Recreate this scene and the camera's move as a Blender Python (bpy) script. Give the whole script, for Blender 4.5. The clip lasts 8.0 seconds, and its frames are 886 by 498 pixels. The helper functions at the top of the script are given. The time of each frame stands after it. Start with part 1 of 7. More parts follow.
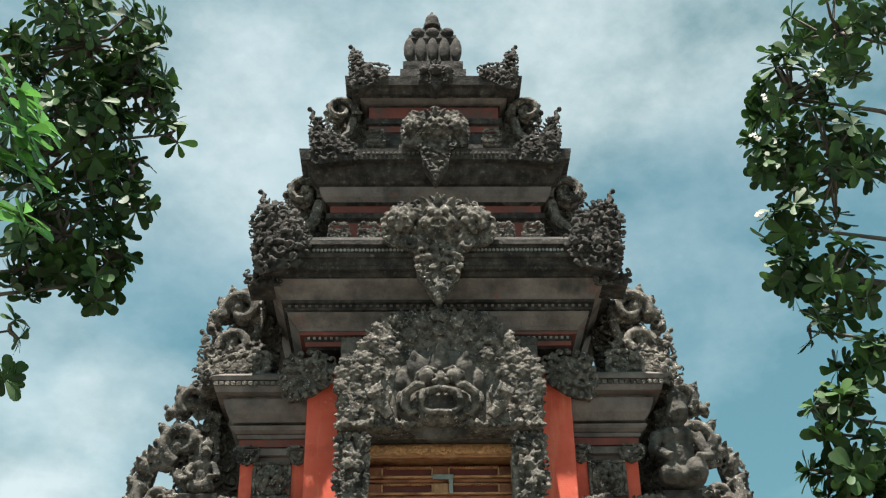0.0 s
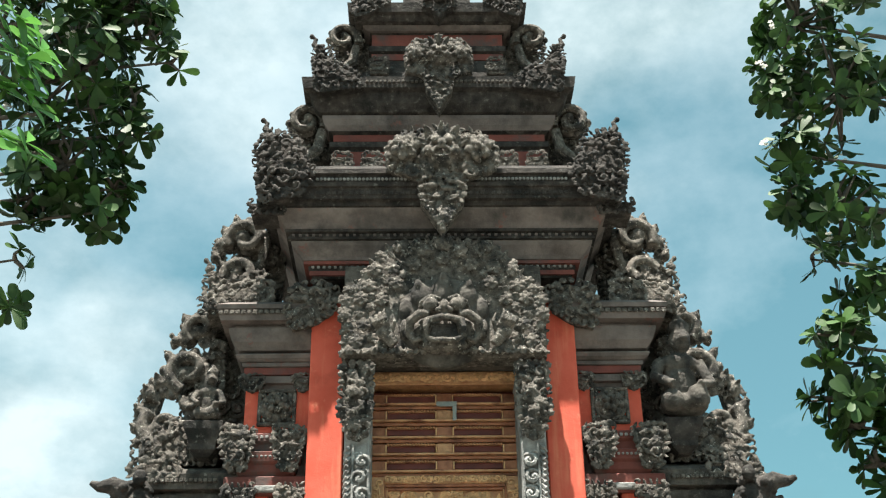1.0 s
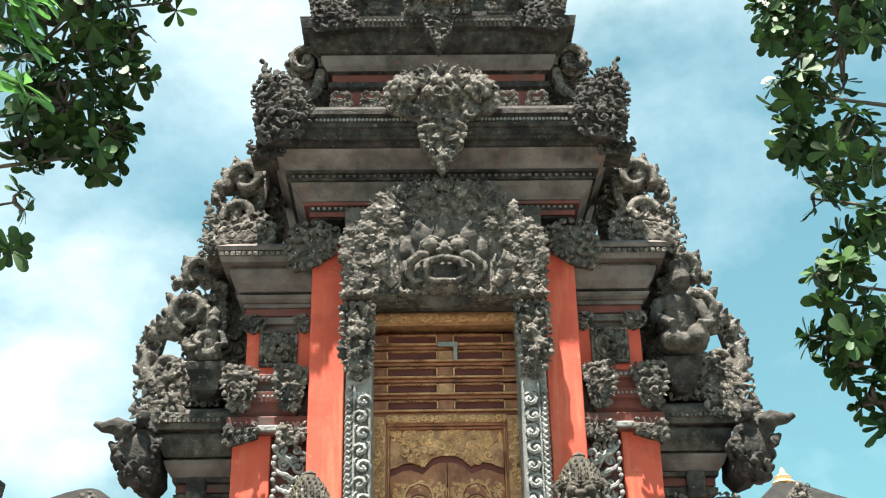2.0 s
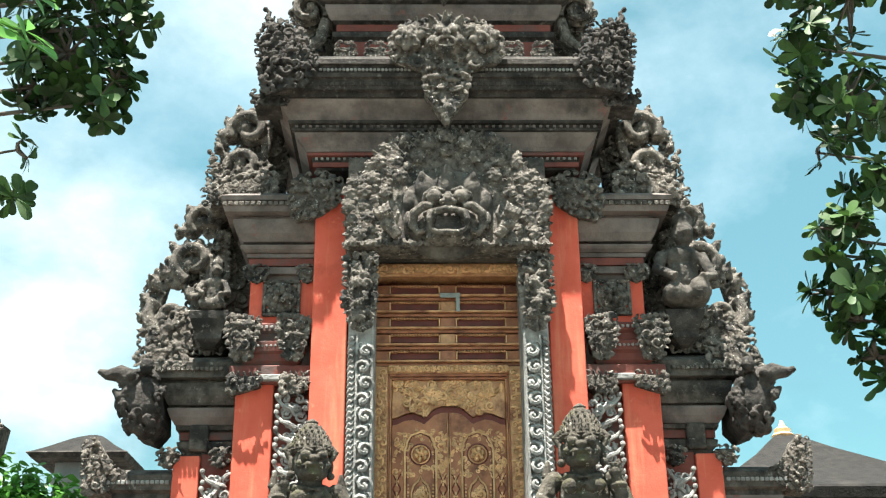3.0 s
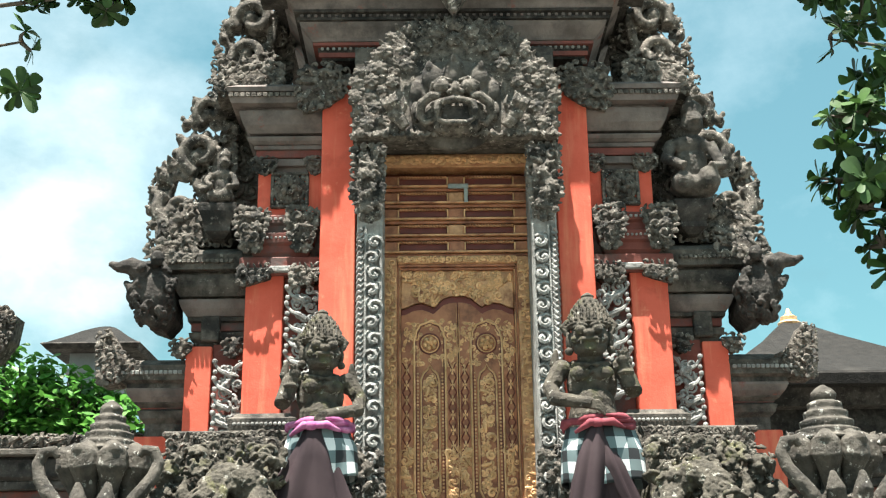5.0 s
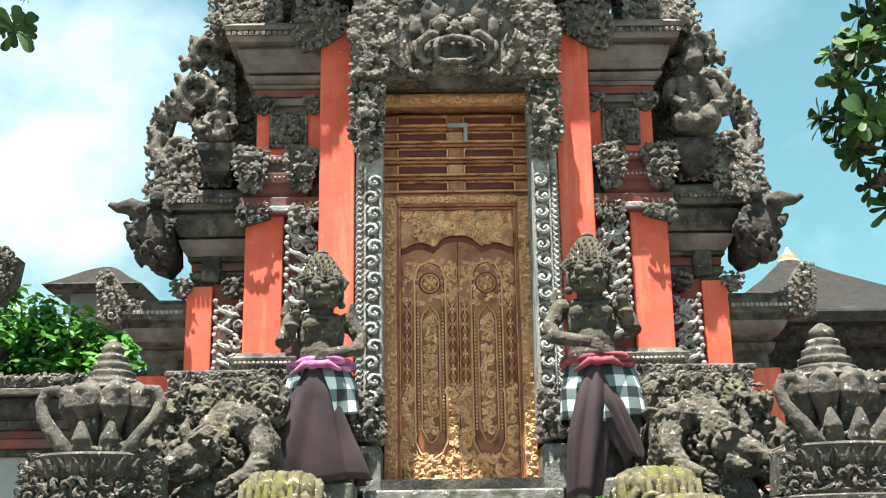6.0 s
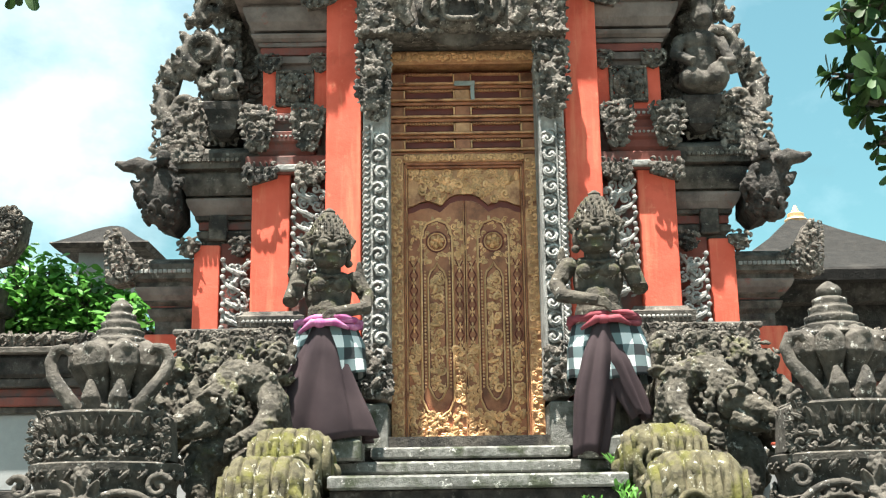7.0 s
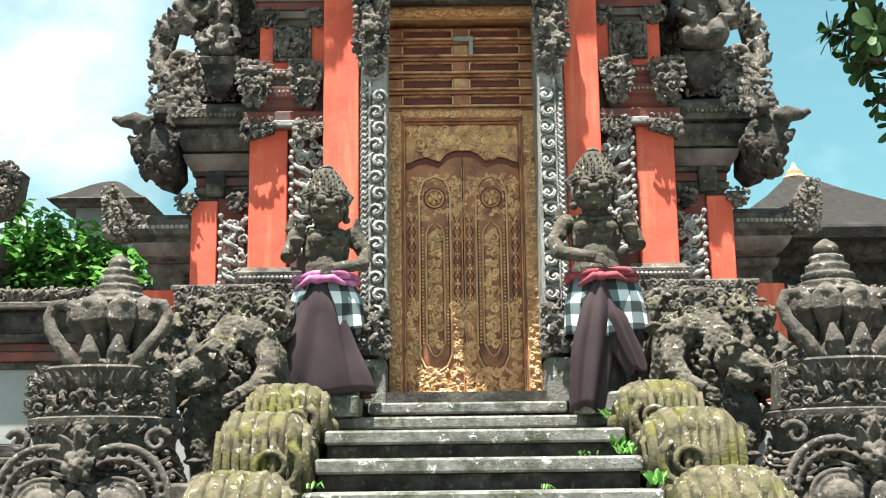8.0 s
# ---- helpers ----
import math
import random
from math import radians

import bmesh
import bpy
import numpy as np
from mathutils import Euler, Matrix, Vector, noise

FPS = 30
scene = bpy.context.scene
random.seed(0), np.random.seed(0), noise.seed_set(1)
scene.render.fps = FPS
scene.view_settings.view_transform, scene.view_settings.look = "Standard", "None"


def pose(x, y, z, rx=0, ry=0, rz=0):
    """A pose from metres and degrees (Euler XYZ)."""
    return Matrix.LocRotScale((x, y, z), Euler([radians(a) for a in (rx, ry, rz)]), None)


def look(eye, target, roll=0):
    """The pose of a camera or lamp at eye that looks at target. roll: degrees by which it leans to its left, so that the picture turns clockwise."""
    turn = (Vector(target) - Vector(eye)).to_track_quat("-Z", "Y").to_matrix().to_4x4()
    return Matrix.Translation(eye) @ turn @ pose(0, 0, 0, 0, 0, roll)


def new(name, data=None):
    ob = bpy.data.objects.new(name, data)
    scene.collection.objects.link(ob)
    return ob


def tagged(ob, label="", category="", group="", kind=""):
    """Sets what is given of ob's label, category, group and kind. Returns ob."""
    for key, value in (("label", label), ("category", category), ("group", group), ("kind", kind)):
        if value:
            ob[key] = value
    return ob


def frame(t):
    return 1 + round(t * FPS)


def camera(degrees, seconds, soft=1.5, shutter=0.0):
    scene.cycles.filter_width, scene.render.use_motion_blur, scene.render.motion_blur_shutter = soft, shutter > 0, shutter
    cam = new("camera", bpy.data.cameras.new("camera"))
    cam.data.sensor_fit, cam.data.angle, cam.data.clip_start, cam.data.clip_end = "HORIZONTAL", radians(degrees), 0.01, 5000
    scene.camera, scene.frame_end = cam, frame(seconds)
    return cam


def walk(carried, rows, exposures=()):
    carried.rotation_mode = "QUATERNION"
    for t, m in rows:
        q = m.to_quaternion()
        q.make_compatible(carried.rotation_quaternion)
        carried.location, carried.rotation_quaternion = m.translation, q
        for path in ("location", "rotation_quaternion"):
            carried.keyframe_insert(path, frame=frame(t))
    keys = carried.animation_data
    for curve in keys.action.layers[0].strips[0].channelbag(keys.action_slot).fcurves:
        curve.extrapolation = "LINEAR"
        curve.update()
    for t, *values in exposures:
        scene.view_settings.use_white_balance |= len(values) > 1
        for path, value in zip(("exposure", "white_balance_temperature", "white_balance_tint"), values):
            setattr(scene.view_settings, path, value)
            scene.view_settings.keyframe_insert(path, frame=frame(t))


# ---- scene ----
# ======== camera and walk ========
cam = camera(40.74, 8.0, 1.2)
EYE = (-0.216, -9.6, 1.6)
PATH = [
    (0.0, -1.09, 31.90, 0.85), (0.5, -1.01, 30.14, 0.61), (1.0, -0.92, 28.49, 0.80), (1.5, -0.83, 27.01, 1.12),
    (3.0, -0.86, 23.31, 0.51), (3.5, -1.00, 22.25, 0.39), (4.0, -0.90, 21.00, 0.30), (4.5, -1.01, 19.81, 0.47),
    (5.0, -0.37, 18.08, 0.70), (6.5, -0.29, 14.14, 0.93), (7.0, 0.00, 13.20, 0.83), (7.5, -0.04, 12.09, 0.65),
    (8.0, -0.14, 11.11, 0.69)]
EXPOSURES = [(0.0, 1.4), (1.0, 1.7), (1.5, 1.9), (3.0, 2.15), (4.0, 2.13), (5.0, 2.0), (6.5, 2.12), (8.0, 2.08)]
walk(cam, [(t, pose(*EYE, 90 + p, r, w)) for t, w, p, r in PATH], EXPOSURES)

# ======== world and sun ========
CLOUDS = [
    ((-0.311, 0.852, 0.422), 0.9925, 0.9994, 0.085),
    ((-0.225, 0.893, 0.391), 0.9969, 0.9998, 0.085),
    ((-0.295, 0.909, 0.295), 0.9969, 0.9998, 0.12),
    ((-0.261, 0.932, 0.25), 0.9976, 0.9998, 0.09),
    ((-0.187, 0.862, 0.472), 0.9962, 0.9997, -0.1),
    ((0.256, 0.849, 0.463), 0.9781, 0.9986, -0.13),
    ((0.325, 0.905, 0.275), 0.9848, 0.9986, -0.13),
    ((-0.062, 0.749, 0.659), 0.9659, 0.9976, 0.09),
    ((-0.225, 0.881, 0.416), 0.9976, 0.9998, 0.07),
    ((0.192, 0.728, 0.659), 0.9903, 0.9994, 0.05)]
SUN = Vector((-0.10, -0.22, 1.0)).normalized()
world = bpy.data.worlds.new("sky")
scene.world = world
world.use_nodes = True
wn, wl = world.node_tree.nodes, world.node_tree.links
wn.clear()
w_out, w_bg = wn.new("ShaderNodeOutputWorld"), wn.new("ShaderNodeBackground")
w_sky = wn.new("ShaderNodeTexSky")
w_sky.sky_type, w_sky.sun_disc = "NISHITA", False
w_sky.sun_elevation, w_sky.sun_rotation = math.asin(SUN.z), math.atan2(SUN.x, SUN.y)
w_sky.air_density, w_sky.dust_density = 1.0, 1.5
w_tc, w_map = wn.new("ShaderNodeTexCoord"), wn.new("ShaderNodeMapping")
w_map.inputs["Scale"].default_value = (1.0, 1.0, 1.5)
w_map.inputs["Location"].default_value = (0.62, 0.0, 0.30)
w_map.inputs["Rotation"].default_value = (0.0, 0.0, 5.4)
w_n1, w_n2 = wn.new("ShaderNodeTexNoise"), wn.new("ShaderNodeTexNoise")
w_n1.inputs["Scale"].default_value, w_n1.inputs["Detail"].default_value, w_n1.inputs["Roughness"].default_value = 3.6, 8.0, 0.55
w_n2.inputs["Scale"].default_value, w_n2.inputs["Detail"].default_value, w_n2.inputs["Roughness"].default_value = 6.0, 9.0, 0.6
w_r1, w_r2 = wn.new("ShaderNodeValToRGB"), wn.new("ShaderNodeValToRGB")
w_r1.color_ramp.elements[0].position, w_r1.color_ramp.elements[0].color = 0.36, (0.45, 0.45, 0.45, 1)
w_r1.color_ramp.elements[1].position, w_r1.color_ramp.elements[1].color = 0.66, (1, 1, 1, 1)
w_r2.color_ramp.elements[0].position, w_r2.color_ramp.elements[0].color = 0.34, (0.24, 0.45, 0.51, 1)
w_r2.color_ramp.elements[1].position, w_r2.color_ramp.elements[1].color = 0.72, (0.98, 1.16, 1.20, 1)
w_sc = wn.new("ShaderNodeMixRGB")
w_sc.blend_type = "MULTIPLY"
w_sc.inputs["Fac"].default_value = 1.0
w_sc.inputs["Color2"].default_value = (0.15, 0.245, 0.19, 1)
w_mix = wn.new("ShaderNodeMixRGB")
wl.new(w_tc.outputs["Generated"], w_map.inputs["Vector"])
wl.new(w_map.outputs["Vector"], w_n1.inputs["Vector"])
wl.new(w_map.outputs["Vector"], w_n2.inputs["Vector"])
# banks of cloud and clearer stretches: (direction, cosine where it fades out, cosine of its core, weight)
w_sum1, w_sum2 = w_n1.outputs["Fac"], w_n2.outputs["Fac"]
for toward, fade, core, weight in CLOUDS:
    w_dot, w_rng = wn.new("ShaderNodeVectorMath"), wn.new("ShaderNodeMapRange")
    w_dot.operation, w_rng.interpolation_type = "DOT_PRODUCT", "SMOOTHSTEP"
    w_dot.inputs[1].default_value = toward
    w_rng.inputs["From Min"].default_value, w_rng.inputs["From Max"].default_value = fade, core
    w_rng.inputs["To Min"].default_value, w_rng.inputs["To Max"].default_value = 0.0, weight
    wl.new(w_tc.outputs["Generated"], w_dot.inputs[0])
    wl.new(w_dot.outputs["Value"], w_rng.inputs["Value"])
    w_add1, w_add2 = wn.new("ShaderNodeMath"), wn.new("ShaderNodeMath")
    wl.new(w_sum1, w_add1.inputs[0])
    wl.new(w_sum2, w_add2.inputs[0])
    wl.new(w_rng.outputs["Result"], w_add1.inputs[1])
    wl.new(w_rng.outputs["Result"], w_add2.inputs[1])
    w_sum1, w_sum2 = w_add1.outputs[0], w_add2.outputs[0]
wl.new(w_sum1, w_r1.inputs["Fac"])
wl.new(w_sum2, w_r2.inputs["Fac"])
wl.new(w_sky.outputs["Color"], w_sc.inputs["Color1"])
wl.new(w_r1.outputs["Color"], w_mix.inputs["Fac"])
wl.new(w_sc.outputs["Color"], w_mix.inputs["Color1"])
wl.new(w_r2.outputs["Color"], w_mix.inputs["Color2"])
wl.new(w_mix.outputs["Color"], w_bg.inputs["Color"])
w_bg.inputs["Strength"].default_value = 0.285
wl.new(w_bg.outputs["Background"], w_out.inputs["Surface"])

sun = new("sun", bpy.data.lights.new("sun", "SUN"))
sun.data.energy, sun.data.angle, sun.data.color = 5.0, radians(0.6), (1.0, 0.95, 0.86)
sun.matrix_world = look(SUN * 40, (0, 0, 0))


# ======== materials ========
def material(name, dark, light, scale=6.0, rough=0.85, metal=0.0, bump=0.4, bump_scale=40.0, spot=None, spot_scale=3.0,
             spot_lo=0.55, spot_hi=0.7, island=0.0, fine=None, fine_lo=0.58, fine_hi=0.7, fine_scale=22.0, translucent=0.0, spec=0.35, streak=None):
    """A surface with broad colour drift, fine grain relief, and one or two kinds of stain."""
    m = bpy.data.materials.new(name)
    m.use_nodes = True
    n, l = m.node_tree.nodes, m.node_tree.links
    b = n["Principled BSDF"]
    tc = n.new("ShaderNodeTexCoord")
    def noise_tex(s, detail=6.0, r=0.6):
        k = n.new("ShaderNodeTexNoise")
        k.inputs["Scale"].default_value, k.inputs["Detail"].default_value, k.inputs["Roughness"].default_value = s, detail, r
        l.new(tc.outputs["Object"], k.inputs["Vector"])
        return k.outputs["Fac"]
    def ramp(f, lo, hi, c0, c1):
        k = n.new("ShaderNodeValToRGB")
        e = k.color_ramp.elements
        e[0].position, e[1].position, e[0].color, e[1].color = lo, hi, (*c0, 1), (*c1, 1)
        l.new(f, k.inputs["Fac"])
        return k.outputs["Color"]
    def mix(f, a, c, blend="MIX"):
        k = n.new("ShaderNodeMixRGB")
        k.blend_type = blend
        if isinstance(f, float):
            k.inputs["Fac"].default_value = f
        else:
            l.new(f, k.inputs["Fac"])
        l.new(a, k.inputs["Color1"])
        if isinstance(c, tuple):
            k.inputs["Color2"].default_value = (*c, 1)
        else:
            l.new(c, k.inputs["Color2"])
        return k.outputs["Color"]
    col = ramp(noise_tex(scale), 0.32, 0.68, dark, light)
    if spot:
        col = mix(ramp(noise_tex(spot_scale, 8.0, 0.65), spot_lo, spot_hi, (0, 0, 0), (1, 1, 1)), col, spot)
    if streak:
        mp = n.new("ShaderNodeMapping")
        mp.inputs["Scale"].default_value = (9.0, 9.0, 0.9)
        l.new(tc.outputs["Object"], mp.inputs["Vector"])
        k = n.new("ShaderNodeTexNoise")
        k.inputs["Scale"].default_value, k.inputs["Detail"].default_value, k.inputs["Roughness"].default_value = 1.0, 6.0, 0.65
        l.new(mp.outputs["Vector"], k.inputs["Vector"])
        col = mix(ramp(k.outputs["Fac"], 0.52, 0.72, (0, 0, 0), (0.75, 0.75, 0.75)), col, streak)
    if fine:
        col = mix(ramp(noise_tex(fine_scale, 4.0, 0.7), fine_lo, fine_hi, (0, 0, 0), (1, 1, 1)), col, fine)
    if island:
        g = n.new("ShaderNodeNewGeometry")
        oi = n.new("ShaderNodeObjectInfo")
        ad = n.new("ShaderNodeMath")
        ad.operation = "ADD"
        l.new(g.outputs["Random Per Island"], ad.inputs[0])
        l.new(oi.outputs["Random"], ad.inputs[1])
        fr = n.new("ShaderNodeMath")
        fr.operation = "FRACT"
        l.new(ad.outputs[0], fr.inputs[0])
        col = mix(1.0, col, ramp(fr.outputs[0], 0.0, 1.0, (1 - island,) * 3, (1 + island,) * 3), "MULTIPLY")
    l.new(col, b.inputs["Base Color"])
    b.inputs["Roughness"].default_value, b.inputs["Metallic"].default_value = rough, metal
    b.inputs["Specular IOR Level"].default_value = spec
    if bump:
        bp = n.new("ShaderNodeBump")
        bp.inputs["Strength"].default_value, bp.inputs["Distance"].default_value = bump, 0.02
        l.new(noise_tex(bump_scale, 5.0, 0.65), bp.inputs["Height"])
        l.new(bp.outputs["Normal"], b.inputs["Normal"])
    if translucent:
        t = n.new("ShaderNodeBsdfTranslucent")
        l.new(col, t.inputs["Color"])
        s = n.new("ShaderNodeMixShader")
        s.inputs["Fac"].default_value = translucent
        l.new(b.outputs["BSDF"], s.inputs[1])
        l.new(t.outputs["BSDF"], s.inputs[2])
        l.new(s.outputs["Shader"], n["Material Output"].inputs["Surface"])
    return m


STONE = material("weathered_andesite", (0.034, 0.030, 0.026), (0.150, 0.135, 0.117), 7, 0.92, bump=0.8, bump_scale=38,
                 spot=(0.025, 0.024, 0.023), spot_scale=2.6, spot_lo=0.5, spot_hi=0.62, fine=(0.24, 0.23, 0.205), fine_lo=0.62, fine_hi=0.74, fine_scale=16)
CARVED = material("carved_andesite", (0.030, 0.026, 0.022), (0.205, 0.183, 0.157), 17, 0.88, bump=1.0, bump_scale=60,
                  spot=(0.03, 0.029, 0.027), spot_scale=4.5, spot_lo=0.52, spot_hi=0.62, fine=(0.46, 0.43, 0.38), fine_lo=0.595, fine_hi=0.68, fine_scale=26, island=0.2)
PALE = material("pale_carved_stone", (0.17, 0.168, 0.16), (0.42, 0.415, 0.395), 10, 0.85, bump=0.6, bump_scale=60,
                spot=(0.075, 0.074, 0.07), spot_scale=5, spot_lo=0.52, spot_hi=0.66, island=0.2)
# soot on the upper tiers; its black also paints shade on the stair risers
DARK = material("soot_and_shade_stone", (0.016, 0.014, 0.013), (0.085, 0.075, 0.067), 9, 0.92, bump=0.8, bump_scale=42,
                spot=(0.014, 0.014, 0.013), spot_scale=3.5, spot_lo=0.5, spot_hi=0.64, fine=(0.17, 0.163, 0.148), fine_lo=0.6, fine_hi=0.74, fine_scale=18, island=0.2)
RED = material("orange_red_plaster", (0.60, 0.095, 0.055), (0.70, 0.135, 0.085), 3.5, 0.8, bump=0.15, bump_scale=30,
               spot=(0.44, 0.075, 0.045), spot_scale=2.4, spot_lo=0.54, spot_hi=0.76, fine=(0.74, 0.25, 0.15), fine_lo=0.62, fine_hi=0.8, fine_scale=9, streak=(0.72, 0.24, 0.14))
BRICK = material("dull_red_stone", (0.13, 0.045, 0.038), (0.24, 0.075, 0.058), 4, 0.9, bump=0.35, bump_scale=35,
                 spot=(0.09, 0.075, 0.07), spot_scale=2.5, spot_lo=0.48, spot_hi=0.62)
FADED = material("faded_pink_grey_plaster", (0.10, 0.083, 0.076), (0.215, 0.182, 0.168), 4, 0.88, bump=0.4, bump_scale=35,
                 spot=(0.055, 0.05, 0.047), spot_scale=2.2, spot_lo=0.5, spot_hi=0.68, fine=(0.2, 0.075, 0.06), fine_lo=0.6, fine_hi=0.75, fine_scale=6)
MOSS = material("mossy_stone", (0.036, 0.032, 0.020), (0.135, 0.120, 0.070), 11, 0.95, bump=0.9, bump_scale=40,
                spot=(0.092, 0.090, 0.020), spot_scale=4.2, spot_lo=0.49, spot_hi=0.62, fine=(0.44, 0.43, 0.36), fine_lo=0.6, fine_hi=0.68, fine_scale=17)
STEP = material("worn_step_stone", (0.085, 0.085, 0.076), (0.24, 0.24, 0.225), 12, 0.9, bump=0.7, bump_scale=45,
                spot=(0.06, 0.068, 0.045), spot_scale=5, spot_lo=0.5, spot_hi=0.62, fine=(0.62, 0.61, 0.57), fine_lo=0.6, fine_hi=0.66, fine_scale=15)
GOLD = material("gilded_wood", (0.38, 0.175, 0.085), (0.68, 0.385, 0.195), 9, 0.42, 0.3, bump=0.35, bump_scale=70,
                spot=(0.20, 0.07, 0.035), spot_scale=5, spot_lo=0.52, spot_hi=0.66, spec=0.5)
GILT = material("bright_gilt_carving", (0.52, 0.29, 0.135), (0.80, 0.50, 0.26), 12, 0.38, 0.35, bump=0.3, bump_scale=80, island=0.25, spec=0.5)
COPPER = material("brown_gilded_door", (0.25, 0.086, 0.042), (0.47, 0.195, 0.094), 7, 0.42, 0.2, bump=0.3, bump_scale=60,
                  spot=(0.13, 0.045, 0.02), spot_scale=4, spot_lo=0.5, spot_hi=0.66, spec=0.5)
MAROON = material("maroon_lacquer", (0.10, 0.023, 0.017), (0.19, 0.048, 0.034), 5, 0.5, bump=0.1)
CLOTH = material("dark_purple_cloth", (0.030, 0.020, 0.024), (0.052, 0.036, 0.040), 3, 0.8, bump=0.12, bump_scale=160, spec=0.2)
SASH = material("magenta_sash", (0.26, 0.03, 0.16), (0.50, 0.22, 0.36), 12, 0.7, bump=0.2, bump_scale=90, spec=0.2)
LEAF = material("frangipani_leaf", (0.015, 0.040, 0.011), (0.048, 0.105, 0.024), 3, 0.55, bump=0.1, bump_scale=60, island=0.5, translucent=0.2, spec=0.3)
BUSH = material("bright_bush_leaf", (0.06, 0.19, 0.035), (0.13, 0.33, 0.06), 4, 0.45, bump=0, island=0.45, translucent=0.35, spec=0.4)
PETAL = material("white_petal", (0.72, 0.72, 0.66), (0.82, 0.82, 0.78), 6, 0.6, bump=0, island=0.1, translucent=0.3)
BARK = material("grey_bark", (0.07, 0.06, 0.05), (0.15, 0.13, 0.11), 9, 0.9, bump=0.5, bump_scale=40)
THATCH = material("black_palm_thatch", (0.006, 0.0055, 0.005), (0.017, 0.0155, 0.014), 8, 0.95, bump=0.8, bump_scale=30, spot=(0.022, 0.02, 0.018), spot_scale=2, island=0.25)
PLASTER = material("grey_plaster", (0.26, 0.27, 0.27), (0.36, 0.37, 0.37), 2.5, 0.85, bump=0.15, spot=(0.2, 0.2, 0.19), spot_scale=1.5)
EARTH = material("earth_paving", (0.10, 0.094, 0.082), (0.17, 0.16, 0.14), 1.5, 0.95, bump=0.5, bump_scale=20, spot=(0.07, 0.09, 0.04), spot_scale=0.4)
ZINC = material("tin_plate", (0.22, 0.23, 0.21), (0.42, 0.43, 0.40), 10, 0.5, 0.6, bump=0.2)


def checked_cloth():
    m = bpy.data.materials.new("checked_cloth")
    m.use_nodes = True
    n, l = m.node_tree.nodes, m.node_tree.links
    b = n["Principled BSDF"]
    tc, sp = n.new("ShaderNodeTexCoord"), n.new("ShaderNodeSeparateXYZ")
    l.new(tc.outputs["UV"], sp.inputs["Vector"])
    def band(out):
        fr, gt = n.new("ShaderNodeMath"), n.new("ShaderNodeMath")
        fr.operation, gt.operation, gt.inputs[1].default_value = "FRACT", "GREATER_THAN", 0.5
        l.new(out, fr.inputs[0])
        l.new(fr.outputs[0], gt.inputs[0])
        return gt.outputs[0]
    ad = n.new("ShaderNodeMath")
    ad.operation = "ADD"
    l.new(band(sp.outputs["X"]), ad.inputs[0])
    l.new(band(sp.outputs["Y"]), ad.inputs[1])
    hf = n.new("ShaderNodeMath")
    hf.operation, hf.inputs[1].default_value = "MULTIPLY", 0.5
    l.new(ad.outputs[0], hf.inputs[0])
    r = n.new("ShaderNodeValToRGB")
    e = r.color_ramp.elements
    e[0].position, e[0].color, e[1].position, e[1].color = 0.1, (0.018, 0.022, 0.026, 1), 0.9, (0.72, 0.75, 0.76, 1)
    k = r.color_ramp.elements.new(0.5)
    k.color = (0.13, 0.18, 0.19, 1)
    l.new(hf.outputs[0], r.inputs["Fac"])
    l.new(r.outputs["Color"], b.inputs["Base Color"])
    b.inputs["Roughness"].default_value = 0.85
    return m


CHECK = checked_cloth()


# ======== mesh helpers ========
class Geo:
    """Gathers vertices and faces for one mesh."""
    def __init__(self):
        self.v, self.f, self.n = [], [], 0

    def add(self, verts, faces):
        self.v.append(np.asarray(verts, dtype=float))
        self.f.extend([tuple(i + self.n for i in f) for f in faces])
        self.n += len(verts)
        return self

    def mesh(self, name, mat, smooth=False):
        me = bpy.data.meshes.new(name)
        me.from_pydata(np.concatenate(self.v).tolist(), [], self.f)
        me.materials.append(mat)
        if smooth:
            me.shade_smooth()
        me.update()
        return me


def sculpt(ob, voxel, rounds=3, rough=0.012, grain=0.06):
    """Melts the overlapping lumps of a mesh into one worn stone surface."""
    r = ob.modifiers.new("melt", "REMESH")
    r.mode, r.voxel_size, r.use_smooth_shade = "VOXEL", voxel, True
    q = ob.modifiers.new("wear", "SMOOTH")
    q.factor, q.iterations = 0.5, rounds
    t = bpy.data.textures.new("wear", "CLOUDS")
    t.noise_scale, t.noise_depth = grain, 3
    d = ob.modifiers.new("chips", "DISPLACE")
    d.texture, d.strength, d.mid_level, d.texture_coords = t, rough, 0.5, "LOCAL"
    return ob


def part(name, geo, mat, parent=None, label="", smooth=False):
    ob = new(name, geo.mesh(name, mat, smooth))
    if parent is not None:
        ob.parent = parent
    return tagged(ob, label)


def thing(name, label, category, kind="", group="", at=(0, 0, 0)):
    ob = new(name)
    ob.location = at
    ob.empty_display_size = 0.2
    return tagged(ob, label, category, group, kind)


def stack(levels, cx=0.0):
    """Rectangular plan; levels of (z, half width, y front, y back)."""
    v, f = [], []
    for z, w, y0, y1 in levels:
        v += [(cx - w, y0, z), (cx + w, y0, z), (cx + w, y1, z), (cx - w, y1, z)]
    k = len(levels)
    for i in range(k - 1):
        a = 4 * i
        f += [(a + j, a + (j + 1) % 4, a + 4 + (j + 1) % 4, a + 4 + j) for j in range(4)]
    f += [(3, 2, 1, 0), (4 * k - 4, 4 * k - 3, 4 * k - 2, 4 * k - 1)]
    return v, f


def molding(profile, w, y0, y1, cx=0.0):
    """A stack from (z, overhang) pairs round a body."""
    return stack([(z, w + o, y0 - o, y1 + o) for z, o in profile], cx)


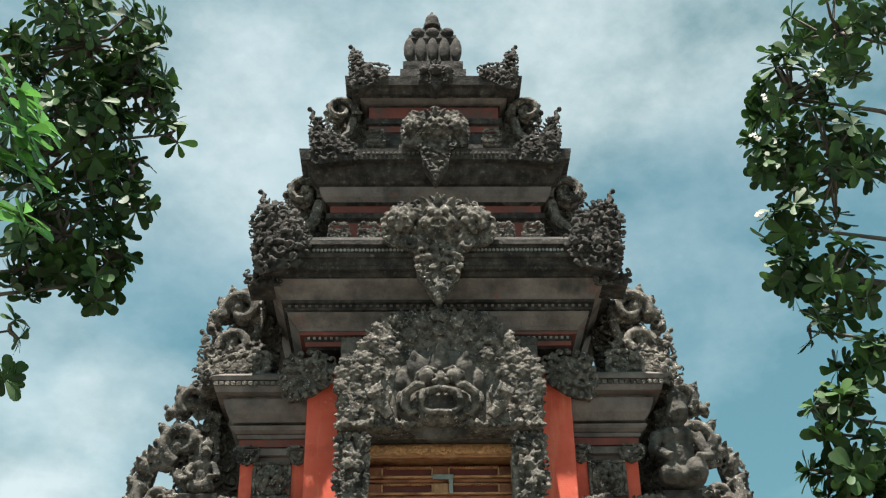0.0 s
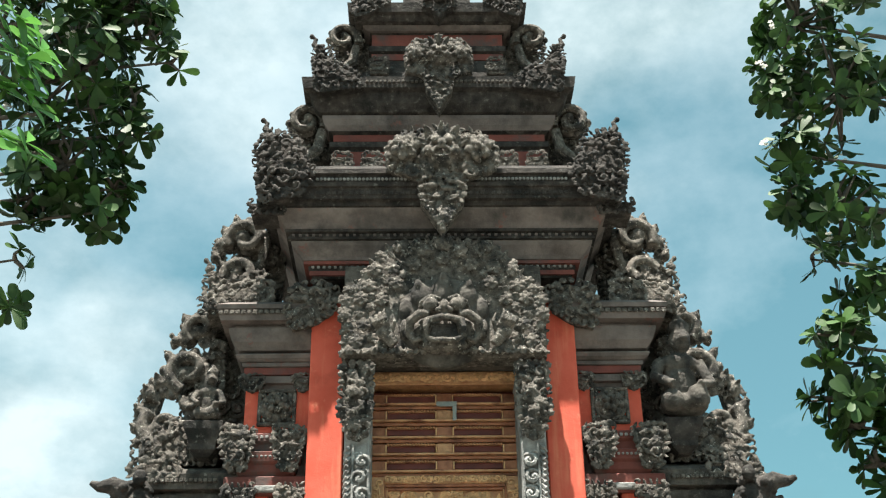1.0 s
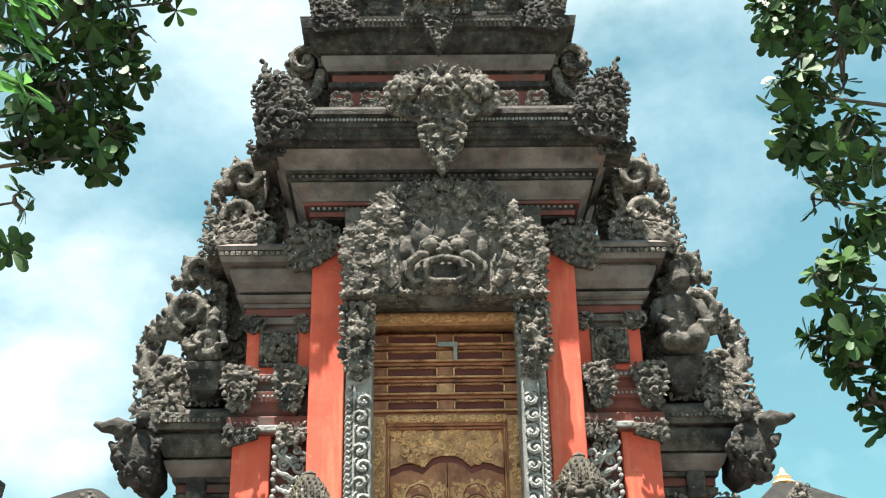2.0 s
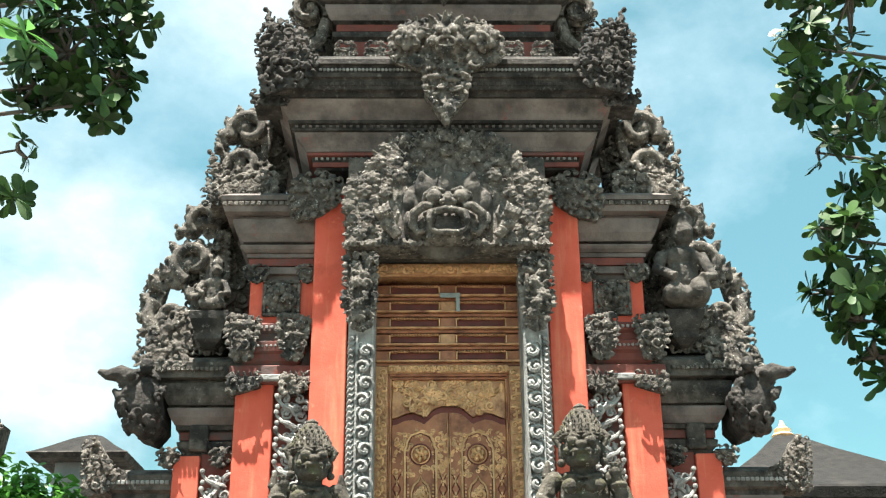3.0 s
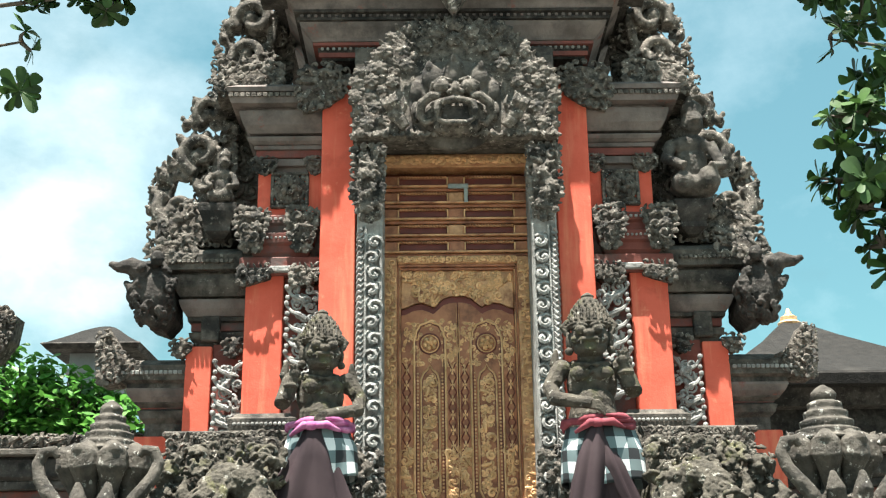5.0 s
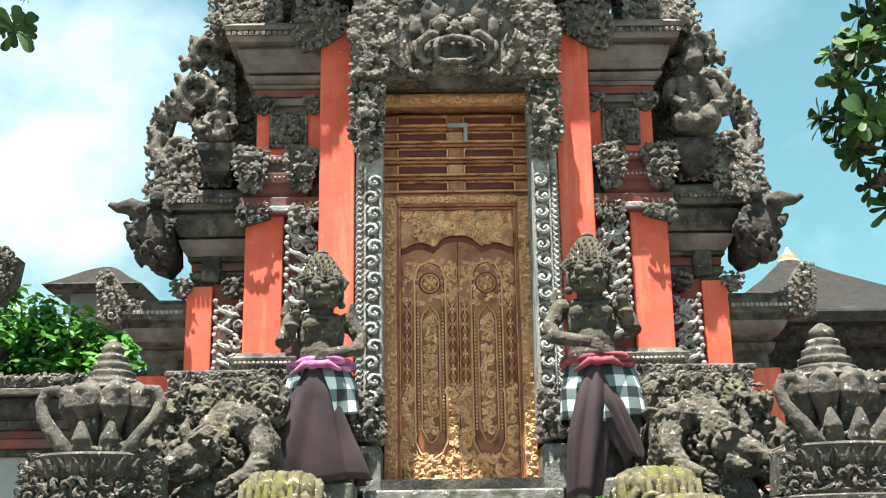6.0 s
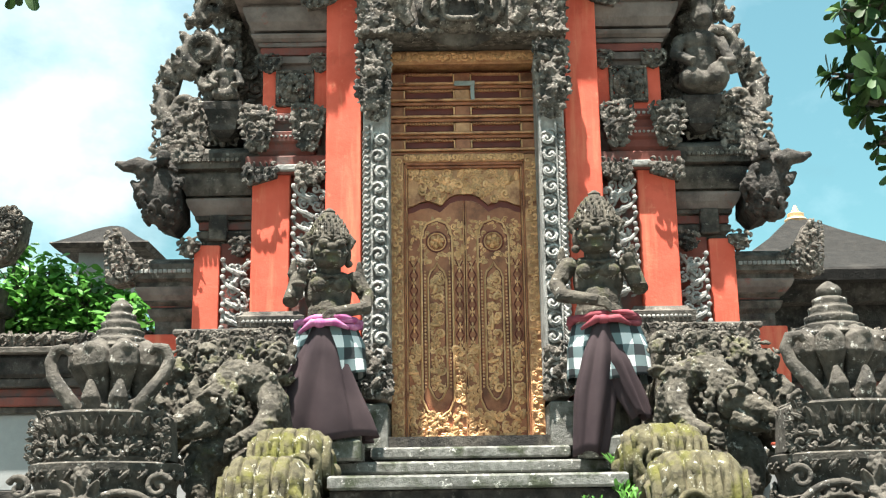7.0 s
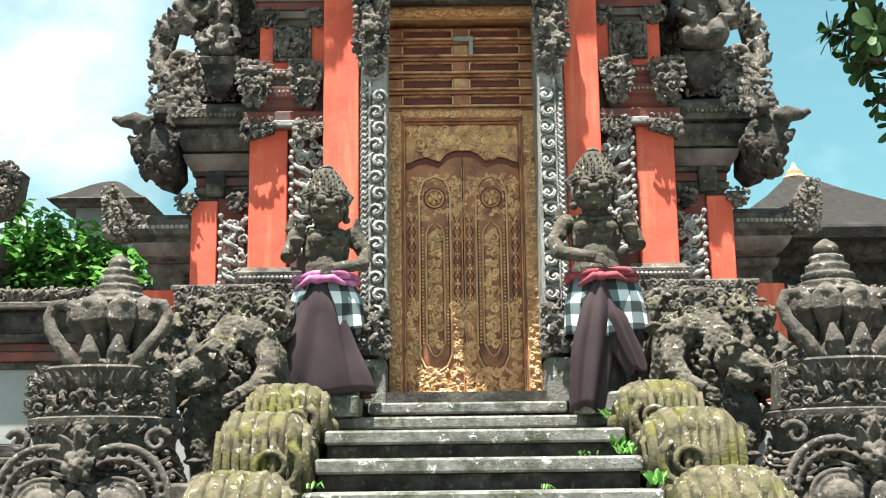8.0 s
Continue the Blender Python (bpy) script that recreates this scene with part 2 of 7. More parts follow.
def block(x0, x1, y0, y1, z0, z1, c=0.012):
    """A box with chamfered edges all round."""
    c = min(c, (x1 - x0) / 3, (y1 - y0) / 3, (z1 - z0) / 3)
    lv = [(z0, c), (z0 + c, 0), (z1 - c, 0), (z1, c)]
    v, f = [], []
    for z, o in lv:
        a, b, d, e = x0 + o, x1 - o, y0 + o, y1 - o
        q = c * 0.7
        v += [(a + q, d, z), (b - q, d, z), (b, d + q, z), (b, e - q, z), (b - q, e, z), (a + q, e, z), (a, e - q, z), (a, d + q, z)]
    for i in range(3):
        f += [(8 * i + j, 8 * i + (j + 1) % 8, 8 * i + 8 + (j + 1) % 8, 8 * i + 8 + j) for j in range(8)]
    f += [tuple(range(7, -1, -1)), tuple(range(24, 32))]
    return v, f


def tube(points, radii, sides=6):
    """A swept tube through points with radii, closed at both ends."""
    p = np.asarray(points, dtype=float)
    d = np.gradient(p, axis=0)
    d /= np.linalg.norm(d, axis=1)[:, None] + 1e-9
    v, f = [], []
    ref = np.array([0.0, 1.0, 0.0]) if abs(d[0][1]) < 0.9 else np.array([1.0, 0.0, 0.0])
    for q, t, r in zip(p, d, radii):
        a = np.cross(t, ref)
        a /= np.linalg.norm(a) + 1e-9
        b = np.cross(a, t)
        v += [q + r * (math.cos(2 * math.pi * j / sides) * a + math.sin(2 * math.pi * j / sides) * b) for j in range(sides)]
    for i in range(len(p) - 1):
        s = sides * i
        f += [(s + j, s + (j + 1) % sides, s + sides + (j + 1) % sides, s + sides + j) for j in range(sides)]
    f += [tuple(range(sides - 1, -1, -1)), tuple(range(sides * (len(p) - 1), sides * len(p)))]
    return v, f


def ball(c, r, u=8, w=5):
    """A rounded lump with radii r (a number or three)."""
    r = (r, r, r) if isinstance(r, (int, float)) else r
    v = [(c[0], c[1], c[2] - r[2])]
    for i in range(1, w):
        t = math.pi * i / w
        v += [(c[0] + r[0] * math.sin(t) * math.cos(2 * math.pi * j / u), c[1] + r[1] * math.sin(t) * math.sin(2 * math.pi * j / u), c[2] - r[2] * math.cos(t)) for j in range(u)]
    v.append((c[0], c[1], c[2] + r[2]))
    f = [(0, 1 + (j + 1) % u, 1 + j) for j in range(u)]
    for i in range(w - 2):
        s = 1 + u * i
        f += [(s + j, s + (j + 1) % u, s + u + (j + 1) % u, s + u + j) for j in range(u)]
    s, e = 1 + u * (w - 2), len(v) - 1
    f += [(s + j, s + (j + 1) % u, e) for j in range(u)]
    return v, f


def lathe(profile, c=(0, 0), sides=16, flute=0.0, lobes=8):
    """Turned form from (z, radius) pairs; flute cuts lobes into it."""
    v, f = [], []
    for z, r in profile:
        for j in range(sides):
            a = 2 * math.pi * j / sides
            k = r * (1 + flute * math.cos(lobes * a))
            v.append((c[0] + k * math.cos(a), c[1] + k * math.sin(a), z))
    n = len(profile)
    for i in range(n - 1):
        s = sides * i
        f += [(s + j, s + (j + 1) % sides, s + sides + (j + 1) % sides, s + sides + j) for j in range(sides)]
    f += [tuple(range(sides - 1, -1, -1)), tuple(range(sides * (n - 1), sides * n))]
    return v, f


def prism(poly, y0, y1, bevel=0.02):
    """A slab with an outline in x and z, between y0 (front) and y1, its front edge bevelled."""
    p = np.asarray(poly, dtype=float)
    area = 0.5 * np.sum(p[:, 0] * np.roll(p[:, 1], -1) - np.roll(p[:, 0], -1) * p[:, 1])
    if area < 0:
        p = p[::-1]
    c = p.mean(axis=0)
    inner = c + (p - c) * (1 - bevel / max(0.05, np.linalg.norm(p - c, axis=1).mean()))
    k = len(p)
    v = [(x, y0, z) for x, z in inner] + [(x, y0 + bevel, z) for x, z in p] + [(x, y1, z) for x, z in p]
    f = [tuple(range(k))]
    for i in range(2):
        f += [(k * i + j, k * i + k + j, k * i + k + (j + 1) % k, k * i + (j + 1) % k) for j in range(k)]
    f.append(tuple(range(3 * k - 1, 2 * k - 1, -1)))
    return v, f


# ---- small carved motifs, of size 1, facing -y ----
def motif_curl(turns=1.2, thick=0.13, seg=11, sides=5):
    pts, rad = [], []
    for i in range(seg):
        s = i / (seg - 1)
        a, r = 2 * math.pi * turns * s, 0.5 * (1 - 0.80 * s)
        pts.append((r * math.cos(a), -0.16 * math.sin(math.pi * s) - 0.10 * s, r * math.sin(a)))
        rad.append(thick * (0.55 + 0.6 * math.sin(math.pi * (0.15 + 0.7 * s))))
    g = Geo().add(*tube(pts, rad, sides))
    g.add(*ball((0, -0.16, 0), 0.15, 6, 4))
    return np.concatenate(g.v), g.f


def motif_leaf():
    """A curled leaf with a raised midrib, closed behind."""
    v, f = [], []
    for i in range(5):
        s = i / 4
        w = 0.30 * math.sin(math.pi * (0.12 + 0.82 * s)) ** 0.8
        y = -0.05 - 0.30 * s ** 1.6
        z = -0.5 + s
        v += [(-w, y + 0.10, z), (-w * 0.5, y - 0.06, z + 0.03), (0, y + 0.03, z), (w * 0.5, y - 0.06, z + 0.03), (w, y + 0.10, z), (0, y + 0.22, z)]
    for i in range(4):
        f += [(6 * i + j, 6 * i + (j + 1) % 6, 6 * i + 6 + (j + 1) % 6, 6 * i + 6 + j) for j in range(6)]
    f += [(5, 4, 3, 2, 1, 0), (24, 25, 26, 27, 28, 29)]
    return np.array(v), f


def motif_flower(n=6):
    """Round cupped petals about a bud, with a second, inner ring."""
    g = Geo()
    for j in range(n):
        a = 2 * math.pi * j / n
        g.add(*ball((0.34 * math.cos(a), -0.08, 0.34 * math.sin(a)), (0.19, 0.15, 0.19), 7, 5))
    for j in range(4):
        a = 2 * math.pi * (j + 0.5) / 4
        g.add(*ball((0.15 * math.cos(a), -0.19, 0.15 * math.sin(a)), (0.12, 0.11, 0.12), 6, 4))
    g.add(*ball((0, -0.26, 0), (0.10, 0.10, 0.10), 6, 4))
    return np.concatenate(g.v), g.f


def motif_bud():
    """A hooked leaf lobe with a small bead."""
    g = Geo().add(*tube([(-0.34, 0.0, -0.30), (-0.12, -0.14, -0.10), (0.12, -0.22, 0.12), (0.30, -0.20, 0.36), (0.18, -0.14, 0.50)], [0.16, 0.21, 0.19, 0.12, 0.03], 6))
    g.add(*tube([(-0.2, -0.05, -0.1), (-0.30, -0.16, 0.16), (-0.18, -0.16, 0.34)], [0.13, 0.12, 0.03], 5))
    g.add(*ball((0.36, -0.12, -0.04), (0.13, 0.13, 0.13), 6, 4))
    return np.concatenate(g.v), g.f


MOTIFS = [motif_curl(1.2, 0.13), motif_curl(0.75, 0.16, 8), motif_leaf(), motif_flower(), motif_bud(), motif_curl(1.5, 0.10, 13)]


def put_motif(geo, kind, x, y, z, size, turn, flip=1, lean=0.0, lift=1.0):
    v, f = MOTIFS[kind]
    c, s = math.cos(turn), math.sin(turn)
    w = np.empty_like(v)
    px = v[:, 0] * flip
    w[:, 0] = (px * c - v[:, 2] * s) * size + x
    w[:, 1] = v[:, 1] * size * lift * 1.25 + y + lean * v[:, 2] * size
    w[:, 2] = (px * s + v[:, 2] * c) * size + z
    geo.add(w, f if flip > 0 else [q[::-1] for q in f])


def put_facing(geo, kind, cx, cy, r, z, angle, size, turn, flip=1):
    """A motif on an upright drum of radius r, at the given angle."""
    g = Geo()
    put_motif(g, kind, 0, 0, 0, size, turn, flip)
    v = g.v[0]
    c, s = math.cos(angle + math.pi / 2), math.sin(angle + math.pi / 2)
    w = np.empty_like(v)
    w[:, 0] = v[:, 0] * c - (v[:, 1] - r) * s + cx
    w[:, 1] = v[:, 0] * s + (v[:, 1] - r) * c + cy
    w[:, 2] = v[:, 2] + z
    geo.add(w, g.f)


def put_normal(geo, kind, at, normal, size, turn):
    """A motif on any surface, facing along its normal."""
    g = Geo()
    put_motif(g, kind, 0, 0, 0, size, turn)
    q = np.array(Vector(normal).to_track_quat("-Y", "Z").to_matrix())
    geo.add(g.v[0] @ q.T + np.asarray(at), g.f)


def crust(geo, c, r, n, size, seed, kinds=(0, 4, 1, 3)):
    """Covers the front of a lump with curls."""
    rng = random.Random(seed)
    for _ in range(n):
        d = Vector((rng.gauss(0, 1), -abs(rng.gauss(0, 1)), rng.gauss(0, 1))).normalized()
        put_normal(geo, rng.choice(kinds), (c[0] + r[0] * d.x, c[1] + r[1] * d.y, c[2] + r[2] * d.z), (d.x / r[0], d.y / r[1], d.z / r[2]), size * rng.uniform(0.7, 1.2), rng.uniform(0, 6.28))


def carve_drum(geo, cx, cy, r0, r1, z0, z1, size, seed, kinds=(0, 1, 2, 3, 4)):
    rng = random.Random(seed)
    z = z0
    while z < z1:
        r = r0 + (r1 - r0) * (z - z0) / (z1 - z0)
        n = int(2 * math.pi * r / (size * 0.7))
        for k in range(n):
            put_facing(geo, rng.choice(kinds), cx, cy, r, z + rng.uniform(-0.2, 0.2) * size, 6.283 * (k + rng.random() * 0.5) / n, size * rng.uniform(0.7, 1.2), rng.uniform(0, 6.28), rng.choice((-1, 1)))
        z += size * 0.65


def inside(poly, x, z):
    p, hit = poly, False
    j = len(p) - 1
    for i in range(len(p)):
        if (p[i][1] > z) != (p[j][1] > z) and x < (p[j][0] - p[i][0]) * (z - p[i][1]) / (p[j][1] - p[i][1]) + p[i][0]:
            hit = not hit
        j = i
    return hit


def scatter(poly, gap, rng, taken, keep=None):
    """Points inside an outline that stay a gap apart from one another and from those taken."""
    xs, zs = [q[0] for q in poly], [q[1] for q in poly]
    x0, x1, z0, z1 = min(xs), max(xs), min(zs), max(zs)
    out = []
    for _ in range(int(9 * (x1 - x0) * (z1 - z0) / gap ** 2) + 12):
        a, b = rng.uniform(x0, x1), rng.uniform(z0, z1)
        if inside(poly, a, b) and (keep is None or keep(a, b)):
            if all((a - p) ** 2 + (b - q) ** 2 > (gap * 0.5 + g * 0.5) ** 2 for p, q, g in taken):
                taken.append((a, b, gap))
                out.append((a, b))
    return out


def carve(geo, poly, y, size, seed, kinds=(0, 1, 2, 3, 4), bulge=0.0, fill=1.0, edge=True, lift=1.0, mirror=False, keep=None):
    """Fills an outline in x and z with carved motifs on the plane y. mirror: also at -x."""
    rng = random.Random(seed)
    xs, zs = [q[0] for q in poly], [q[1] for q in poly]
    cx, cz = sum(xs) / len(xs), sum(zs) / len(zs)
    hx, hz = (max(xs) - min(xs)) / 2 + 1e-6, (max(zs) - min(zs)) / 2 + 1e-6
    spots, taken = [], []
    if edge:
        for i in range(len(poly)):
            (x0, z0), (x1, z1) = poly[i], poly[(i + 1) % len(poly)]
            nx, nz = z1 - z0, x0 - x1
            if nx * ((x0 + x1) / 2 - cx) + nz * ((z0 + z1) / 2 - cz) < 0:
                nx, nz = -nx, -nz
            turn = math.atan2(-nx, nz)
            m = max(1, int(math.hypot(x1 - x0, z1 - z0) / (size * 0.6)))
            for k in range(m):
                a, b = x0 + (x1 - x0) * (k + 0.5) / m, z0 + (z1 - z0) * (k + 0.5) / m
                taken.append((a, b, size * 0.5))
                a, b = a + (cx - a) * 0.06, b + (cz - b) * 0.06
                spots.append((a, b, size * rng.uniform(0.62, 0.8), rng.choice((3, 1, 0, 3, 2)), turn + rng.uniform(-0.5, 0.5)))
    for gap, grow in ((0.88 * size / fill, 1.12), (0.5 * size / fill, 0.62)):
        for a, b in scatter(poly, gap, rng, taken, keep):
            t = math.atan2(-(a - cx) / hx, (b - cz) / hz) + rng.uniform(-0.7, 0.7)
            spots.append((a, b, size * grow * rng.uniform(0.9, 1.1), rng.choice(kinds) if grow > 1 else rng.choice((3, 1, 2)), t))
    for a, b, s, k, t in spots:
        d = 1 - min(1.0, ((a - cx) / hx) ** 2 + ((b - cz) / hz) ** 2)
        fl, dy = (1 if a > cx else -1), rng.uniform(-0.12, 0.08) * size
        put_motif(geo, k, a, y - bulge * d + dy, b, s, t, fl, 0, 0.75 * lift)
        if mirror:
            put_motif(geo, k, -a, y - bulge * d + dy, b, s, -t, -fl, 0, lift)


def spiral(geo, x, y, z, r, turns, start, thick, way=1, rise=0.0, inner=0.22, seg=22, sides=7):
    """A large scroll in the x-z plane, thinning inwards."""
    pts, rad = [], []
    for i in range(seg):
        s = i / (seg - 1)
        a, k = start + way * 2 * math.pi * turns * s, r * (1 - (1 - inner) * s)
        pts.append((x + k * math.cos(a), y - rise * math.sin(math.pi * s), z + k * math.sin(a)))
        rad.append(thick * (1.0 - 0.45 * s))
    geo.add(*tube(pts, rad, sides))
    geo.add(*ball(pts[-1], thick * 1.1, 7, 5))


def volute(geo, x, y, z, r, turns, start, thick, way=1, seed=0, buds=True):
    """A heavy open scroll: a ridged band that thins inwards to a bud, with leaf lobes along its back."""
    rng = random.Random(int(seed + 1000 * abs(x) + 77 * z))
    n = 26
    pts, out = [], []
    for i in range(n):
        u = i / (n - 1)
        a, k = start + way * 2 * math.pi * turns * u, r * (1 - 0.74 * u ** 0.9)
        pts.append((x + k * math.cos(a), y - 0.05 * math.sin(math.pi * u), z + k * math.sin(a)))
        out.append((x + (k + 0.75 * thick) * math.cos(a), y + 0.02, z + (k + 0.75 * thick) * math.sin(a), a))
    geo.add(*tube(pts, [thick * (1.0 - 0.5 * i / (n - 1)) for i in range(n)], 8))
    geo.add(*tube([(p[0], p[1] + 0.10, p[2]) for p in pts], [thick * (1.15 - 0.6 * i / (n - 1)) for i in range(n)], 8))
    geo.add(*tube([(q[0], q[1], q[2]) for q in out[:16]], [thick * 0.42] * 16, 6))
    geo.add(*ball(pts[-1], thick * 1.15, 8, 6))
    put_motif(geo, 3, x, y + 0.03, z - 0.1 * r, r * 0.95, rng.uniform(0, 6.28))
    for k in range(3):
        a = start + way * (1.2 + 1.5 * k)
        put_motif(geo, (1, 2, 0)[k], x + 0.62 * r * math.cos(a), y + 0.06, z + 0.62 * r * math.sin(a), r * 0.5, a)
    if buds:
        for i in range(1, 13, 2):
            q = out[i]
            geo.add(*ball((q[0] + 0.3 * thick * math.cos(q[3]), q[1], q[2] + 0.3 * thick * math.sin(q[3])), thick * rng.uniform(0.6, 0.85), 8, 6))


def broad_leaf(length, width):
    """One long leaf along +x with a broad rounded end, arched and folded a little along its midrib."""
    xs = (0.0, 0.16, 0.4, 0.62, 0.82, 0.95, 1.0)
    ws = (0.05, 0.12, 0.3, 0.44, 0.5, 0.36, 0.12)
    v, f = [], []
    for x, w in zip(xs, ws):
        d = -0.14 * x * x
        v += [(x * length, -w * width, d * length + 0.14 * w * width), (x * length, 0, d * length), (x * length, w * width, d * length + 0.14 * w * width)]
    for i in range(6):
        f += [(3 * i + j, 3 * i + j + 1, 3 * i + j + 4, 3 * i + j + 3) for j in range(2)]
    return np.array(v), f


def leaf_shape(length, width):
    """One long rounded leaf along +x, folded a little along its midrib."""
    xs = (0.0, 0.18, 0.45, 0.72, 0.92, 1.0)
    ws = (0.04, 0.22, 0.42, 0.5, 0.32, 0.05)
    v, f = [], []
    for x, w in zip(xs, ws):
        d = -0.12 * x * x
        v += [(x * length, -w * width, d * length + 0.1 * w * width), (x * length, 0, d * length), (x * length, w * width, d * length + 0.1 * w * width)]
    for i in range(5):
        f += [(3 * i + j, 3 * i + j + 1, 3 * i + j + 4, 3 * i + j + 3) for j in range(2)]
    return np.array(v), f


# ======== ground, stairs, terrace ========
ground = part("ground", Geo().add([(-400, -400, 0), (400, -400, 0), (400, 400, 0), (-400, 400, 0)], [(0, 1, 2, 3)]), EARTH)
tagged(ground, "grey-brown trodden earth and paving round the temple", "ground", kind="structure")

stairs = thing("stairs", "worn grey stone steps with mossy edges up to the door", "stairs", "structure")
FLIGHT = [(2.20, -0.55, 0.75), (2.07, -1.0, 0.98), (1.92, -2.3, 0.91), (1.74, -2.9, 0.91), (1.56, -3.5, 0.91)]
FLIGHT += [(1.56 - 0.18 * k, -3.5 - 0.38 * k, 0.95) for k in range(1, 9)]
for i, (z, y, w) in enumerate(FLIGHT):
    back = 0.6 if i == 0 else FLIGHT[i - 1][1] + 0.10
    part("step", Geo().add(*block(-w, w, y, back, z - 0.085, z, 0.014)), STEP, stairs)
    # riser colour is darkened to paint the shade below the tread's nosing
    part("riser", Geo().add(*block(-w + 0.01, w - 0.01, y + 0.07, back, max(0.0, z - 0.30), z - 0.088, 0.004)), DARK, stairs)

terrace = thing("terrace", "dark carved stone terrace base below the gate", "terrace", "structure")
part("base", Geo().add(*stack([(0.0, 3.2, -0.35, 2.6), (0.5, 3.2, -0.35, 2.6), (0.55, 3.05, -0.2, 2.5), (2.15, 3.05, -0.2, 2.5), (2.2, 3.1, -0.25, 2.55), (2.3, 3.1, -0.25, 2.55)])), STONE, terrace)
for s in (-1, 1):
    part("plinth", Geo().add(*block(*sorted((s * 0.98, s * 3.0)), -2.45, -0.22, 0.0, 1.62, 0.02)), STONE, terrace)
    part("plinth", Geo().add(*block(*sorted((s * 0.98, s * 1.75)), -1.5, -0.25, 1.62, 2.1, 0.02)), STONE, terrace)

# ======== the gate ========
gate = thing("temple_gate", "tall tiered temple gate of dark carved stone and orange-red plaster", "temple gate")
# central body and its great cornice
Y1 = 2.2
part("body", Geo().add(*stack([(2.25, 1.17, 0.52, Y1), (6.62, 1.17, 0.52, Y1)])), BRICK, gate, "dull red stone core")
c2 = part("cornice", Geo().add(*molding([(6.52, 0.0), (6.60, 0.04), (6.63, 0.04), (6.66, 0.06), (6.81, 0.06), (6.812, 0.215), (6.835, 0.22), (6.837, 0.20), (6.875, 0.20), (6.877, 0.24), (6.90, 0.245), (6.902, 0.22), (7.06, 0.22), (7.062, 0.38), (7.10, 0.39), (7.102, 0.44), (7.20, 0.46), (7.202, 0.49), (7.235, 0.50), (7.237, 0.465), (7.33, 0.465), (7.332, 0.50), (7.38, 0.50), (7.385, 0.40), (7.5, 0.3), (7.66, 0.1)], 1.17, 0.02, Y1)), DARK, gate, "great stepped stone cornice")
part("ogee", Geo().add(*molding([(6.66, 0.05), (6.665, 0.09), (6.69, 0.105), (6.73, 0.14), (6.77, 0.175), (6.795, 0.19), (6.808, 0.19), (6.81, 0.05)], 1.17, 0.02, Y1)), FADED, gate, "broad faded pink-grey rounded moulding")
part("cove", Geo().add(*molding([(6.902, 0.15), (6.905, 0.235), (6.95, 0.265), (7.00, 0.31), (7.04, 0.35), (7.058, 0.355), (7.06, 0.15)], 1.17, 0.02, Y1)), FADED, gate, "hollow grey stone moulding")
part("ogee", Geo().add(*molding([(8.38, 0.0), (8.382, 0.05), (8.43, 0.085), (8.49, 0.112), (8.53, 0.115), (8.535, 0.02)], 1.06, 0.45, 1.8)), FADED, gate, "faded pink-grey rounded moulding")
part("ogee", Geo().add(*molding([(9.885, 0.0), (9.887, 0.06), (9.905, 0.085), (9.93, 0.105), (9.938, 0.105), (9.94, 0.02)], 0.70, 0.75, 1.5)), FADED, gate, "faded pink-grey rounded moulding")
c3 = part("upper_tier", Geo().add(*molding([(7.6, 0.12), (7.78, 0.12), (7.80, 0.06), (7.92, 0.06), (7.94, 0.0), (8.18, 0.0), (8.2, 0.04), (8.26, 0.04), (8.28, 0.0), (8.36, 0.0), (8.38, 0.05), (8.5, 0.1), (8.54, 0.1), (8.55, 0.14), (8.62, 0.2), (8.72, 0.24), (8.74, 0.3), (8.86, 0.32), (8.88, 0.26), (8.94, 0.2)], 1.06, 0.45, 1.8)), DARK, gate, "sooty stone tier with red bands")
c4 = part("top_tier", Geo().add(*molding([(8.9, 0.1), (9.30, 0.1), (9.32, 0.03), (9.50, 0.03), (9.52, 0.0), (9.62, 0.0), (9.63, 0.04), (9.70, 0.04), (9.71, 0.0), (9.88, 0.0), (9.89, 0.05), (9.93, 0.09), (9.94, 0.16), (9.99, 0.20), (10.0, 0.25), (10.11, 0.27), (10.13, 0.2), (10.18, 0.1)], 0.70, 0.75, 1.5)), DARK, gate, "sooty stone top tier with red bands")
for w, y, z0, z1 in ((1.065, 0.442, 8.285, 8.375), (1.065, 0.442, 7.97, 8.16), (0.71, 0.738, 9.72, 9.87), (0.71, 0.738, 9.53, 9.61)):
    part("red_band", Geo().add(*stack([(z0, w, y, 1.5), (z1, w, y, 1.5)])), BRICK, gate, "faded red painted band")
for w, y, z0, z1 in ((1.20, -0.012, 6.54, 6.595), (1.25, -0.06, 6.63, 6.66)):
    part("red_band", Geo().add(*stack([(z0, w, y, 2.0), (z1, w, y, 2.0)])), BRICK, gate, "faded red painted band")

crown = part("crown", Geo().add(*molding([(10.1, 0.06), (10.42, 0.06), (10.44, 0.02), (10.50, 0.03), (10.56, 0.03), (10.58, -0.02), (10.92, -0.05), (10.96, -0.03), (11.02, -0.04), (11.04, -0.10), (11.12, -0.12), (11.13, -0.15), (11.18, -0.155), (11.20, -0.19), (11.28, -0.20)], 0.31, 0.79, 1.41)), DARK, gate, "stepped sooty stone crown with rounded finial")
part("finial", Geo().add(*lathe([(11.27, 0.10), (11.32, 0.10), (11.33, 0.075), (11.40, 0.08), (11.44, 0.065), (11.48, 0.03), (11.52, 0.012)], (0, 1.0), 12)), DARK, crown)
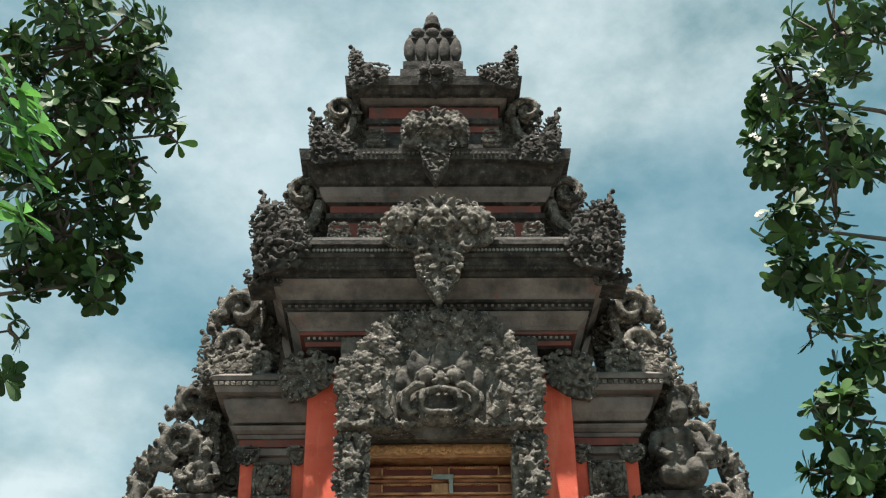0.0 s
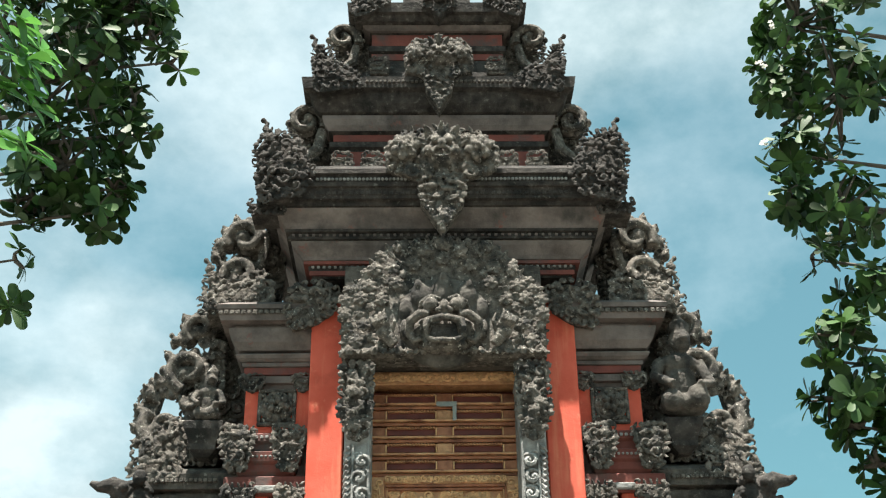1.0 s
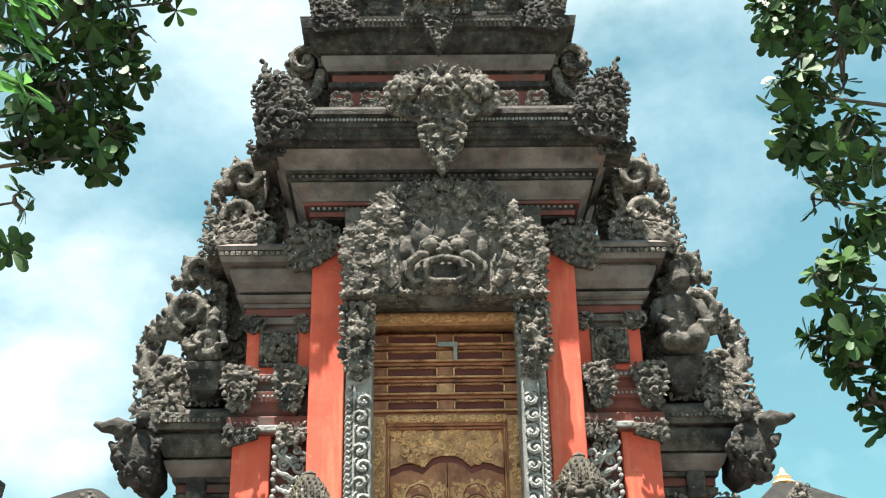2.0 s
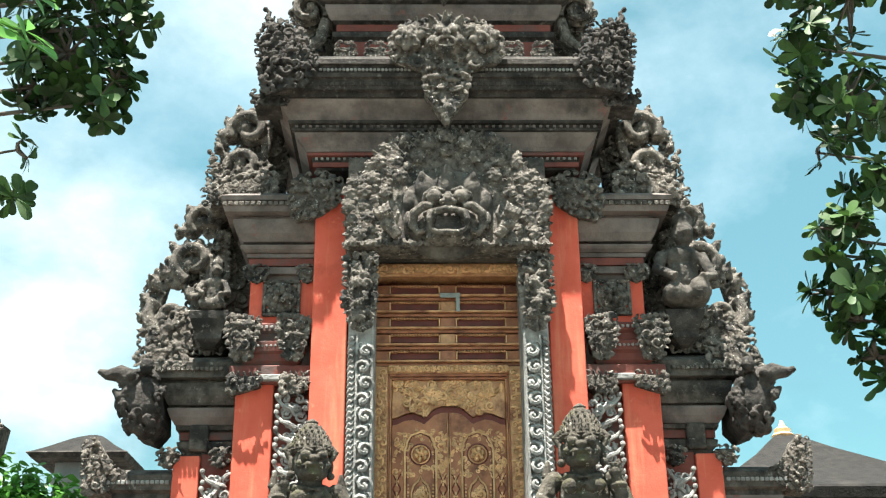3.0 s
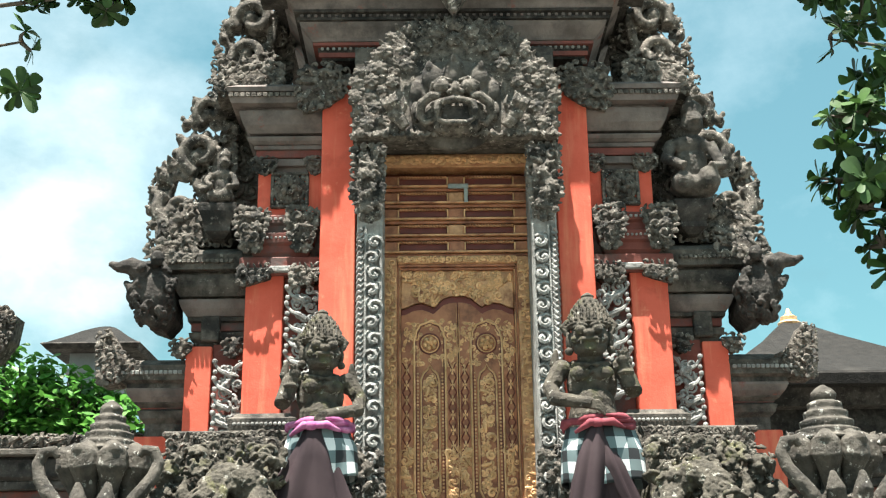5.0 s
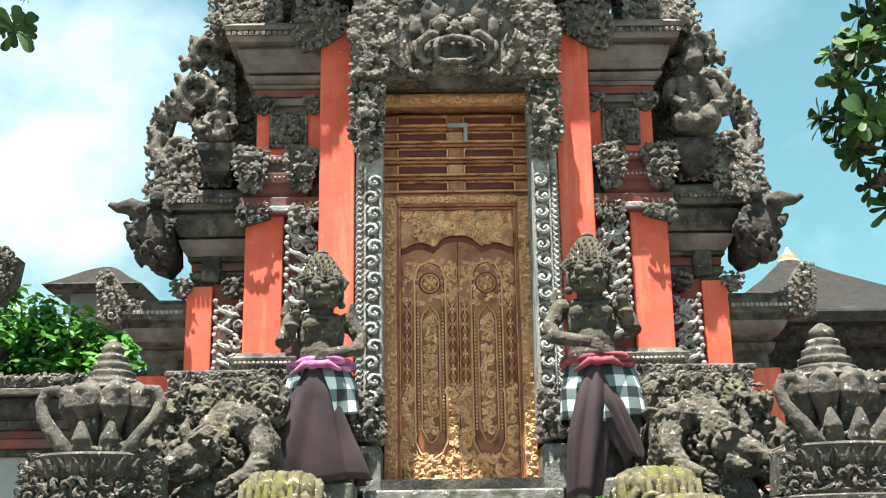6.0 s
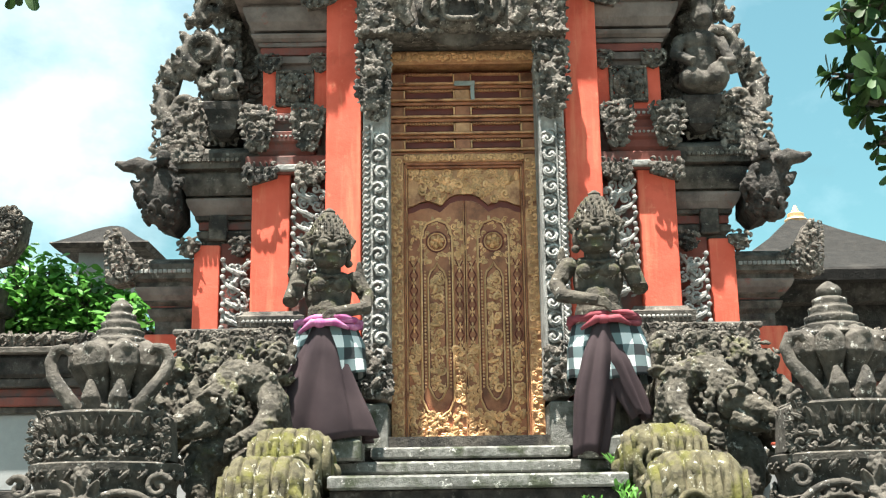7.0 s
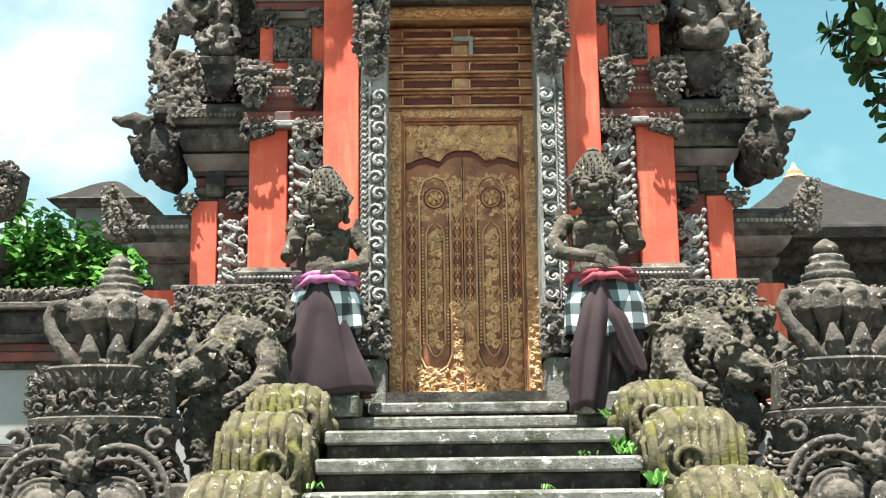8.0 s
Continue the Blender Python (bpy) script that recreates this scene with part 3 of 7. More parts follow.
for tier, (z0, z1, w, n) in enumerate(((10.56, 10.98, 0.27, 5), (10.98, 11.14, 0.17, 3))):
    for k in range(n):
        x = w * (2 * k / (n - 1) - 1)
        rib = Geo().add(*ball((x, 0.81 + 0.03 * tier, (z0 + z1) / 2), (0.62 * w / (n - 1) * 1.5, 0.045, (z1 - z0) / 2.3), 10, 8))
        part("rib", rib, DARK, crown, smooth=True)

# side bays and wings, one on each side
def flank(profile, x_in, x_out, y0, y1, s):
    """A moulded body on the side s, its overhang on the outer side, the front and the back alone."""
    v, f = [], []
    for z, o in profile:
        a, b = (x_in, x_out + o) if s > 0 else (-x_out - o, -x_in)
        v += [(a, y0 - o, z), (b, y0 - o, z), (b, y1 + o, z), (a, y1 + o, z)]
    return v, stack([(z, 1, 0, 1) for z, o in profile])[1]


BAY = [(2.3, 0.0), (5.55, 0.0), (5.552, 0.05), (5.61, 0.055), (5.612, 0.015), (5.70, 0.015), (5.702, 0.06), (5.735, 0.065), (5.738, 0.04), (5.80, 0.06), (5.803, 0.02), (5.835, 0.02), (5.837, 0.10), (5.90, 0.15), (5.98, 0.18), (6.02, 0.185), (6.022, 0.14), (6.06, 0.14), (6.062, 0.25), (6.12, 0.27), (6.122, 0.24), (6.16, 0.24), (6.162, 0.28), (6.2, 0.29), (6.26, 0.2), (6.3, 0.1)]
WING = [(2.3, 0.0), (4.02, 0.0), (4.05, 0.03), (4.10, 0.04), (4.12, 0.0), (4.2, 0.01), (4.202, 0.05), (4.235, 0.055), (4.237, 0.03), (4.38, 0.03), (4.382, 0.07), (4.40, 0.07), (4.402, 0.12), (4.48, 0.16), (4.55, 0.175), (4.58, 0.175), (4.582, 0.13), (4.61, 0.13), (4.612, 0.22), (4.74, 0.24), (4.78, 0.2), (4.85, 0.05)]
LOW = [(2.3, 0.0), (3.36, 0.0), (3.4, 0.04), (3.46, 0.06), (3.48, 0.02), (3.52, 0.08), (3.64, 0.14), (3.68, 0.14), (3.7, 0.2), (3.82, 0.22), (3.86, 0.16), (3.9, 0.05)]
for s in (-1, 1):
    part("side_bay", Geo().add(*flank(BAY, 1.14, 1.70, 0.16, 2.1, s)), FADED, gate, "stone side bay with moulded cornice")
    part("middle_wing", Geo().add(*flank(WING, 1.68, 2.25, 0.34, 2.0, s)), STONE, gate, "lower stone wing with moulded cornice")
    part("outer_wing", Geo().add(*flank(LOW, 2.23, 2.66, 0.5, 1.9, s)), STONE, gate, "outermost low stone wing")
    part("ogee", Geo().add(*flank([(5.738, 0.03), (5.742, 0.075), (5.765, 0.105), (5.79, 0.12), (5.80, 0.118), (5.802, 0.02)], 1.15, 1.70, 0.16, 2.1, s)), FADED, gate, "faded pink-grey rounded moulding")
    part("ogee", Geo().add(*flank([(4.237, 0.02), (4.241, 0.06), (4.30, 0.10), (4.35, 0.12), (4.375, 0.122), (4.38, 0.02)], 1.78, 2.25, 0.34, 2.0, s)), FADED, gate, "faded pink-grey rounded moulding")
    part("ogee", Geo().add(*flank([(3.52, 0.03), (3.525, 0.08), (3.57, 0.12), (3.62, 0.145), (3.64, 0.146), (3.645, 0.05)], 2.28, 2.66, 0.5, 1.9, s)), FADED, gate, "faded pink-grey rounded moulding")
    for z0, z1, xi, xo, y in ((5.63, 5.70, 1.15, 1.745, 0.118), (4.12, 4.19, 1.79, 2.275, 0.318), (3.48, 3.515, 2.3, 2.70, 0.462)):
        part("red_band", Geo().add(*block(*sorted((s * xi, s * xo)), y, y + 0.3, z0, z1, 0.004)), BRICK, gate, "faded red painted band")
for s in (-1, 1):
    X = lambda a, b: sorted((s * a, s * b))
    part("inner_pilaster", Geo().add(*block(*X(0.86, 1.155), -0.05, 0.54, 2.3, 6.30, 0.012)), RED, gate, "smooth orange-red plaster pilaster")
    part("outer_pilaster", Geo().add(*block(*X(1.465, 1.785), 0.08, 0.5, 3.33, 4.56, 0.012)), RED, gate, "smooth orange-red plaster pilaster")
    part("outer_panel", Geo().add(*block(*X(1.16, 1.46), 0.14, 0.5, 3.2, 4.7, 0.005)), BRICK, gate, "dull red recessed panel")
    part("wing_pilaster", Geo().add(*block(*X(2.08, 2.30), 0.28, 0.6, 3.05, 3.98, 0.01)), RED, gate, "narrow orange-red plaster pilaster")
    part("wing_panel", Geo().add(*block(*X(1.80, 2.075), 0.315, 0.6, 2.9, 4.0, 0.005)), BRICK, gate, "dull red recessed panel")
    part("niche_wall", Geo().add(*block(*X(1.16, 1.72), 0.13, 0.5, 5.08, 5.50, 0.006)), RED, gate, "orange-red wall round the rosette")
    part("sill", Geo().add(*molding([(4.70, 0.0), (4.74, 0.03), (4.80, 0.03), (4.82, 0.06), (4.90, 0.07), (4.92, 0.03), (4.98, 0.03), (5.0, 0.06), (5.06, 0.06), (5.09, 0.0)], 0.22, 0.10, 0.5, s * 1.5)), BRICK, gate, "moulded red and grey sill")
    part("pilaster_base", Geo().add(*molding([(3.12, 0.0), (3.2, 0.0), (3.22, 0.05), (3.31, 0.06), (3.33, 0.02), (3.36, 0.0)], 0.22, 0.06, 0.5, s * 1.60)), STONE, gate, "carved stone base moulding")
    part("pilaster_base", Geo().add(*molding([(2.9, 0.0), (2.98, 0.0), (3.0, 0.04), (3.08, 0.05), (3.1, 0.0)], 0.22, 0.26, 0.5, s * 2.12)), STONE, gate, "carved stone base moulding")
    part("jamb", Geo().add(*block(*X(0.615, 0.83), -0.25, 0.54, 2.60, 5.55, 0.02)), PALE, gate, "pale carved stone door jamb")
    part("jamb_foot", Geo().add(*block(*X(0.63, 0.86), -0.27, 0.54, 2.2, 2.56, 0.015)), STEP, gate, "plain stone block under the jamb")
    part("wing_red", Geo().add(*block(*X(2.46, 2.75), 0.47, 0.8, 2.5, 3.25, 0.01)), RED, gate, "orange-red lower panel")
part("lintel", Geo().add(*block(-0.86, 0.86, -0.28, 0.54, 5.64, 6.5, 0.02)), STONE, gate, "stone lintel behind the carved mask")



# ======== carved ornament of the gate ========
def mirrored(poly, s):
    return [(s * x, z) for x, z in poly]


def ornament(name, poly, y, size, seed, mat=None, label="", back=0.12, bulge=0.03, kinds=(0, 1, 2, 3, 4), parent=None, fill=1.0, shrink=0.92, extra=None, lift=1.0):
    """A backing slab with the given outline and carving all over its face."""
    g = Geo()
    p = np.asarray(poly, dtype=float)
    c = p.mean(axis=0)
    g.add(*prism(c + (p - c) * shrink, y + 0.01, y + back, 0.03))
    carve(g, poly, y, size, seed, kinds, bulge, fill, lift=lift)
    if extra:
        extra(g)
    return sculpt(part(name, g, mat or CARVED, parent or gate, label, True), 0.008, 1, 0.008, 0.035)


def tail(g, x, z, y, s, h, r=0.022):
    """An upturned tip with a bead."""
    g.add(*tube([(x, y, z), (x + s * h * 0.28, y, z + h * 0.45), (x + s * h * 0.18, y, z + h * 0.8), (x + s * h * 0.42, y, z + h)], [r * 2.0, r * 1.5, r * 1.0, r * 0.8], 6))
    g.add(*ball((x + s * h * 0.42, y, z + h), r * 1.35, 6, 4))


def face(g, x, y, z, r):
    """A broad grotesque mask: brow, round eyes, nose, open mouth with fangs."""
    g.add(*ball((x, y + r * 0.35, z), (r * 1.0, r * 0.55, r * 0.95), 14, 9))
    for s in (-1, 1):
        g.add(*ball((x + s * 0.36 * r, y - 0.28 * r, z + 0.42 * r), 0.24 * r, 10, 7))
        g.add(*tube([(x + s * a * r, y - b * r, z + c * r) for a, b, c in ((0.05, 0.30, 0.50), (0.3, 0.30, 0.74), (0.62, 0.22, 0.66), (0.8, 0.1, 0.35))], [0.06 * r, 0.10 * r, 0.10 * r, 0.05 * r], 6))
        g.add(*ball((x + s * 0.68 * r, y - 0.12 * r, z - 0.15 * r), (0.30 * r, 0.28 * r, 0.33 * r), 9, 6))
        g.add(*ball((x + s * 0.13 * r, y - 0.42 * r, z + 0.12 * r), 0.13 * r, 7, 5))
        g.add(*tube([(x + s * 0.42 * r, y - 0.3 * r, z - 0.1 * r), (x + s * 0.47 * r, y - 0.36 * r, z - 0.32 * r), (x + s * 0.45 * r, y - 0.3 * r, z - 0.55 * r)], [0.08 * r, 0.07 * r, 0.015 * r], 6))
        g.add(*ball((x + s * 0.98 * r, y + 0.2 * r, z - 0.05 * r), (0.14 * r, 0.2 * r, 0.34 * r), 8, 6))
    g.add(*ball((x, y - 0.44 * r, z + 0.2 * r), (0.15 * r, 0.17 * r, 0.26 * r), 9, 6))
    g.add(*tube([(x + a * r, y - 0.38 * r, z + c * r) for a, c in ((-0.5, -0.42), (-0.34, -0.12), (0, -0.07), (0.34, -0.12), (0.5, -0.42))], [0.06 * r, 0.09 * r, 0.09 * r, 0.09 * r, 0.06 * r], 7))
    g.add(*tube([(x + a * r, y - 0.34 * r, z + c * r) for a, c in ((-0.46, -0.5), (-0.25, -0.62), (0.25, -0.62), (0.46, -0.5))], [0.05 * r, 0.08 * r, 0.08 * r, 0.05 * r], 7))


# the great mask over the door
MASK = [(-0.87, 5.60), (-0.89, 6.2), (-0.72, 6.36), (-0.60, 6.55), (-0.46, 6.68), (0.0, 6.74), (0.46, 6.68), (0.60, 6.55), (0.72, 6.36), (0.89, 6.2), (0.87, 5.60)]
mask = Geo()
mask.add(*prism(MASK, -0.34, -0.1, 0.04))
HALF = [(0.0, 6.36), (0.0, 6.70), (0.44, 6.64), (0.57, 6.50), (0.69, 6.32), (0.85, 6.17), (0.84, 5.64), (0.40, 5.62)]
def clear(x, z):
    return (x / 0.50) ** 2 + ((z - 5.95) / 0.50) ** 2 > 1 and (x - 0.54) ** 2 + (z - 5.93) ** 2 > 0.016
rng = random.Random(3)
taken = []
for gap, grow, pick in ((0.135, 1.0, (3,)), (0.085, 1.1, (3, 3, 2)), (0.05, 1.2, (2, 1))):
    for x, z in scatter(HALF, gap, rng, taken, clear):
        k, t, dy = rng.choice(pick), rng.uniform(-0.9, 0.9) - math.atan2(x, z - 5.8), rng.uniform(-0.02, 0.015) - 0.03 * (1 - (x / 0.9) ** 2)
        for s in (-1, 1):
            put_motif(mask, k, s * x, -0.345 + dy, z, gap * grow, s * t, s, 0, 0.55)
for k in range(10):
    a, b = MASK[k], MASK[k + 1]
    m = max(2, int(math.hypot(b[0] - a[0], b[1] - a[1]) / 0.09))
    for j in range(m):
        u = (j + 0.5) / m
        x, z = a[0] + (b[0] - a[0]) * u, a[1] + (b[1] - a[1]) * u
        put_motif(mask, (3, 2)[j % 2], x * 0.975, -0.32, z - 0.015, rng.uniform(0.08, 0.11), math.atan2(-x, z - 5.9) + rng.uniform(-0.2, 0.2))
for k in range(24):
    put_motif(mask, (3, 2, 1)[k % 3], -0.80 + 1.6 * k / 23, -0.37, 5.635, 0.085, math.pi + 0.3 * math.sin(k * 2.1))
sculpt(part("carved_mask", mask, CARVED, gate, "great carved stone panel of flowers round a guardian mask", smooth=True), 0.0075, 1, 0.006, 0.05)
for s in (-1, 1):
    g = Geo().add(*ball((s * 0.50, -0.41, 5.79), (0.075, 0.055, 0.065), 10, 7))
    g.add(*tube([(s * 0.42, -0.40, 5.68), (s * 0.47, -0.41, 5.75)], [0.045, 0.058], 8))
    for j in range(4):
        x = 0.46 + 0.034 * j
        g.add(*tube([(s * x, -0.43, 5.82), (s * (x + 0.035), -0.48, 5.89 - 0.012 * j), (s * (x + 0.055), -0.47, 5.945 - 0.02 * j), (s * (x + 0.045), -0.45, 5.99 - 0.025 * j)], [0.020, 0.021, 0.018, 0.008], 7))
    g.add(*tube([(s * 0.44, -0.42, 5.80), (s * 0.415, -0.46, 5.87), (s * 0.44, -0.45, 5.95)], [0.020, 0.018, 0.008], 7))
    sculpt(part("mask_claw", g, CARVED, gate, "raised stone claw beside the face", smooth=True), 0.007, 1, 0.005, 0.05)
# the bald dome of the headdress, with petals standing against it
g = Geo().add(*ball((0, -0.28, 5.95), (0.45, 0.13, 0.44), 26, 16))
for s in (-1, 0, 1):
    x, z, h = s * 0.20, 6.20 - 0.05 * abs(s), 0.15 - 0.03 * abs(s)
    g.add(*ball((x, -0.385, z), (0.085, 0.05, h), 12, 9)).add(*ball((x + s * 0.02, -0.415, z + h * 0.75), (0.035, 0.03, 0.05), 8, 6))
    g.add(*ball((s * 0.33, -0.36, 6.03), (0.055, 0.05, 0.10), 9, 7))
sculpt(part("mask_dome", g, STONE, gate, "smooth stone headdress dome behind the face", smooth=True), 0.011, 2, 0.008, 0.09)
g = Geo()
F0, FY = 5.80, -0.43
g.add(*ball((0, FY + 0.08, F0), (0.315, 0.13, 0.185), 20, 12)).add(*ball((0, FY + 0.05, F0 + 0.17), (0.20, 0.11, 0.11), 14, 9)).add(*ball((0, FY + 0.03, F0 - 0.13), (0.21, 0.11, 0.075), 14, 8))
for s in (-1, 1):
    g.add(*ball((s * 0.112, FY - 0.065, F0 + 0.205), (0.070, 0.062, 0.066), 12, 9))
    g.add(*tube([(s * a, FY - b, F0 + c) for a, b, c in ((0.03, 0.06, 0.26), (0.11, 0.07, 0.285), (0.19, 0.05, 0.24), (0.215, 0.02, 0.16))], [0.020, 0.024, 0.022, 0.014], 7))
    g.add(*tube([(s * a, FY - b, F0 + c) for a, b, c in ((0.125, 0.07, 0.11), (0.20, 0.075, 0.12), (0.285, 0.05, 0.06), (0.30, 0.02, -0.04), (0.25, 0.02, -0.11), (0.19, 0.04, -0.09))], [0.034, 0.045, 0.045, 0.04, 0.034, 0.022], 8))
    g.add(*tube([(s * 0.145, FY - 0.09, F0 + 0.06), (s * 0.160, FY - 0.12, F0 - 0.03), (s * 0.150, FY - 0.10, F0 - 0.115)], [0.032, 0.026, 0.007], 7))
    g.add(*ball((s * 0.042, FY - 0.115, F0 + 0.135), (0.036, 0.034, 0.028), 8, 6))
    g.add(*ball((s * 0.33, FY + 0.08, F0 + 0.04), (0.05, 0.07, 0.10), 9, 7))
g.add(*ball((0, FY - 0.115, F0 + 0.165), (0.042, 0.05, 0.07), 10, 7))
g.add(*tube([(a, FY - 0.115, F0 + c) for a, c in ((-0.165, -0.05), (-0.125, 0.045), (0, 0.07), (0.125, 0.045), (0.165, -0.05))], [0.022, 0.032, 0.036, 0.032, 0.022], 8))
g.add(*tube([(a, FY - 0.095, F0 + c) for a, c in ((-0.15, -0.10), (-0.09, -0.135), (0.09, -0.135), (0.15, -0.10))], [0.02, 0.028, 0.028, 0.02], 8))
sculpt(part("mask_face", g, CARVED, gate, "bulging stone face with fangs and round eyes", smooth=True), 0.007, 1, 0.006, 0.05)
# no hollow is cut: a black plate between the lips paints its shade
part("mouth", Geo().add(*prism([(-0.125, F0 - 0.10), (-0.10, F0 + 0.03), (0.10, F0 + 0.03), (0.125, F0 - 0.10)], FY - 0.075, FY, 0.01)), DARK, gate, "dark plate painting the shaded hollow of the mouth")

# medallions on the cornices
def medallion(x, y, z, w, h, seed, drop, mat=CARVED):
    """A crowned mask flanked by flower swirls over a tapering pendant."""
    g = Geo()
    head = [(x - w, z - 0.45 * h), (x - w, z + 0.3 * h), (x - 0.62 * w, z + 0.78 * h), (x - 0.3 * w, z + 0.7 * h), (x, z + h), (x + 0.3 * w, z + 0.7 * h), (x + 0.62 * w, z + 0.78 * h), (x + w, z + 0.3 * h), (x + w, z - 0.45 * h), (x + 0.45 * w, z - 0.75 * h), (x - 0.45 * w, z - 0.75 * h)]
    hang = [(x - 0.45 * w, z - 0.7 * h), (x - 0.38 * w, z - 0.62 * drop), (x, z - drop), (x + 0.38 * w, z - 0.62 * drop), (x + 0.45 * w, z - 0.7 * h)]
    g.add(*prism(head, y, y + 0.2, 0.04)).add(*prism(hang, y - 0.01, y + 0.16, 0.03))
    carve(g, [(a, b) for a, b in head if a >= x - 0.001] + [(x, z - 0.75 * h)], y, 0.24 * w, seed, (2, 4, 3), 0.02)
    carve(g, [(2 * x - a, b) for a, b in head if a >= x - 0.001] + [(x, z - 0.75 * h)], y, 0.24 * w, seed, (2, 4, 3), 0.02)
    carve(g, hang, y - 0.02, 0.22 * w, seed + 1, (2, 4), 0.02)
    face(g, x, y - 0.08, z + 0.02 * h, 0.34 * w)
    for k in range(5):
        a = math.pi * (k + 0.5) / 5
        put_motif(g, 2, x + 0.36 * w * math.cos(a), y - 0.05, z + 0.1 * h + 0.5 * h * math.sin(a), 0.34 * w, a - math.pi / 2)
    for s in (-1, 1):
        put_motif(g, 3, x + s * 0.66 * w, y - 0.05, z + 0.08 * h, 0.52 * w, 0.3, s)
        spiral(g, x + s * 0.66 * w, y - 0.04, z + 0.08 * h, 0.27 * w, 1.0, 1.57 - s * 1.2, 0.05 * w, s, 0.02)
        spiral(g, x + s * 0.5 * w, y - 0.03, z - 0.62 * h, 0.16 * w, 1.2, 1.57 + s, 0.05 * w, -s, 0.02)
    for k in range(3):
        u = k / 2
        g.add(*ball((x, y - 0.03, z - drop * (0.86 + 0.16 * u)), 0.11 * w * (1 - 0.4 * u), 9, 6))
    return sculpt(part("medallion", g, mat, gate, "carved stone medallion with a small mask", True), 0.009, 2, 0.006, 0.05)


medallion(0.0, -0.52, 7.50, 0.50, 0.34, 11, 0.78)
part("pendant_rod", Geo().add(*tube([(0.0, -0.50, 6.60), (0.0, -0.52, 6.80)], [0.009, 0.009], 6)), DARK, gate)
medallion(0.0, 0.10, 9.06, 0.34, 0.33, 12, 0.62)
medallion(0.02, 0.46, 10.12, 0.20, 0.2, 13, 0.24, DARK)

# upturned corner pieces on every roof edge, with scrolls beside the walls
for s in (-1, 1):
    P = [(1.13, 7.36), (1.16, 7.26), (1.24, 7.10), (1.62, 7.02), (1.68, 7.3), (1.72, 7.62), (1.60, 7.84), (1.34, 7.76), (1.2, 7.5)]
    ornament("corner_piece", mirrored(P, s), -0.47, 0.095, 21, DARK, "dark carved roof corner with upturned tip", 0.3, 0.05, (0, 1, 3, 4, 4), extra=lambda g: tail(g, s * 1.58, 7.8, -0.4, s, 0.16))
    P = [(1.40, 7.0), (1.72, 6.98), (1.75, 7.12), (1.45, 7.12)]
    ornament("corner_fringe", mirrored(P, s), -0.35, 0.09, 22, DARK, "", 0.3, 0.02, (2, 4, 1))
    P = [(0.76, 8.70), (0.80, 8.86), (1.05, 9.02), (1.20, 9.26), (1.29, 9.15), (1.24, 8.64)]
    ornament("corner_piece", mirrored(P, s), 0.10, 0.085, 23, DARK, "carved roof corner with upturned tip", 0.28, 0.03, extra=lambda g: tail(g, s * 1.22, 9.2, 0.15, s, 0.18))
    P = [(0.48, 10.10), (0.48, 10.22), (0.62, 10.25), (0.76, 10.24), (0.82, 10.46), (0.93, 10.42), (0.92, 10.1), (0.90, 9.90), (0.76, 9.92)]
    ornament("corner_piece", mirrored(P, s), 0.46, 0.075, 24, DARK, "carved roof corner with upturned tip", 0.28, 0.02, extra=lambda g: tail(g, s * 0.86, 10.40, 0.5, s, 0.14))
    g = Geo()
    volute(g, s * 1.34, 0.45, 8.52, 0.19, 1.25, math.pi * 0.5 + s * 1.9, 0.052, -s)
    g.add(*tube([(s * 1.18, 0.45, 8.42), (s * 1.22, 0.45, 8.2), (s * 1.38, 0.45, 8.05)], [0.05, 0.06, 0.05], 8))
    carve(g, mirrored([(1.16, 8.12), (1.16, 8.7), (1.38, 8.82), (1.56, 8.6), (1.42, 8.3), (1.36, 8.05)], s), 0.6, 0.09, 26, (0, 1, 5, 2))
    g.add(*prism(mirrored([(1.06, 8.05), (1.06, 8.8), (1.38, 8.8), (1.48, 8.55), (1.36, 8.05)], s), 0.62, 0.8, 0.02))
    part("scroll", g, CARVED, gate, "openwork stone scroll")
    g = Geo()
    volute(g, s * 1.02, 0.75, 9.82, 0.17, 1.25, math.pi * 0.5 + s * 1.9, 0.046, -s)
    g.add(*tube([(s * 0.88, 0.75, 9.72), (s * 0.92, 0.75, 9.52), (s * 1.05, 0.75, 9.4)], [0.045, 0.05, 0.045], 8))
    carve(g, mirrored([(0.8, 9.4), (0.8, 10.0), (1.0, 10.08), (1.2, 9.85), (1.1, 9.4)], s), 0.9, 0.085, 27, (0, 1, 5, 2))
    g.add(*prism(mirrored([(0.74, 9.3), (0.74, 10.02), (1.02, 10.02), (1.12, 9.8), (1.08, 9.3)], s), 0.92, 1.1, 0.02))
    part("scroll", g, CARVED, gate, "openwork stone scroll")
    for x, z, y in ((0.52, 9.02, 0.62), (0.95, 7.90, 0.22), (0.66, 7.90, 0.22), (0.62, 9.36, 0.62)):
        g = Geo()
        carve(g, mirrored([(x - 0.1, z - 0.05), (x + 0.1, z - 0.05), (x + 0.08, z + 0.1), (x - 0.08, z + 0.1)], s), y, 0.08, 28)
        g.add(*block(*sorted((s * (x - 0.1), s * (x + 0.1))), y, y + 0.1, z - 0.1, z + 0.06, 0.01))
        part("antefix", g, CARVED, gate)

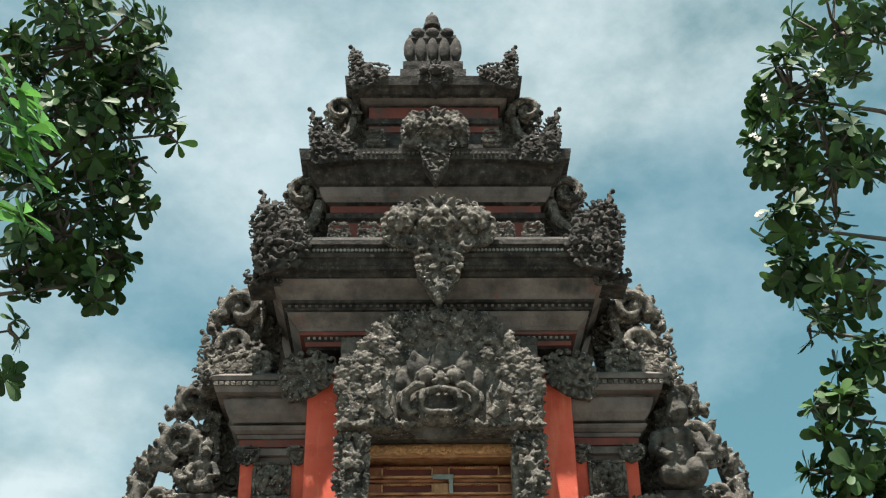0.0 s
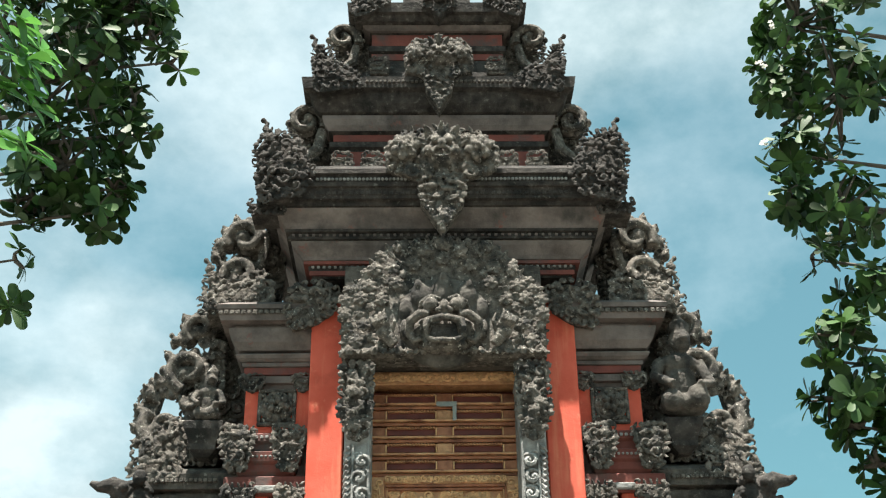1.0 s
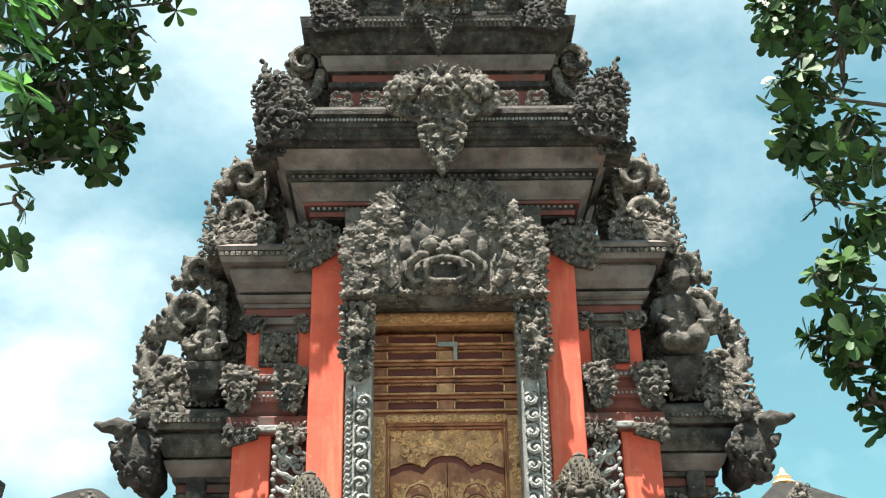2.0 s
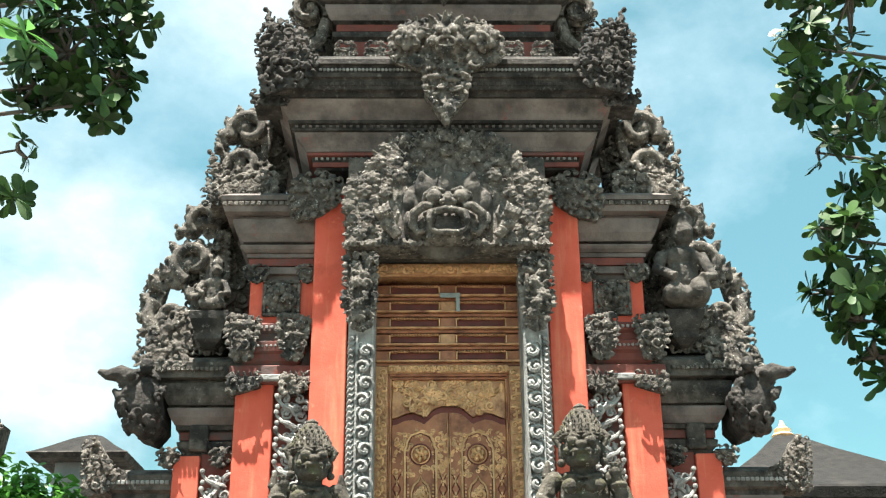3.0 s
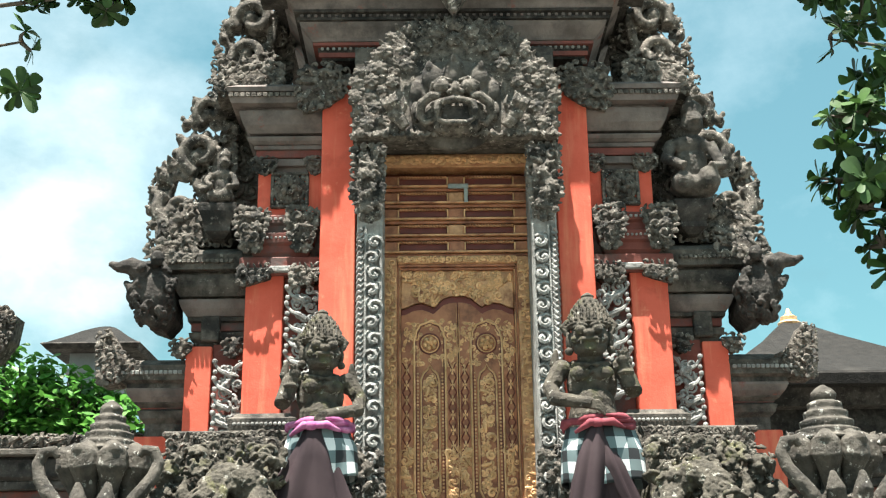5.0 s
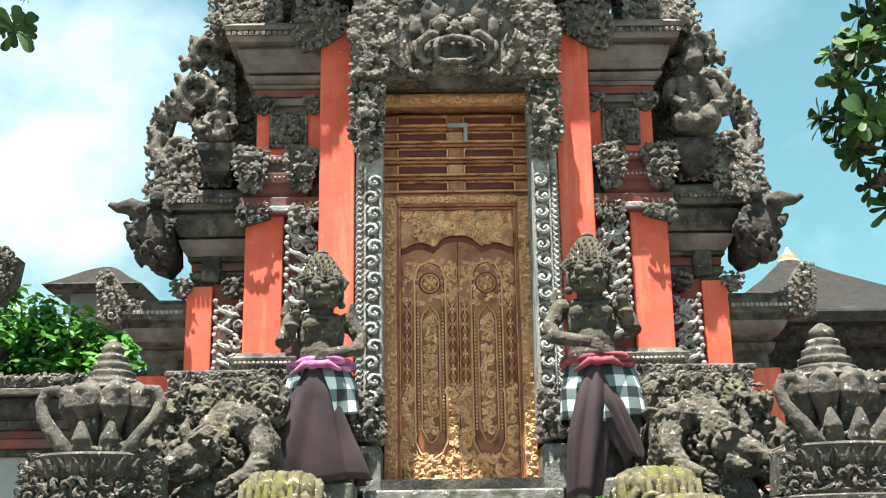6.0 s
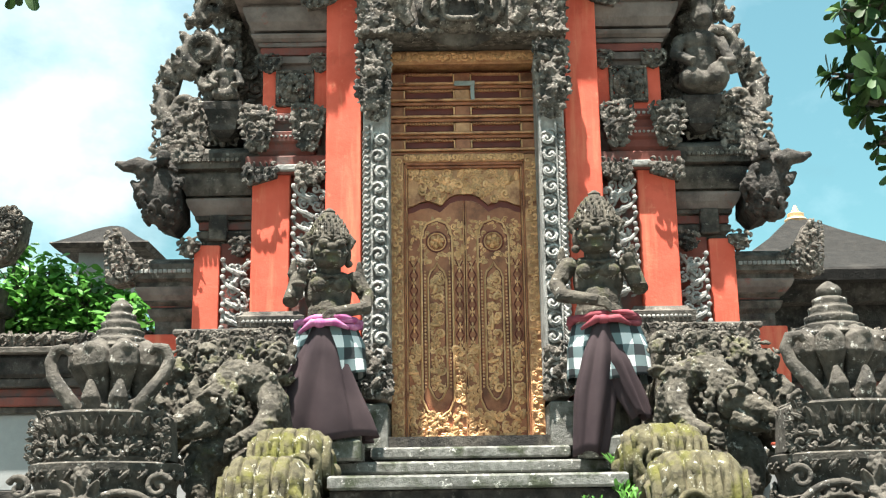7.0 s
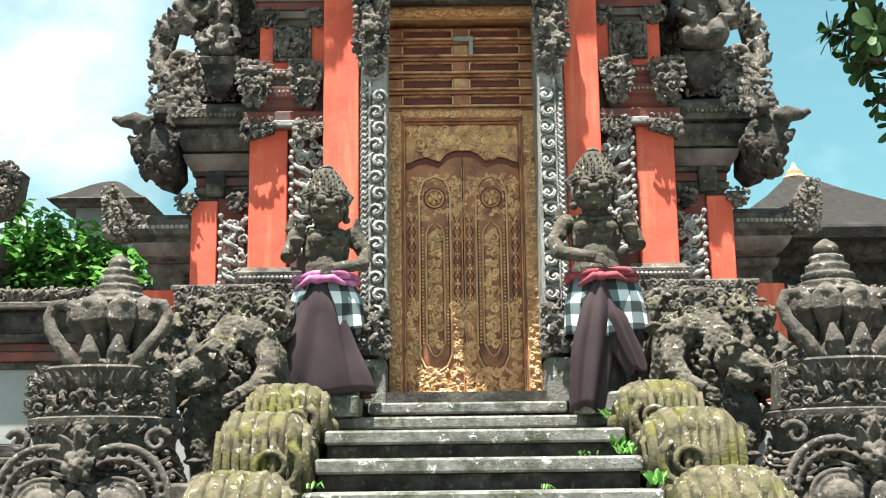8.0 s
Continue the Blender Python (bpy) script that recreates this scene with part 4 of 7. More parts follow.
# beaded bands along the edges
def beads(name, x0, x1, y, z, step, r, mat, square=False):
    g = Geo()
    n = int((x1 - x0) / step)
    for k in range(n + 1):
        x = x0 + (x1 - x0) * k / n
        if square:
            g.add(*block(x - r, x + r, y - 0.012, y + 0.02, z - r, z + r, 0.004))
        else:
            g.add(*ball((x, y, z), r, 6, 4))
    return tagged(part(name, g, mat, gate), kind="stuff")


beads("bead_band", -1.12, 1.12, -0.452, 7.285, 0.034, 0.016, PALE)
beads("bead_band", -1.12, 1.12, -0.428, 7.15, 0.05, 0.018, DARK, True)
beads("bead_band", -1.34, 1.34, -0.185, 6.856, 0.06, 0.013, FADED, True)
beads("bead_band", -1.17, 1.17, -0.025, 6.615, 0.05, 0.012, PALE, True)
beads("bead_band", -0.72, 0.72, 0.13, 8.80, 0.045, 0.014, STONE, True)
for s in (-1, 1):
    beads("bead_band", *sorted((s * 1.28, s * 1.72)), 0.028, 4.86, 0.035, 0.013, PALE)
    beads("bead_band", *sorted((s * 1.28, s * 1.72)), 0.035, 5.03, 0.04, 0.013, PALE, True)
    beads("bead_band", *sorted((s * 1.38, s * 1.82)), -0.002, 3.265, 0.035, 0.016, PALE)
    beads("bead_band", *sorted((s * 1.9, s * 2.34)), 0.21, 3.04, 0.035, 0.014, PALE)
    beads("bead_band", *sorted((s * 1.92, s * 2.48)), 0.098, 4.68, 0.04, 0.016, CARVED, True)
    beads("bead_band", *sorted((s * 2.34, s * 2.86)), 0.286, 3.76, 0.04, 0.016, PALE, True)
    beads("bead_band", *sorted((s * 1.2, s * 1.95)), -0.112, 6.13, 0.05, 0.02, CARVED, True)

# leaf brackets and capitals
for s in (-1, 1):
    P = [(0.90, 6.33), (0.95, 6.12), (1.12, 6.0), (1.34, 5.95), (1.38, 6.2), (1.34, 6.38), (1.1, 6.42)]
    ornament("capital", mirrored(P, s), -0.13, 0.11, 31, CARVED, "carved leaf capital over the pilaster", 0.2, 0.03, (2, 0, 1, 2))
    for x0, x1 in ((1.56, 1.77), (1.14, 1.31)):
        P = [(x0, 5.61), (x1, 5.61), (x1, 5.52), ((x0 + x1) / 2, 5.45), (x0, 5.50)]
        ornament("bracket", mirrored(P, s), 0.07, 0.07, 32, CARVED, "", 0.12, 0.01, (2, 1, 2))
    for x0, x1, d in ((1.56, 1.84, 1), (1.14, 1.40, -1)):
        P = [(x0, 4.60), (x1, 4.60), (x1, 4.42), ((x0 + x1) / 2 + 0.05 * d, 4.44), (x0, 4.50)]
        ornament("bracket", mirrored(P, s), -0.02, 0.085, 33, CARVED, "", 0.16, 0.02, (2, 1, 0))
        P = [(x0 + 0.02, 5.10), (x1 + 0.03, 5.13), (x1 + 0.05, 4.95), (x1 - 0.02, 4.72), (x0 + 0.1, 4.72)]
        ornament("carved_boss", mirrored(P, s), -0.01, 0.09, 34, CARVED, "carved floral boss beside the sill", 0.16, 0.04, (3, 4, 0))
    part("capital_band", Geo().add(*block(*sorted((s * 1.15, s * 1.84)), 0.03, 0.3, 4.53, 4.69, 0.01)), BRICK, gate, "dull red capital band")
    part("bracket_band", Geo().add(*block(*sorted((s * 1.36, s * 1.58)), -0.01, 0.2, 4.545, 4.60, 0.01)), PALE, gate)
    for x0, x1 in ((2.24, 2.42), (1.80, 1.98)):
        P = [(x0, 4.02), (x1, 4.02), (x1, 3.90), ((x0 + x1) / 2, 3.86), (x0, 3.94)]
        ornament("bracket", mirrored(P, s), 0.22, 0.075, 35, CARVED, "", 0.12, 0.01, (2, 1, 2))
    part("pilaster_block", Geo().add(*block(*sorted((s * 2.02, s * 2.18)), 0.26, 0.4, 4.02, 4.24, 0.012)), STONE, gate)

    # rosette in its frame
    ros = Geo()
    cx, cz = s * 1.44, 5.32
    for a in range(8):
        t0, t1 = math.pi / 4 * a + math.pi / 8, math.pi / 4 * (a + 1) + math.pi / 8
        ros.add(*tube([(cx + 0.13 * math.cos(t0), 0.10, cz + 0.13 * math.sin(t0)), (cx + 0.13 * math.cos(t1), 0.10, cz + 0.13 * math.sin(t1))], [0.022, 0.022], 6))
    for a in range(4):
        ros.add(*ball((cx + 0.16 * math.cos(math.pi / 2 * a + math.pi / 4), 0.12, cz + 0.16 * math.sin(math.pi / 2 * a + math.pi / 4)), (0.03, 0.03, 0.03), 6, 4))
    for n, r, q in ((8, 0.085, 0.045), (5, 0.045, 0.035)):
        for k in range(n):
            a = 2 * math.pi * k / n
            ros.add(*ball((cx + r * math.cos(a), 0.10 - 0.04 * (n == 5), cz + r * math.sin(a)), (q, 0.05, q), 7, 5))
    for a, b, c, d in ((-0.165, 0.165, 0.135, 0.165), (-0.165, 0.165, -0.165, -0.135), (-0.165, -0.135, -0.135, 0.135), (0.135, 0.165, -0.135, 0.135)):
        ros.add(*block(cx + a, cx + b, 0.09, 0.2, cz + c, cz + d, 0.008))
    ros.add(*block(cx - 0.12, cx + 0.12, 0.122, 0.2, cz - 0.13, cz + 0.13, 0.01))
    part("rosette", ros, CARVED, gate, "octagonal stone frame with a carved rosette")

    # columns of budding vines between the pilasters
    for x0, z0, z1, y, out in ((1.17, 3.45, 4.42, 0.07, 0.26), (1.82, 3.12, 3.84, 0.27, 0.22)):
        vine = Geo()
        n = int((z1 - z0) / 0.135)
        rg = random.Random(41)
        for k in range(n):
            z = z0 + (k + 0.4) * (z1 - z0) / n
            vine.add(*tube([(s * (x0 + 0.35 * out), y - 0.04, z - 0.05), (s * (x0 + 0.6 * out), y - 0.06, z - 0.02), (s * (x0 + 0.8 * out), y - 0.06, z + 0.0), (s * (x0 + 1.0 * out), y - 0.05, z + 0.06)], [0.02, 0.022, 0.017, 0.011], 6))
            vine.add(*ball((s * (x0 + 0.98 * out), y - 0.07, z + 0.075), 0.024, 7, 5))
            vine.add(*ball((s * (x0 + 0.95 * out), y - 0.07, z - 0.015), 0.022, 7, 5))
            for m in range(7):
                put_motif(vine, rg.choice((0, 1, 0, 4, 5)), s * (x0 + out * rg.uniform(0.05, 0.8)), y - 0.02, z + rg.uniform(-0.065, 0.065), rg.uniform(0.07, 0.12), rg.uniform(0, 6.28), s)
        part("vine_column", vine, PALE, gate, "pale carved budding vine against red plaster")

    # jamb carving: twisted rope, running vine, flower heads above
    rope = Geo()
    for k in range(46):
        z = 2.66 + 2.15 * k / 45
        rope.add(*tube([(s * 0.825, -0.245, z - 0.025), (s * 0.80, -0.285, z), (s * 0.775, -0.26, z + 0.035)], [0.014, 0.02, 0.012], 5))
    part("rope_moulding", rope, PALE, gate, "twisted stone rope edge")
    run = Geo()
    n = 15
    for k in range(n):
        z = 2.72 + 2.05 * (k + 0.5) / n
        d = 1 if k % 2 else -1
        put_motif(run, 0, s * (0.69 + 0.012 * d), -0.265, z, 0.135, 0.8 * d, d * s)
        put_motif(run, 5, s * (0.69 - 0.03 * d), -0.262, z + 0.05, 0.085, 2.2 * d, -d * s)
        put_motif(run, 4, s * (0.69 + 0.045 * d), -0.262, z - 0.05, 0.05, 0.5 * d, s)
    run.add(*tube([(s * (0.69 + 0.035 * math.sin(k * 1.3)), -0.27, 2.68 + 2.1 * k / 30) for k in range(31)], [0.011] * 31, 5))
    part("running_vine", run, PALE, gate, "pale carved running vine on the jamb")
    for x0, x1 in ((0.745, 0.765), (0.618, 0.640)):
        part("fillet", Geo().add(*block(*sorted((s * x0, s * x1)), -0.285, -0.24, 2.62, 4.86, 0.006)), PALE, gate)
    P = [(0.60, 5.58), (0.88, 5.58), (0.86, 5.30), (0.89, 5.12), (0.84, 4.98), (0.76, 4.86), (0.66, 4.88), (0.61, 5.1)]
    ornament("jamb_capital", mirrored(P, s), -0.30, 0.10, 43, CARVED, "cluster of carved stone flowers on the jamb", 0.14, 0.05, (3, 3, 4, 0))
    P = [(0.60, 2.60), (0.88, 2.60), (0.89, 2.85), (0.84, 3.02), (0.62, 3.0)]
    ornament("jamb_base", mirrored(P, s), -0.29, 0.10, 44, CARVED, "carved flower base of the jamb", 0.12, 0.04, (3, 4, 0))

# openwork scroll wings stepping down each side, with a small seated figure
def scroll_wing(s):
    g = Geo()
    for x, z, r, t, st, th, way in ((1.84, 7.10, 0.19, 1.15, -0.4, 0.052, -1), (1.88, 6.72, 0.16, 1.15, -0.2, 0.046, -1), (2.20, 6.17, 0.14, 1.0, -1.0, 0.045, -1),
                                    (2.27, 5.76, 0.19, 1.1, -1.3, 0.052, -1), (2.46, 5.23, 0.19, 1.2, 0.9, 0.052, 1), (2.22, 5.48, 0.09, 1.1, 0.4, 0.03, 1), (2.07, 6.64, 0.08, 1.1, 1.2, 0.026, 1)):
        a0 = math.pi - st if s < 0 else st
        volute(g, s * x, 0.34, z, r, t, a0, 1.25 * th, -way if s > 0 else way, buds=r > 0.1)
    # stems that join the scrolls, and flame leaves up the outer edge
    g.add(*tube([(s * a, 0.36, b) for a, b in ((2.10, 5.80), (2.12, 5.62), (2.20, 5.42), (2.27, 5.25), (2.34, 5.08), (2.46, 5.02))], [0.045, 0.05, 0.052, 0.05, 0.05, 0.045], 8))
    g.add(*tube([(s * a, 0.36, b) for a, b in ((1.98, 6.5), (2.04, 6.32), (2.10, 6.12), (2.2, 6.02))], [0.05, 0.05, 0.045, 0.04], 8))
    g.add(*tube([(s * a, 0.36, b) for a, b in ((1.66, 7.12), (1.68, 6.9), (1.74, 6.72))], [0.05, 0.05, 0.04], 8))
    for x, z, t, k in ((2.52, 5.66, -0.5, 0.17), (2.60, 5.56, -0.7, 0.17), (2.46, 5.58, -0.3, 0.15), (2.66, 5.40, -1.0, 0.15), (2.68, 5.24, -1.2, 0.13), (2.66, 5.10, -1.4, 0.12),
                       (2.46, 5.92, -0.9, 0.12), (2.34, 6.28, -0.6, 0.12), (2.12, 6.92, -0.7, 0.13), (2.04, 7.20, -0.6, 0.12), (1.94, 7.32, -0.4, 0.12)):
        put_motif(g, 2, s * x, 0.36, z, k, s * t, s)
        g.add(*ball((s * (x + 0.01), 0.36, z), (k * 0.36, 0.06, k * 0.42), 8, 6))
    g.add(*ball((s * 2.40, 0.34, 6.06), (0.06, 0.05, 0.045), 9, 7))
    for poly, y, sz, sd, kd in (([(1.55, 6.45), (2.16, 6.25), (2.20, 6.52), (2.18, 6.80), (2.05, 6.74), (1.9, 6.66), (1.6, 6.74)], 0.28, 0.10, 51, (0, 3, 4, 1)),
                                ([(1.50, 6.28), (2.14, 6.14), (2.2, 6.28), (2.0, 6.42), (1.5, 6.5)], 0.0, 0.10, 52, (2, 0, 4)),
                                ([(1.9, 4.86), (2.66, 4.84), (2.68, 5.05), (2.5, 5.12), (2.32, 5.3), (2.0, 5.0)], 0.22, 0.10, 53, (0, 3, 4, 1)),
                                ([(2.2, 4.74), (2.62, 4.62), (2.68, 4.82), (2.3, 4.95)], 0.12, 0.10, 54, (0, 2, 4)),
                                ([(2.56, 5.3), (2.70, 5.2), (2.71, 5.5), (2.58, 5.72), (2.48, 5.64)], 0.38, 0.10, 55, (4, 4, 0)),
                                ([(1.95, 5.45), (2.12, 5.4), (2.2, 5.65), (2.12, 6.1), (1.98, 6.08)], 0.36, 0.10, 56, (0, 5, 2)),
                                ([(2.02, 6.9), (2.14, 6.86), (2.16, 7.1), (2.1, 7.16)], 0.38, 0.07, 57, (4, 1)),
                                ([(1.56, 6.9), (1.72, 6.85), (1.70, 7.1), (1.6, 7.1)], 0.42, 0.09, 58, (2, 0))):
        carve(g, mirrored(poly, s), y, sz, sd, kd, 0.02)
        p = np.array(mirrored(poly, s))
        c = p.mean(axis=0)
        g.add(*prism(c + (p - c) * 0.85, y + 0.02, 0.56, 0.02))
    tail(g, s * 2.14, 6.72, 0.34, s, 0.16)
    tail(g, s * 2.42, 6.02, 0.4, s, 0.12)
    return sculpt(part("scroll_wing", g, CARVED, gate, "openwork carved stone scrolls stepping down the side", True), 0.0105, 2, 0.006, 0.05)


for s in (-1, 1):
    scroll_wing(s)
    g = Geo()
    BACK = [(1.6, 4.8), (2.56, 4.85), (2.60, 5.02), (2.30, 5.06), (2.16, 5.4), (2.12, 5.6), (2.06, 6.0), (2.10, 6.3), (2.08, 6.6), (1.98, 6.62), (1.74, 6.66), (1.72, 6.95), (1.66, 7.24), (1.5, 7.1)]
    g.add(*prism(mirrored(BACK, s), 0.54, 0.72, 0.03))
    carve(g, mirrored(BACK, s), 0.53, 0.16, 59, (0, 5, 1, 0, 5), 0.0, lift=0.8)
    for P in ([(2.08, 5.12), (2.30, 5.16), (2.30, 5.42), (2.40, 5.62), (2.36, 5.86), (2.18, 5.92), (2.06, 5.7)], [(2.34, 5.06), (2.58, 5.12), (2.56, 5.36), (2.44, 5.38)], [(1.74, 6.95), (1.94, 6.95), (1.96, 7.18), (1.78, 7.22)]):
        g.add(*prism(mirrored(P, s), 0.47, 0.60, 0.02))
        carve(g, mirrored(P, s), 0.45, 0.11, 63, (0, 5, 3), 0.02)
    part("scroll_backing", g, CARVED, gate, "carved tendrils behind the scrolls")
    # makara heads and the end pieces of the low wings
    P = [(2.38, 4.20), (2.40, 4.50), (2.60, 4.62), (2.72, 4.58), (2.76, 4.50), (2.70, 4.40), (2.64, 4.14), (2.48, 4.08)]
    def snout(g):
        g.add(*ball((s * 2.54, 0.05, 4.36), (0.17, 0.17, 0.26), 12, 9))
        g.add(*tube([(s * 2.60, 0.0, 4.52), (s * 2.74, -0.04, 4.60), (s * 2.84, -0.05, 4.585), (s * 2.91, -0.05, 4.62)], [0.11, 0.075, 0.045, 0.022], 9))
        g.add(*tube([(s * 2.62, 0.0, 4.38), (s * 2.72, -0.05, 4.40), (s * 2.77, -0.04, 4.46)], [0.08, 0.05, 0.02], 8))
        g.add(*ball((s * 2.62, -0.12, 4.56), 0.04, 9, 7)).add(*ball((s * 2.50, -0.11, 4.64), (0.06, 0.05, 0.07), 9, 7))
        crust(g, (s * 2.54, 0.05, 4.36), (0.18, 0.18, 0.27), 34, 0.10, 62, (0, 3, 1))
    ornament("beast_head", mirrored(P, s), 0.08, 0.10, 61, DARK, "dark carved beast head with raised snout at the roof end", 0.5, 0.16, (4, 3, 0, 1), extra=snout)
    P = [(2.64, 3.80), (2.88, 3.66), (3.03, 3.65), (3.07, 4.10), (2.98, 4.16), (2.89, 4.0), (2.80, 3.9)]
    ornament("corner_piece", mirrored(P, s), 0.30, 0.075, 62, CARVED, "carved roof corner with upturned tip", 0.3, 0.03, (0, 3, 4, 1))
    fig = Geo()
    fx, fz, k = (-2.02, 5.18, 0.62) if s < 0 else (2.08, 5.20, 1.15)
    for c, r in (((0, 0.10, 0.30), (0.13, 0.10, 0.19)), ((0, 0.08, 0.44), (0.16, 0.10, 0.09)), ((0.02, 0.03, 0.62), (0.085, 0.09, 0.105)), ((0.02, 0.05, 0.71), (0.07, 0.07, 0.07)), ((0, 0.04, 0.09), (0.19, 0.15, 0.09)), ((0.09, -0.06, 0.12), (0.09, 0.09, 0.10)), ((-0.10, -0.05, 0.10), (0.09, 0.09, 0.09)), ((0.03, -0.05, 0.61), (0.035, 0.04, 0.03))):
        fig.add(*ball((fx + c[0] * k, c[1] * k + 0.04, fz + c[2] * k), tuple(q * k for q in r), 11, 8))
    for d, bend in ((1, 0.24), (-1, 0.30)):
        fig.add(*tube([(fx + d * 0.15 * k, 0.10 * k, fz + 0.45 * k), (fx + d * 0.21 * k, 0.02 * k, fz + bend * k), (fx + d * 0.10 * k, -0.10 * k, fz + 0.20 * k)], [0.05 * k, 0.045 * k, 0.035 * k], 8))
    fig.add(*lathe([(fz + 0.70 * k, 0.085 * k), (fz + 0.76 * k, 0.08 * k), (fz + 0.80 * k, 0.04 * k), (fz + 0.84 * k, 0.03 * k)], (fx + 0.02 * k, 0.05 * k + 0.03), 10))
    sculpt(part("seated_statue", fig, CARVED if s < 0 else STONE, gate, "small seated stone statue", smooth=True), 0.012, 3, 0.02, 0.08)
    part("statue_bracket", Geo().add(*molding([(4.88, -0.08), (4.93, -0.02), (4.98, -0.02), (5.1, 0.03), (5.16, 0.04), (5.18, 0.0)], 0.13, 0.02, 0.5, s * 2.04)), DARK, gate)
part("small_finial", Geo().add(*lathe([(4.6, 0.12), (4.7, 0.11), (4.74, 0.07), (4.78, 0.075), (4.82, 0.045), (4.86, 0.045), (4.92, 0.012)], (2.66, 0.22), 10)), CARVED, gate, "small turned finial")


# ======== door ========
door = thing("door_1", "closed double door of carved brown gilded wood", "door", "structure", at=(0.004, 0.17, -0.028))
door.scale = (1.0175, 1.0, 1.0175)
part("backing", Geo().add(*block(-0.62, 0.62, 0.17, 0.3, 2.2, 5.58, 0.004)), MAROON, door)
CUSP = [(0.003, 4.285), (0.06, 4.283), (0.12, 4.262), (0.17, 4.215), (0.205, 4.185), (0.24, 4.205), (0.30, 4.225), (0.37, 4.215), (0.43, 4.185), (0.474, 4.175)]
part("cusped_trim", Geo().add(*prism([(-x, z + 0.05) for x, z in CUSP[::-1]] + [(x, z + 0.05) for x, z in CUSP] + [(0.474, 4.10), (-0.474, 4.10)], 0.082, 0.14, 0.004)), MAROON, door, "maroon cusped border")
for s in (-1, 1):
    leaf = part("leaf", Geo().add(*prism([(s * 0.003, 2.21)] + [(s * x, z) for x, z in CUSP] + [(s * 0.474, 2.21)], 0.075, 0.14, 0.005)), COPPER, door, "brown gilded carved door leaf")
    c = s * 0.235
    def loop(pts, r, name, mat, y=0.072):
        p = [(c + a, y, z) for a, z in pts]
        part(name, Geo().add(*tube(p + [p[0]], [r] * (len(p) + 1), 5)), mat, leaf)
    arch = [(-0.13, 2.62), (-0.13, 3.98), (-0.115, 4.0), (-0.115, 4.03), (-0.08, 4.09), (0.0, 4.12), (0.08, 4.09), (0.115, 4.03), (0.115, 4.0), (0.13, 3.98), (0.13, 2.62), (0.09, 2.53), (0.0, 2.47), (-0.09, 2.53)]
    loop(arch, 0.011, "panel_moulding", GILT)
    loop([(a * 0.88, 2.47 + (z - 2.47) * 0.985 + 0.012) for a, z in arch], 0.005, "panel_moulding", MAROON)
    inner = [(-0.075, 2.72), (-0.075, 3.62), (-0.055, 3.68), (-0.02, 3.71), (0.0, 3.75), (0.02, 3.71), (0.055, 3.68), (0.075, 3.62), (0.075, 2.72), (0.03, 2.63), (0.0, 2.61), (-0.03, 2.63)]
    loop(inner, 0.010, "panel_moulding", GILT)
    loop([(a * 0.85, 2.61 + (z - 2.61) * 0.98 + 0.012) for a, z in inner], 0.005, "panel_moulding", MAROON)
    for r, t, m in ((0.086, 0.008, MAROON), (0.074, 0.006, GILT)):
        loop([(r * math.cos(k * math.pi / 10), 3.93 + r * math.sin(k * math.pi / 10)) for k in range(20)], t, "medallion_ring", m)
    carving = Geo()
    put_motif(carving, 3, c, 0.075, 3.93, 0.12, 0.3)
    rg = random.Random(71)
    for k in range(13):
        z = 2.70 + 0.075 * k
        put_motif(carving, (0, 3, 1, 4)[k % 4], c + 0.02 * (-1) ** k, 0.075, z, 0.085, k * 1.9, s, lift=0.6)
    for k in range(150):
        z = rg.uniform(3.75, 4.22)
        a = rg.uniform(-0.22, 0.22)
        if (a / 0.1) ** 2 + ((z - 3.93) / 0.1) ** 2 > 1 and z < 4.15 - 0.2 * abs(a):
            put_motif(carving, rg.choice((0, 1, 2)), c + a, 0.078, z, rg.uniform(0.035, 0.06), rg.uniform(0, 6.28), s, lift=0.5)
    for k in range(70):
        put_motif(carving, rg.choice((0, 1, 5)), c + rg.uniform(-0.06, 0.06), 0.078, rg.uniform(2.68, 3.66), rg.uniform(0.035, 0.06), rg.uniform(0, 6.28), s, lift=0.5)
    for k in range(260):
        a, z = rg.uniform(-0.225, 0.225), rg.uniform(2.25, 3.05)
        if abs(a) > 0.14 or z < 2.5:
            put_motif(carving, rg.choice((0, 1, 2, 4)), c + a, 0.078, z, rg.uniform(0.05, 0.085), rg.uniform(0, 6.28), s, lift=0.55)
    part("carving", carving, GILT, leaf, "low relief flowers and tendrils")
    studs = Geo()
    for a in (-0.103, 0.103):
        for k in range(34):
            studs.add(*ball((c + a, 0.074, 2.72 + 0.029 * k), (0.011, 0.008, 0.010), 6, 4))
    part("studs", studs, GILT, leaf, "rows of small gilt studs")
    lattice = Geo()
    for x0, x1 in ((0.018, 0.085), (0.395, 0.462)):
        for k in range(6):
            z = 3.02 + 0.125 * k
            for d in (0, 1):
                a, b = (x0, x1) if d else (x1, x0)
                lattice.add(*tube([(s * a, 0.072, z), (s * b, 0.072, z + 0.125)], [0.0055, 0.0055], 4))
    part("lattice", lattice, MAROON, leaf)
    dia = Geo()
    for x in (0.051, 0.428):
        for k in range(6):
            dia.add(*ball((s * x, 0.074, 3.083 + 0.125 * k), (0.020, 0.008, 0.042), 4, 4))
    part("lozenges", dia, GILT, leaf, "gilt lozenges")
    part("meeting_rib", Geo().add(*block(*sorted((s * 0.004, s * 0.014)), 0.062, 0.09, 2.22, 4.26, 0.003)), GOLD, leaf)

    post = part("frame_post", Geo().add(*block(*sorted((s * 0.505, s * 0.615)), -0.02, 0.2, 2.2, 4.66, 0.008)), GOLD, door, "gilded carved frame post")
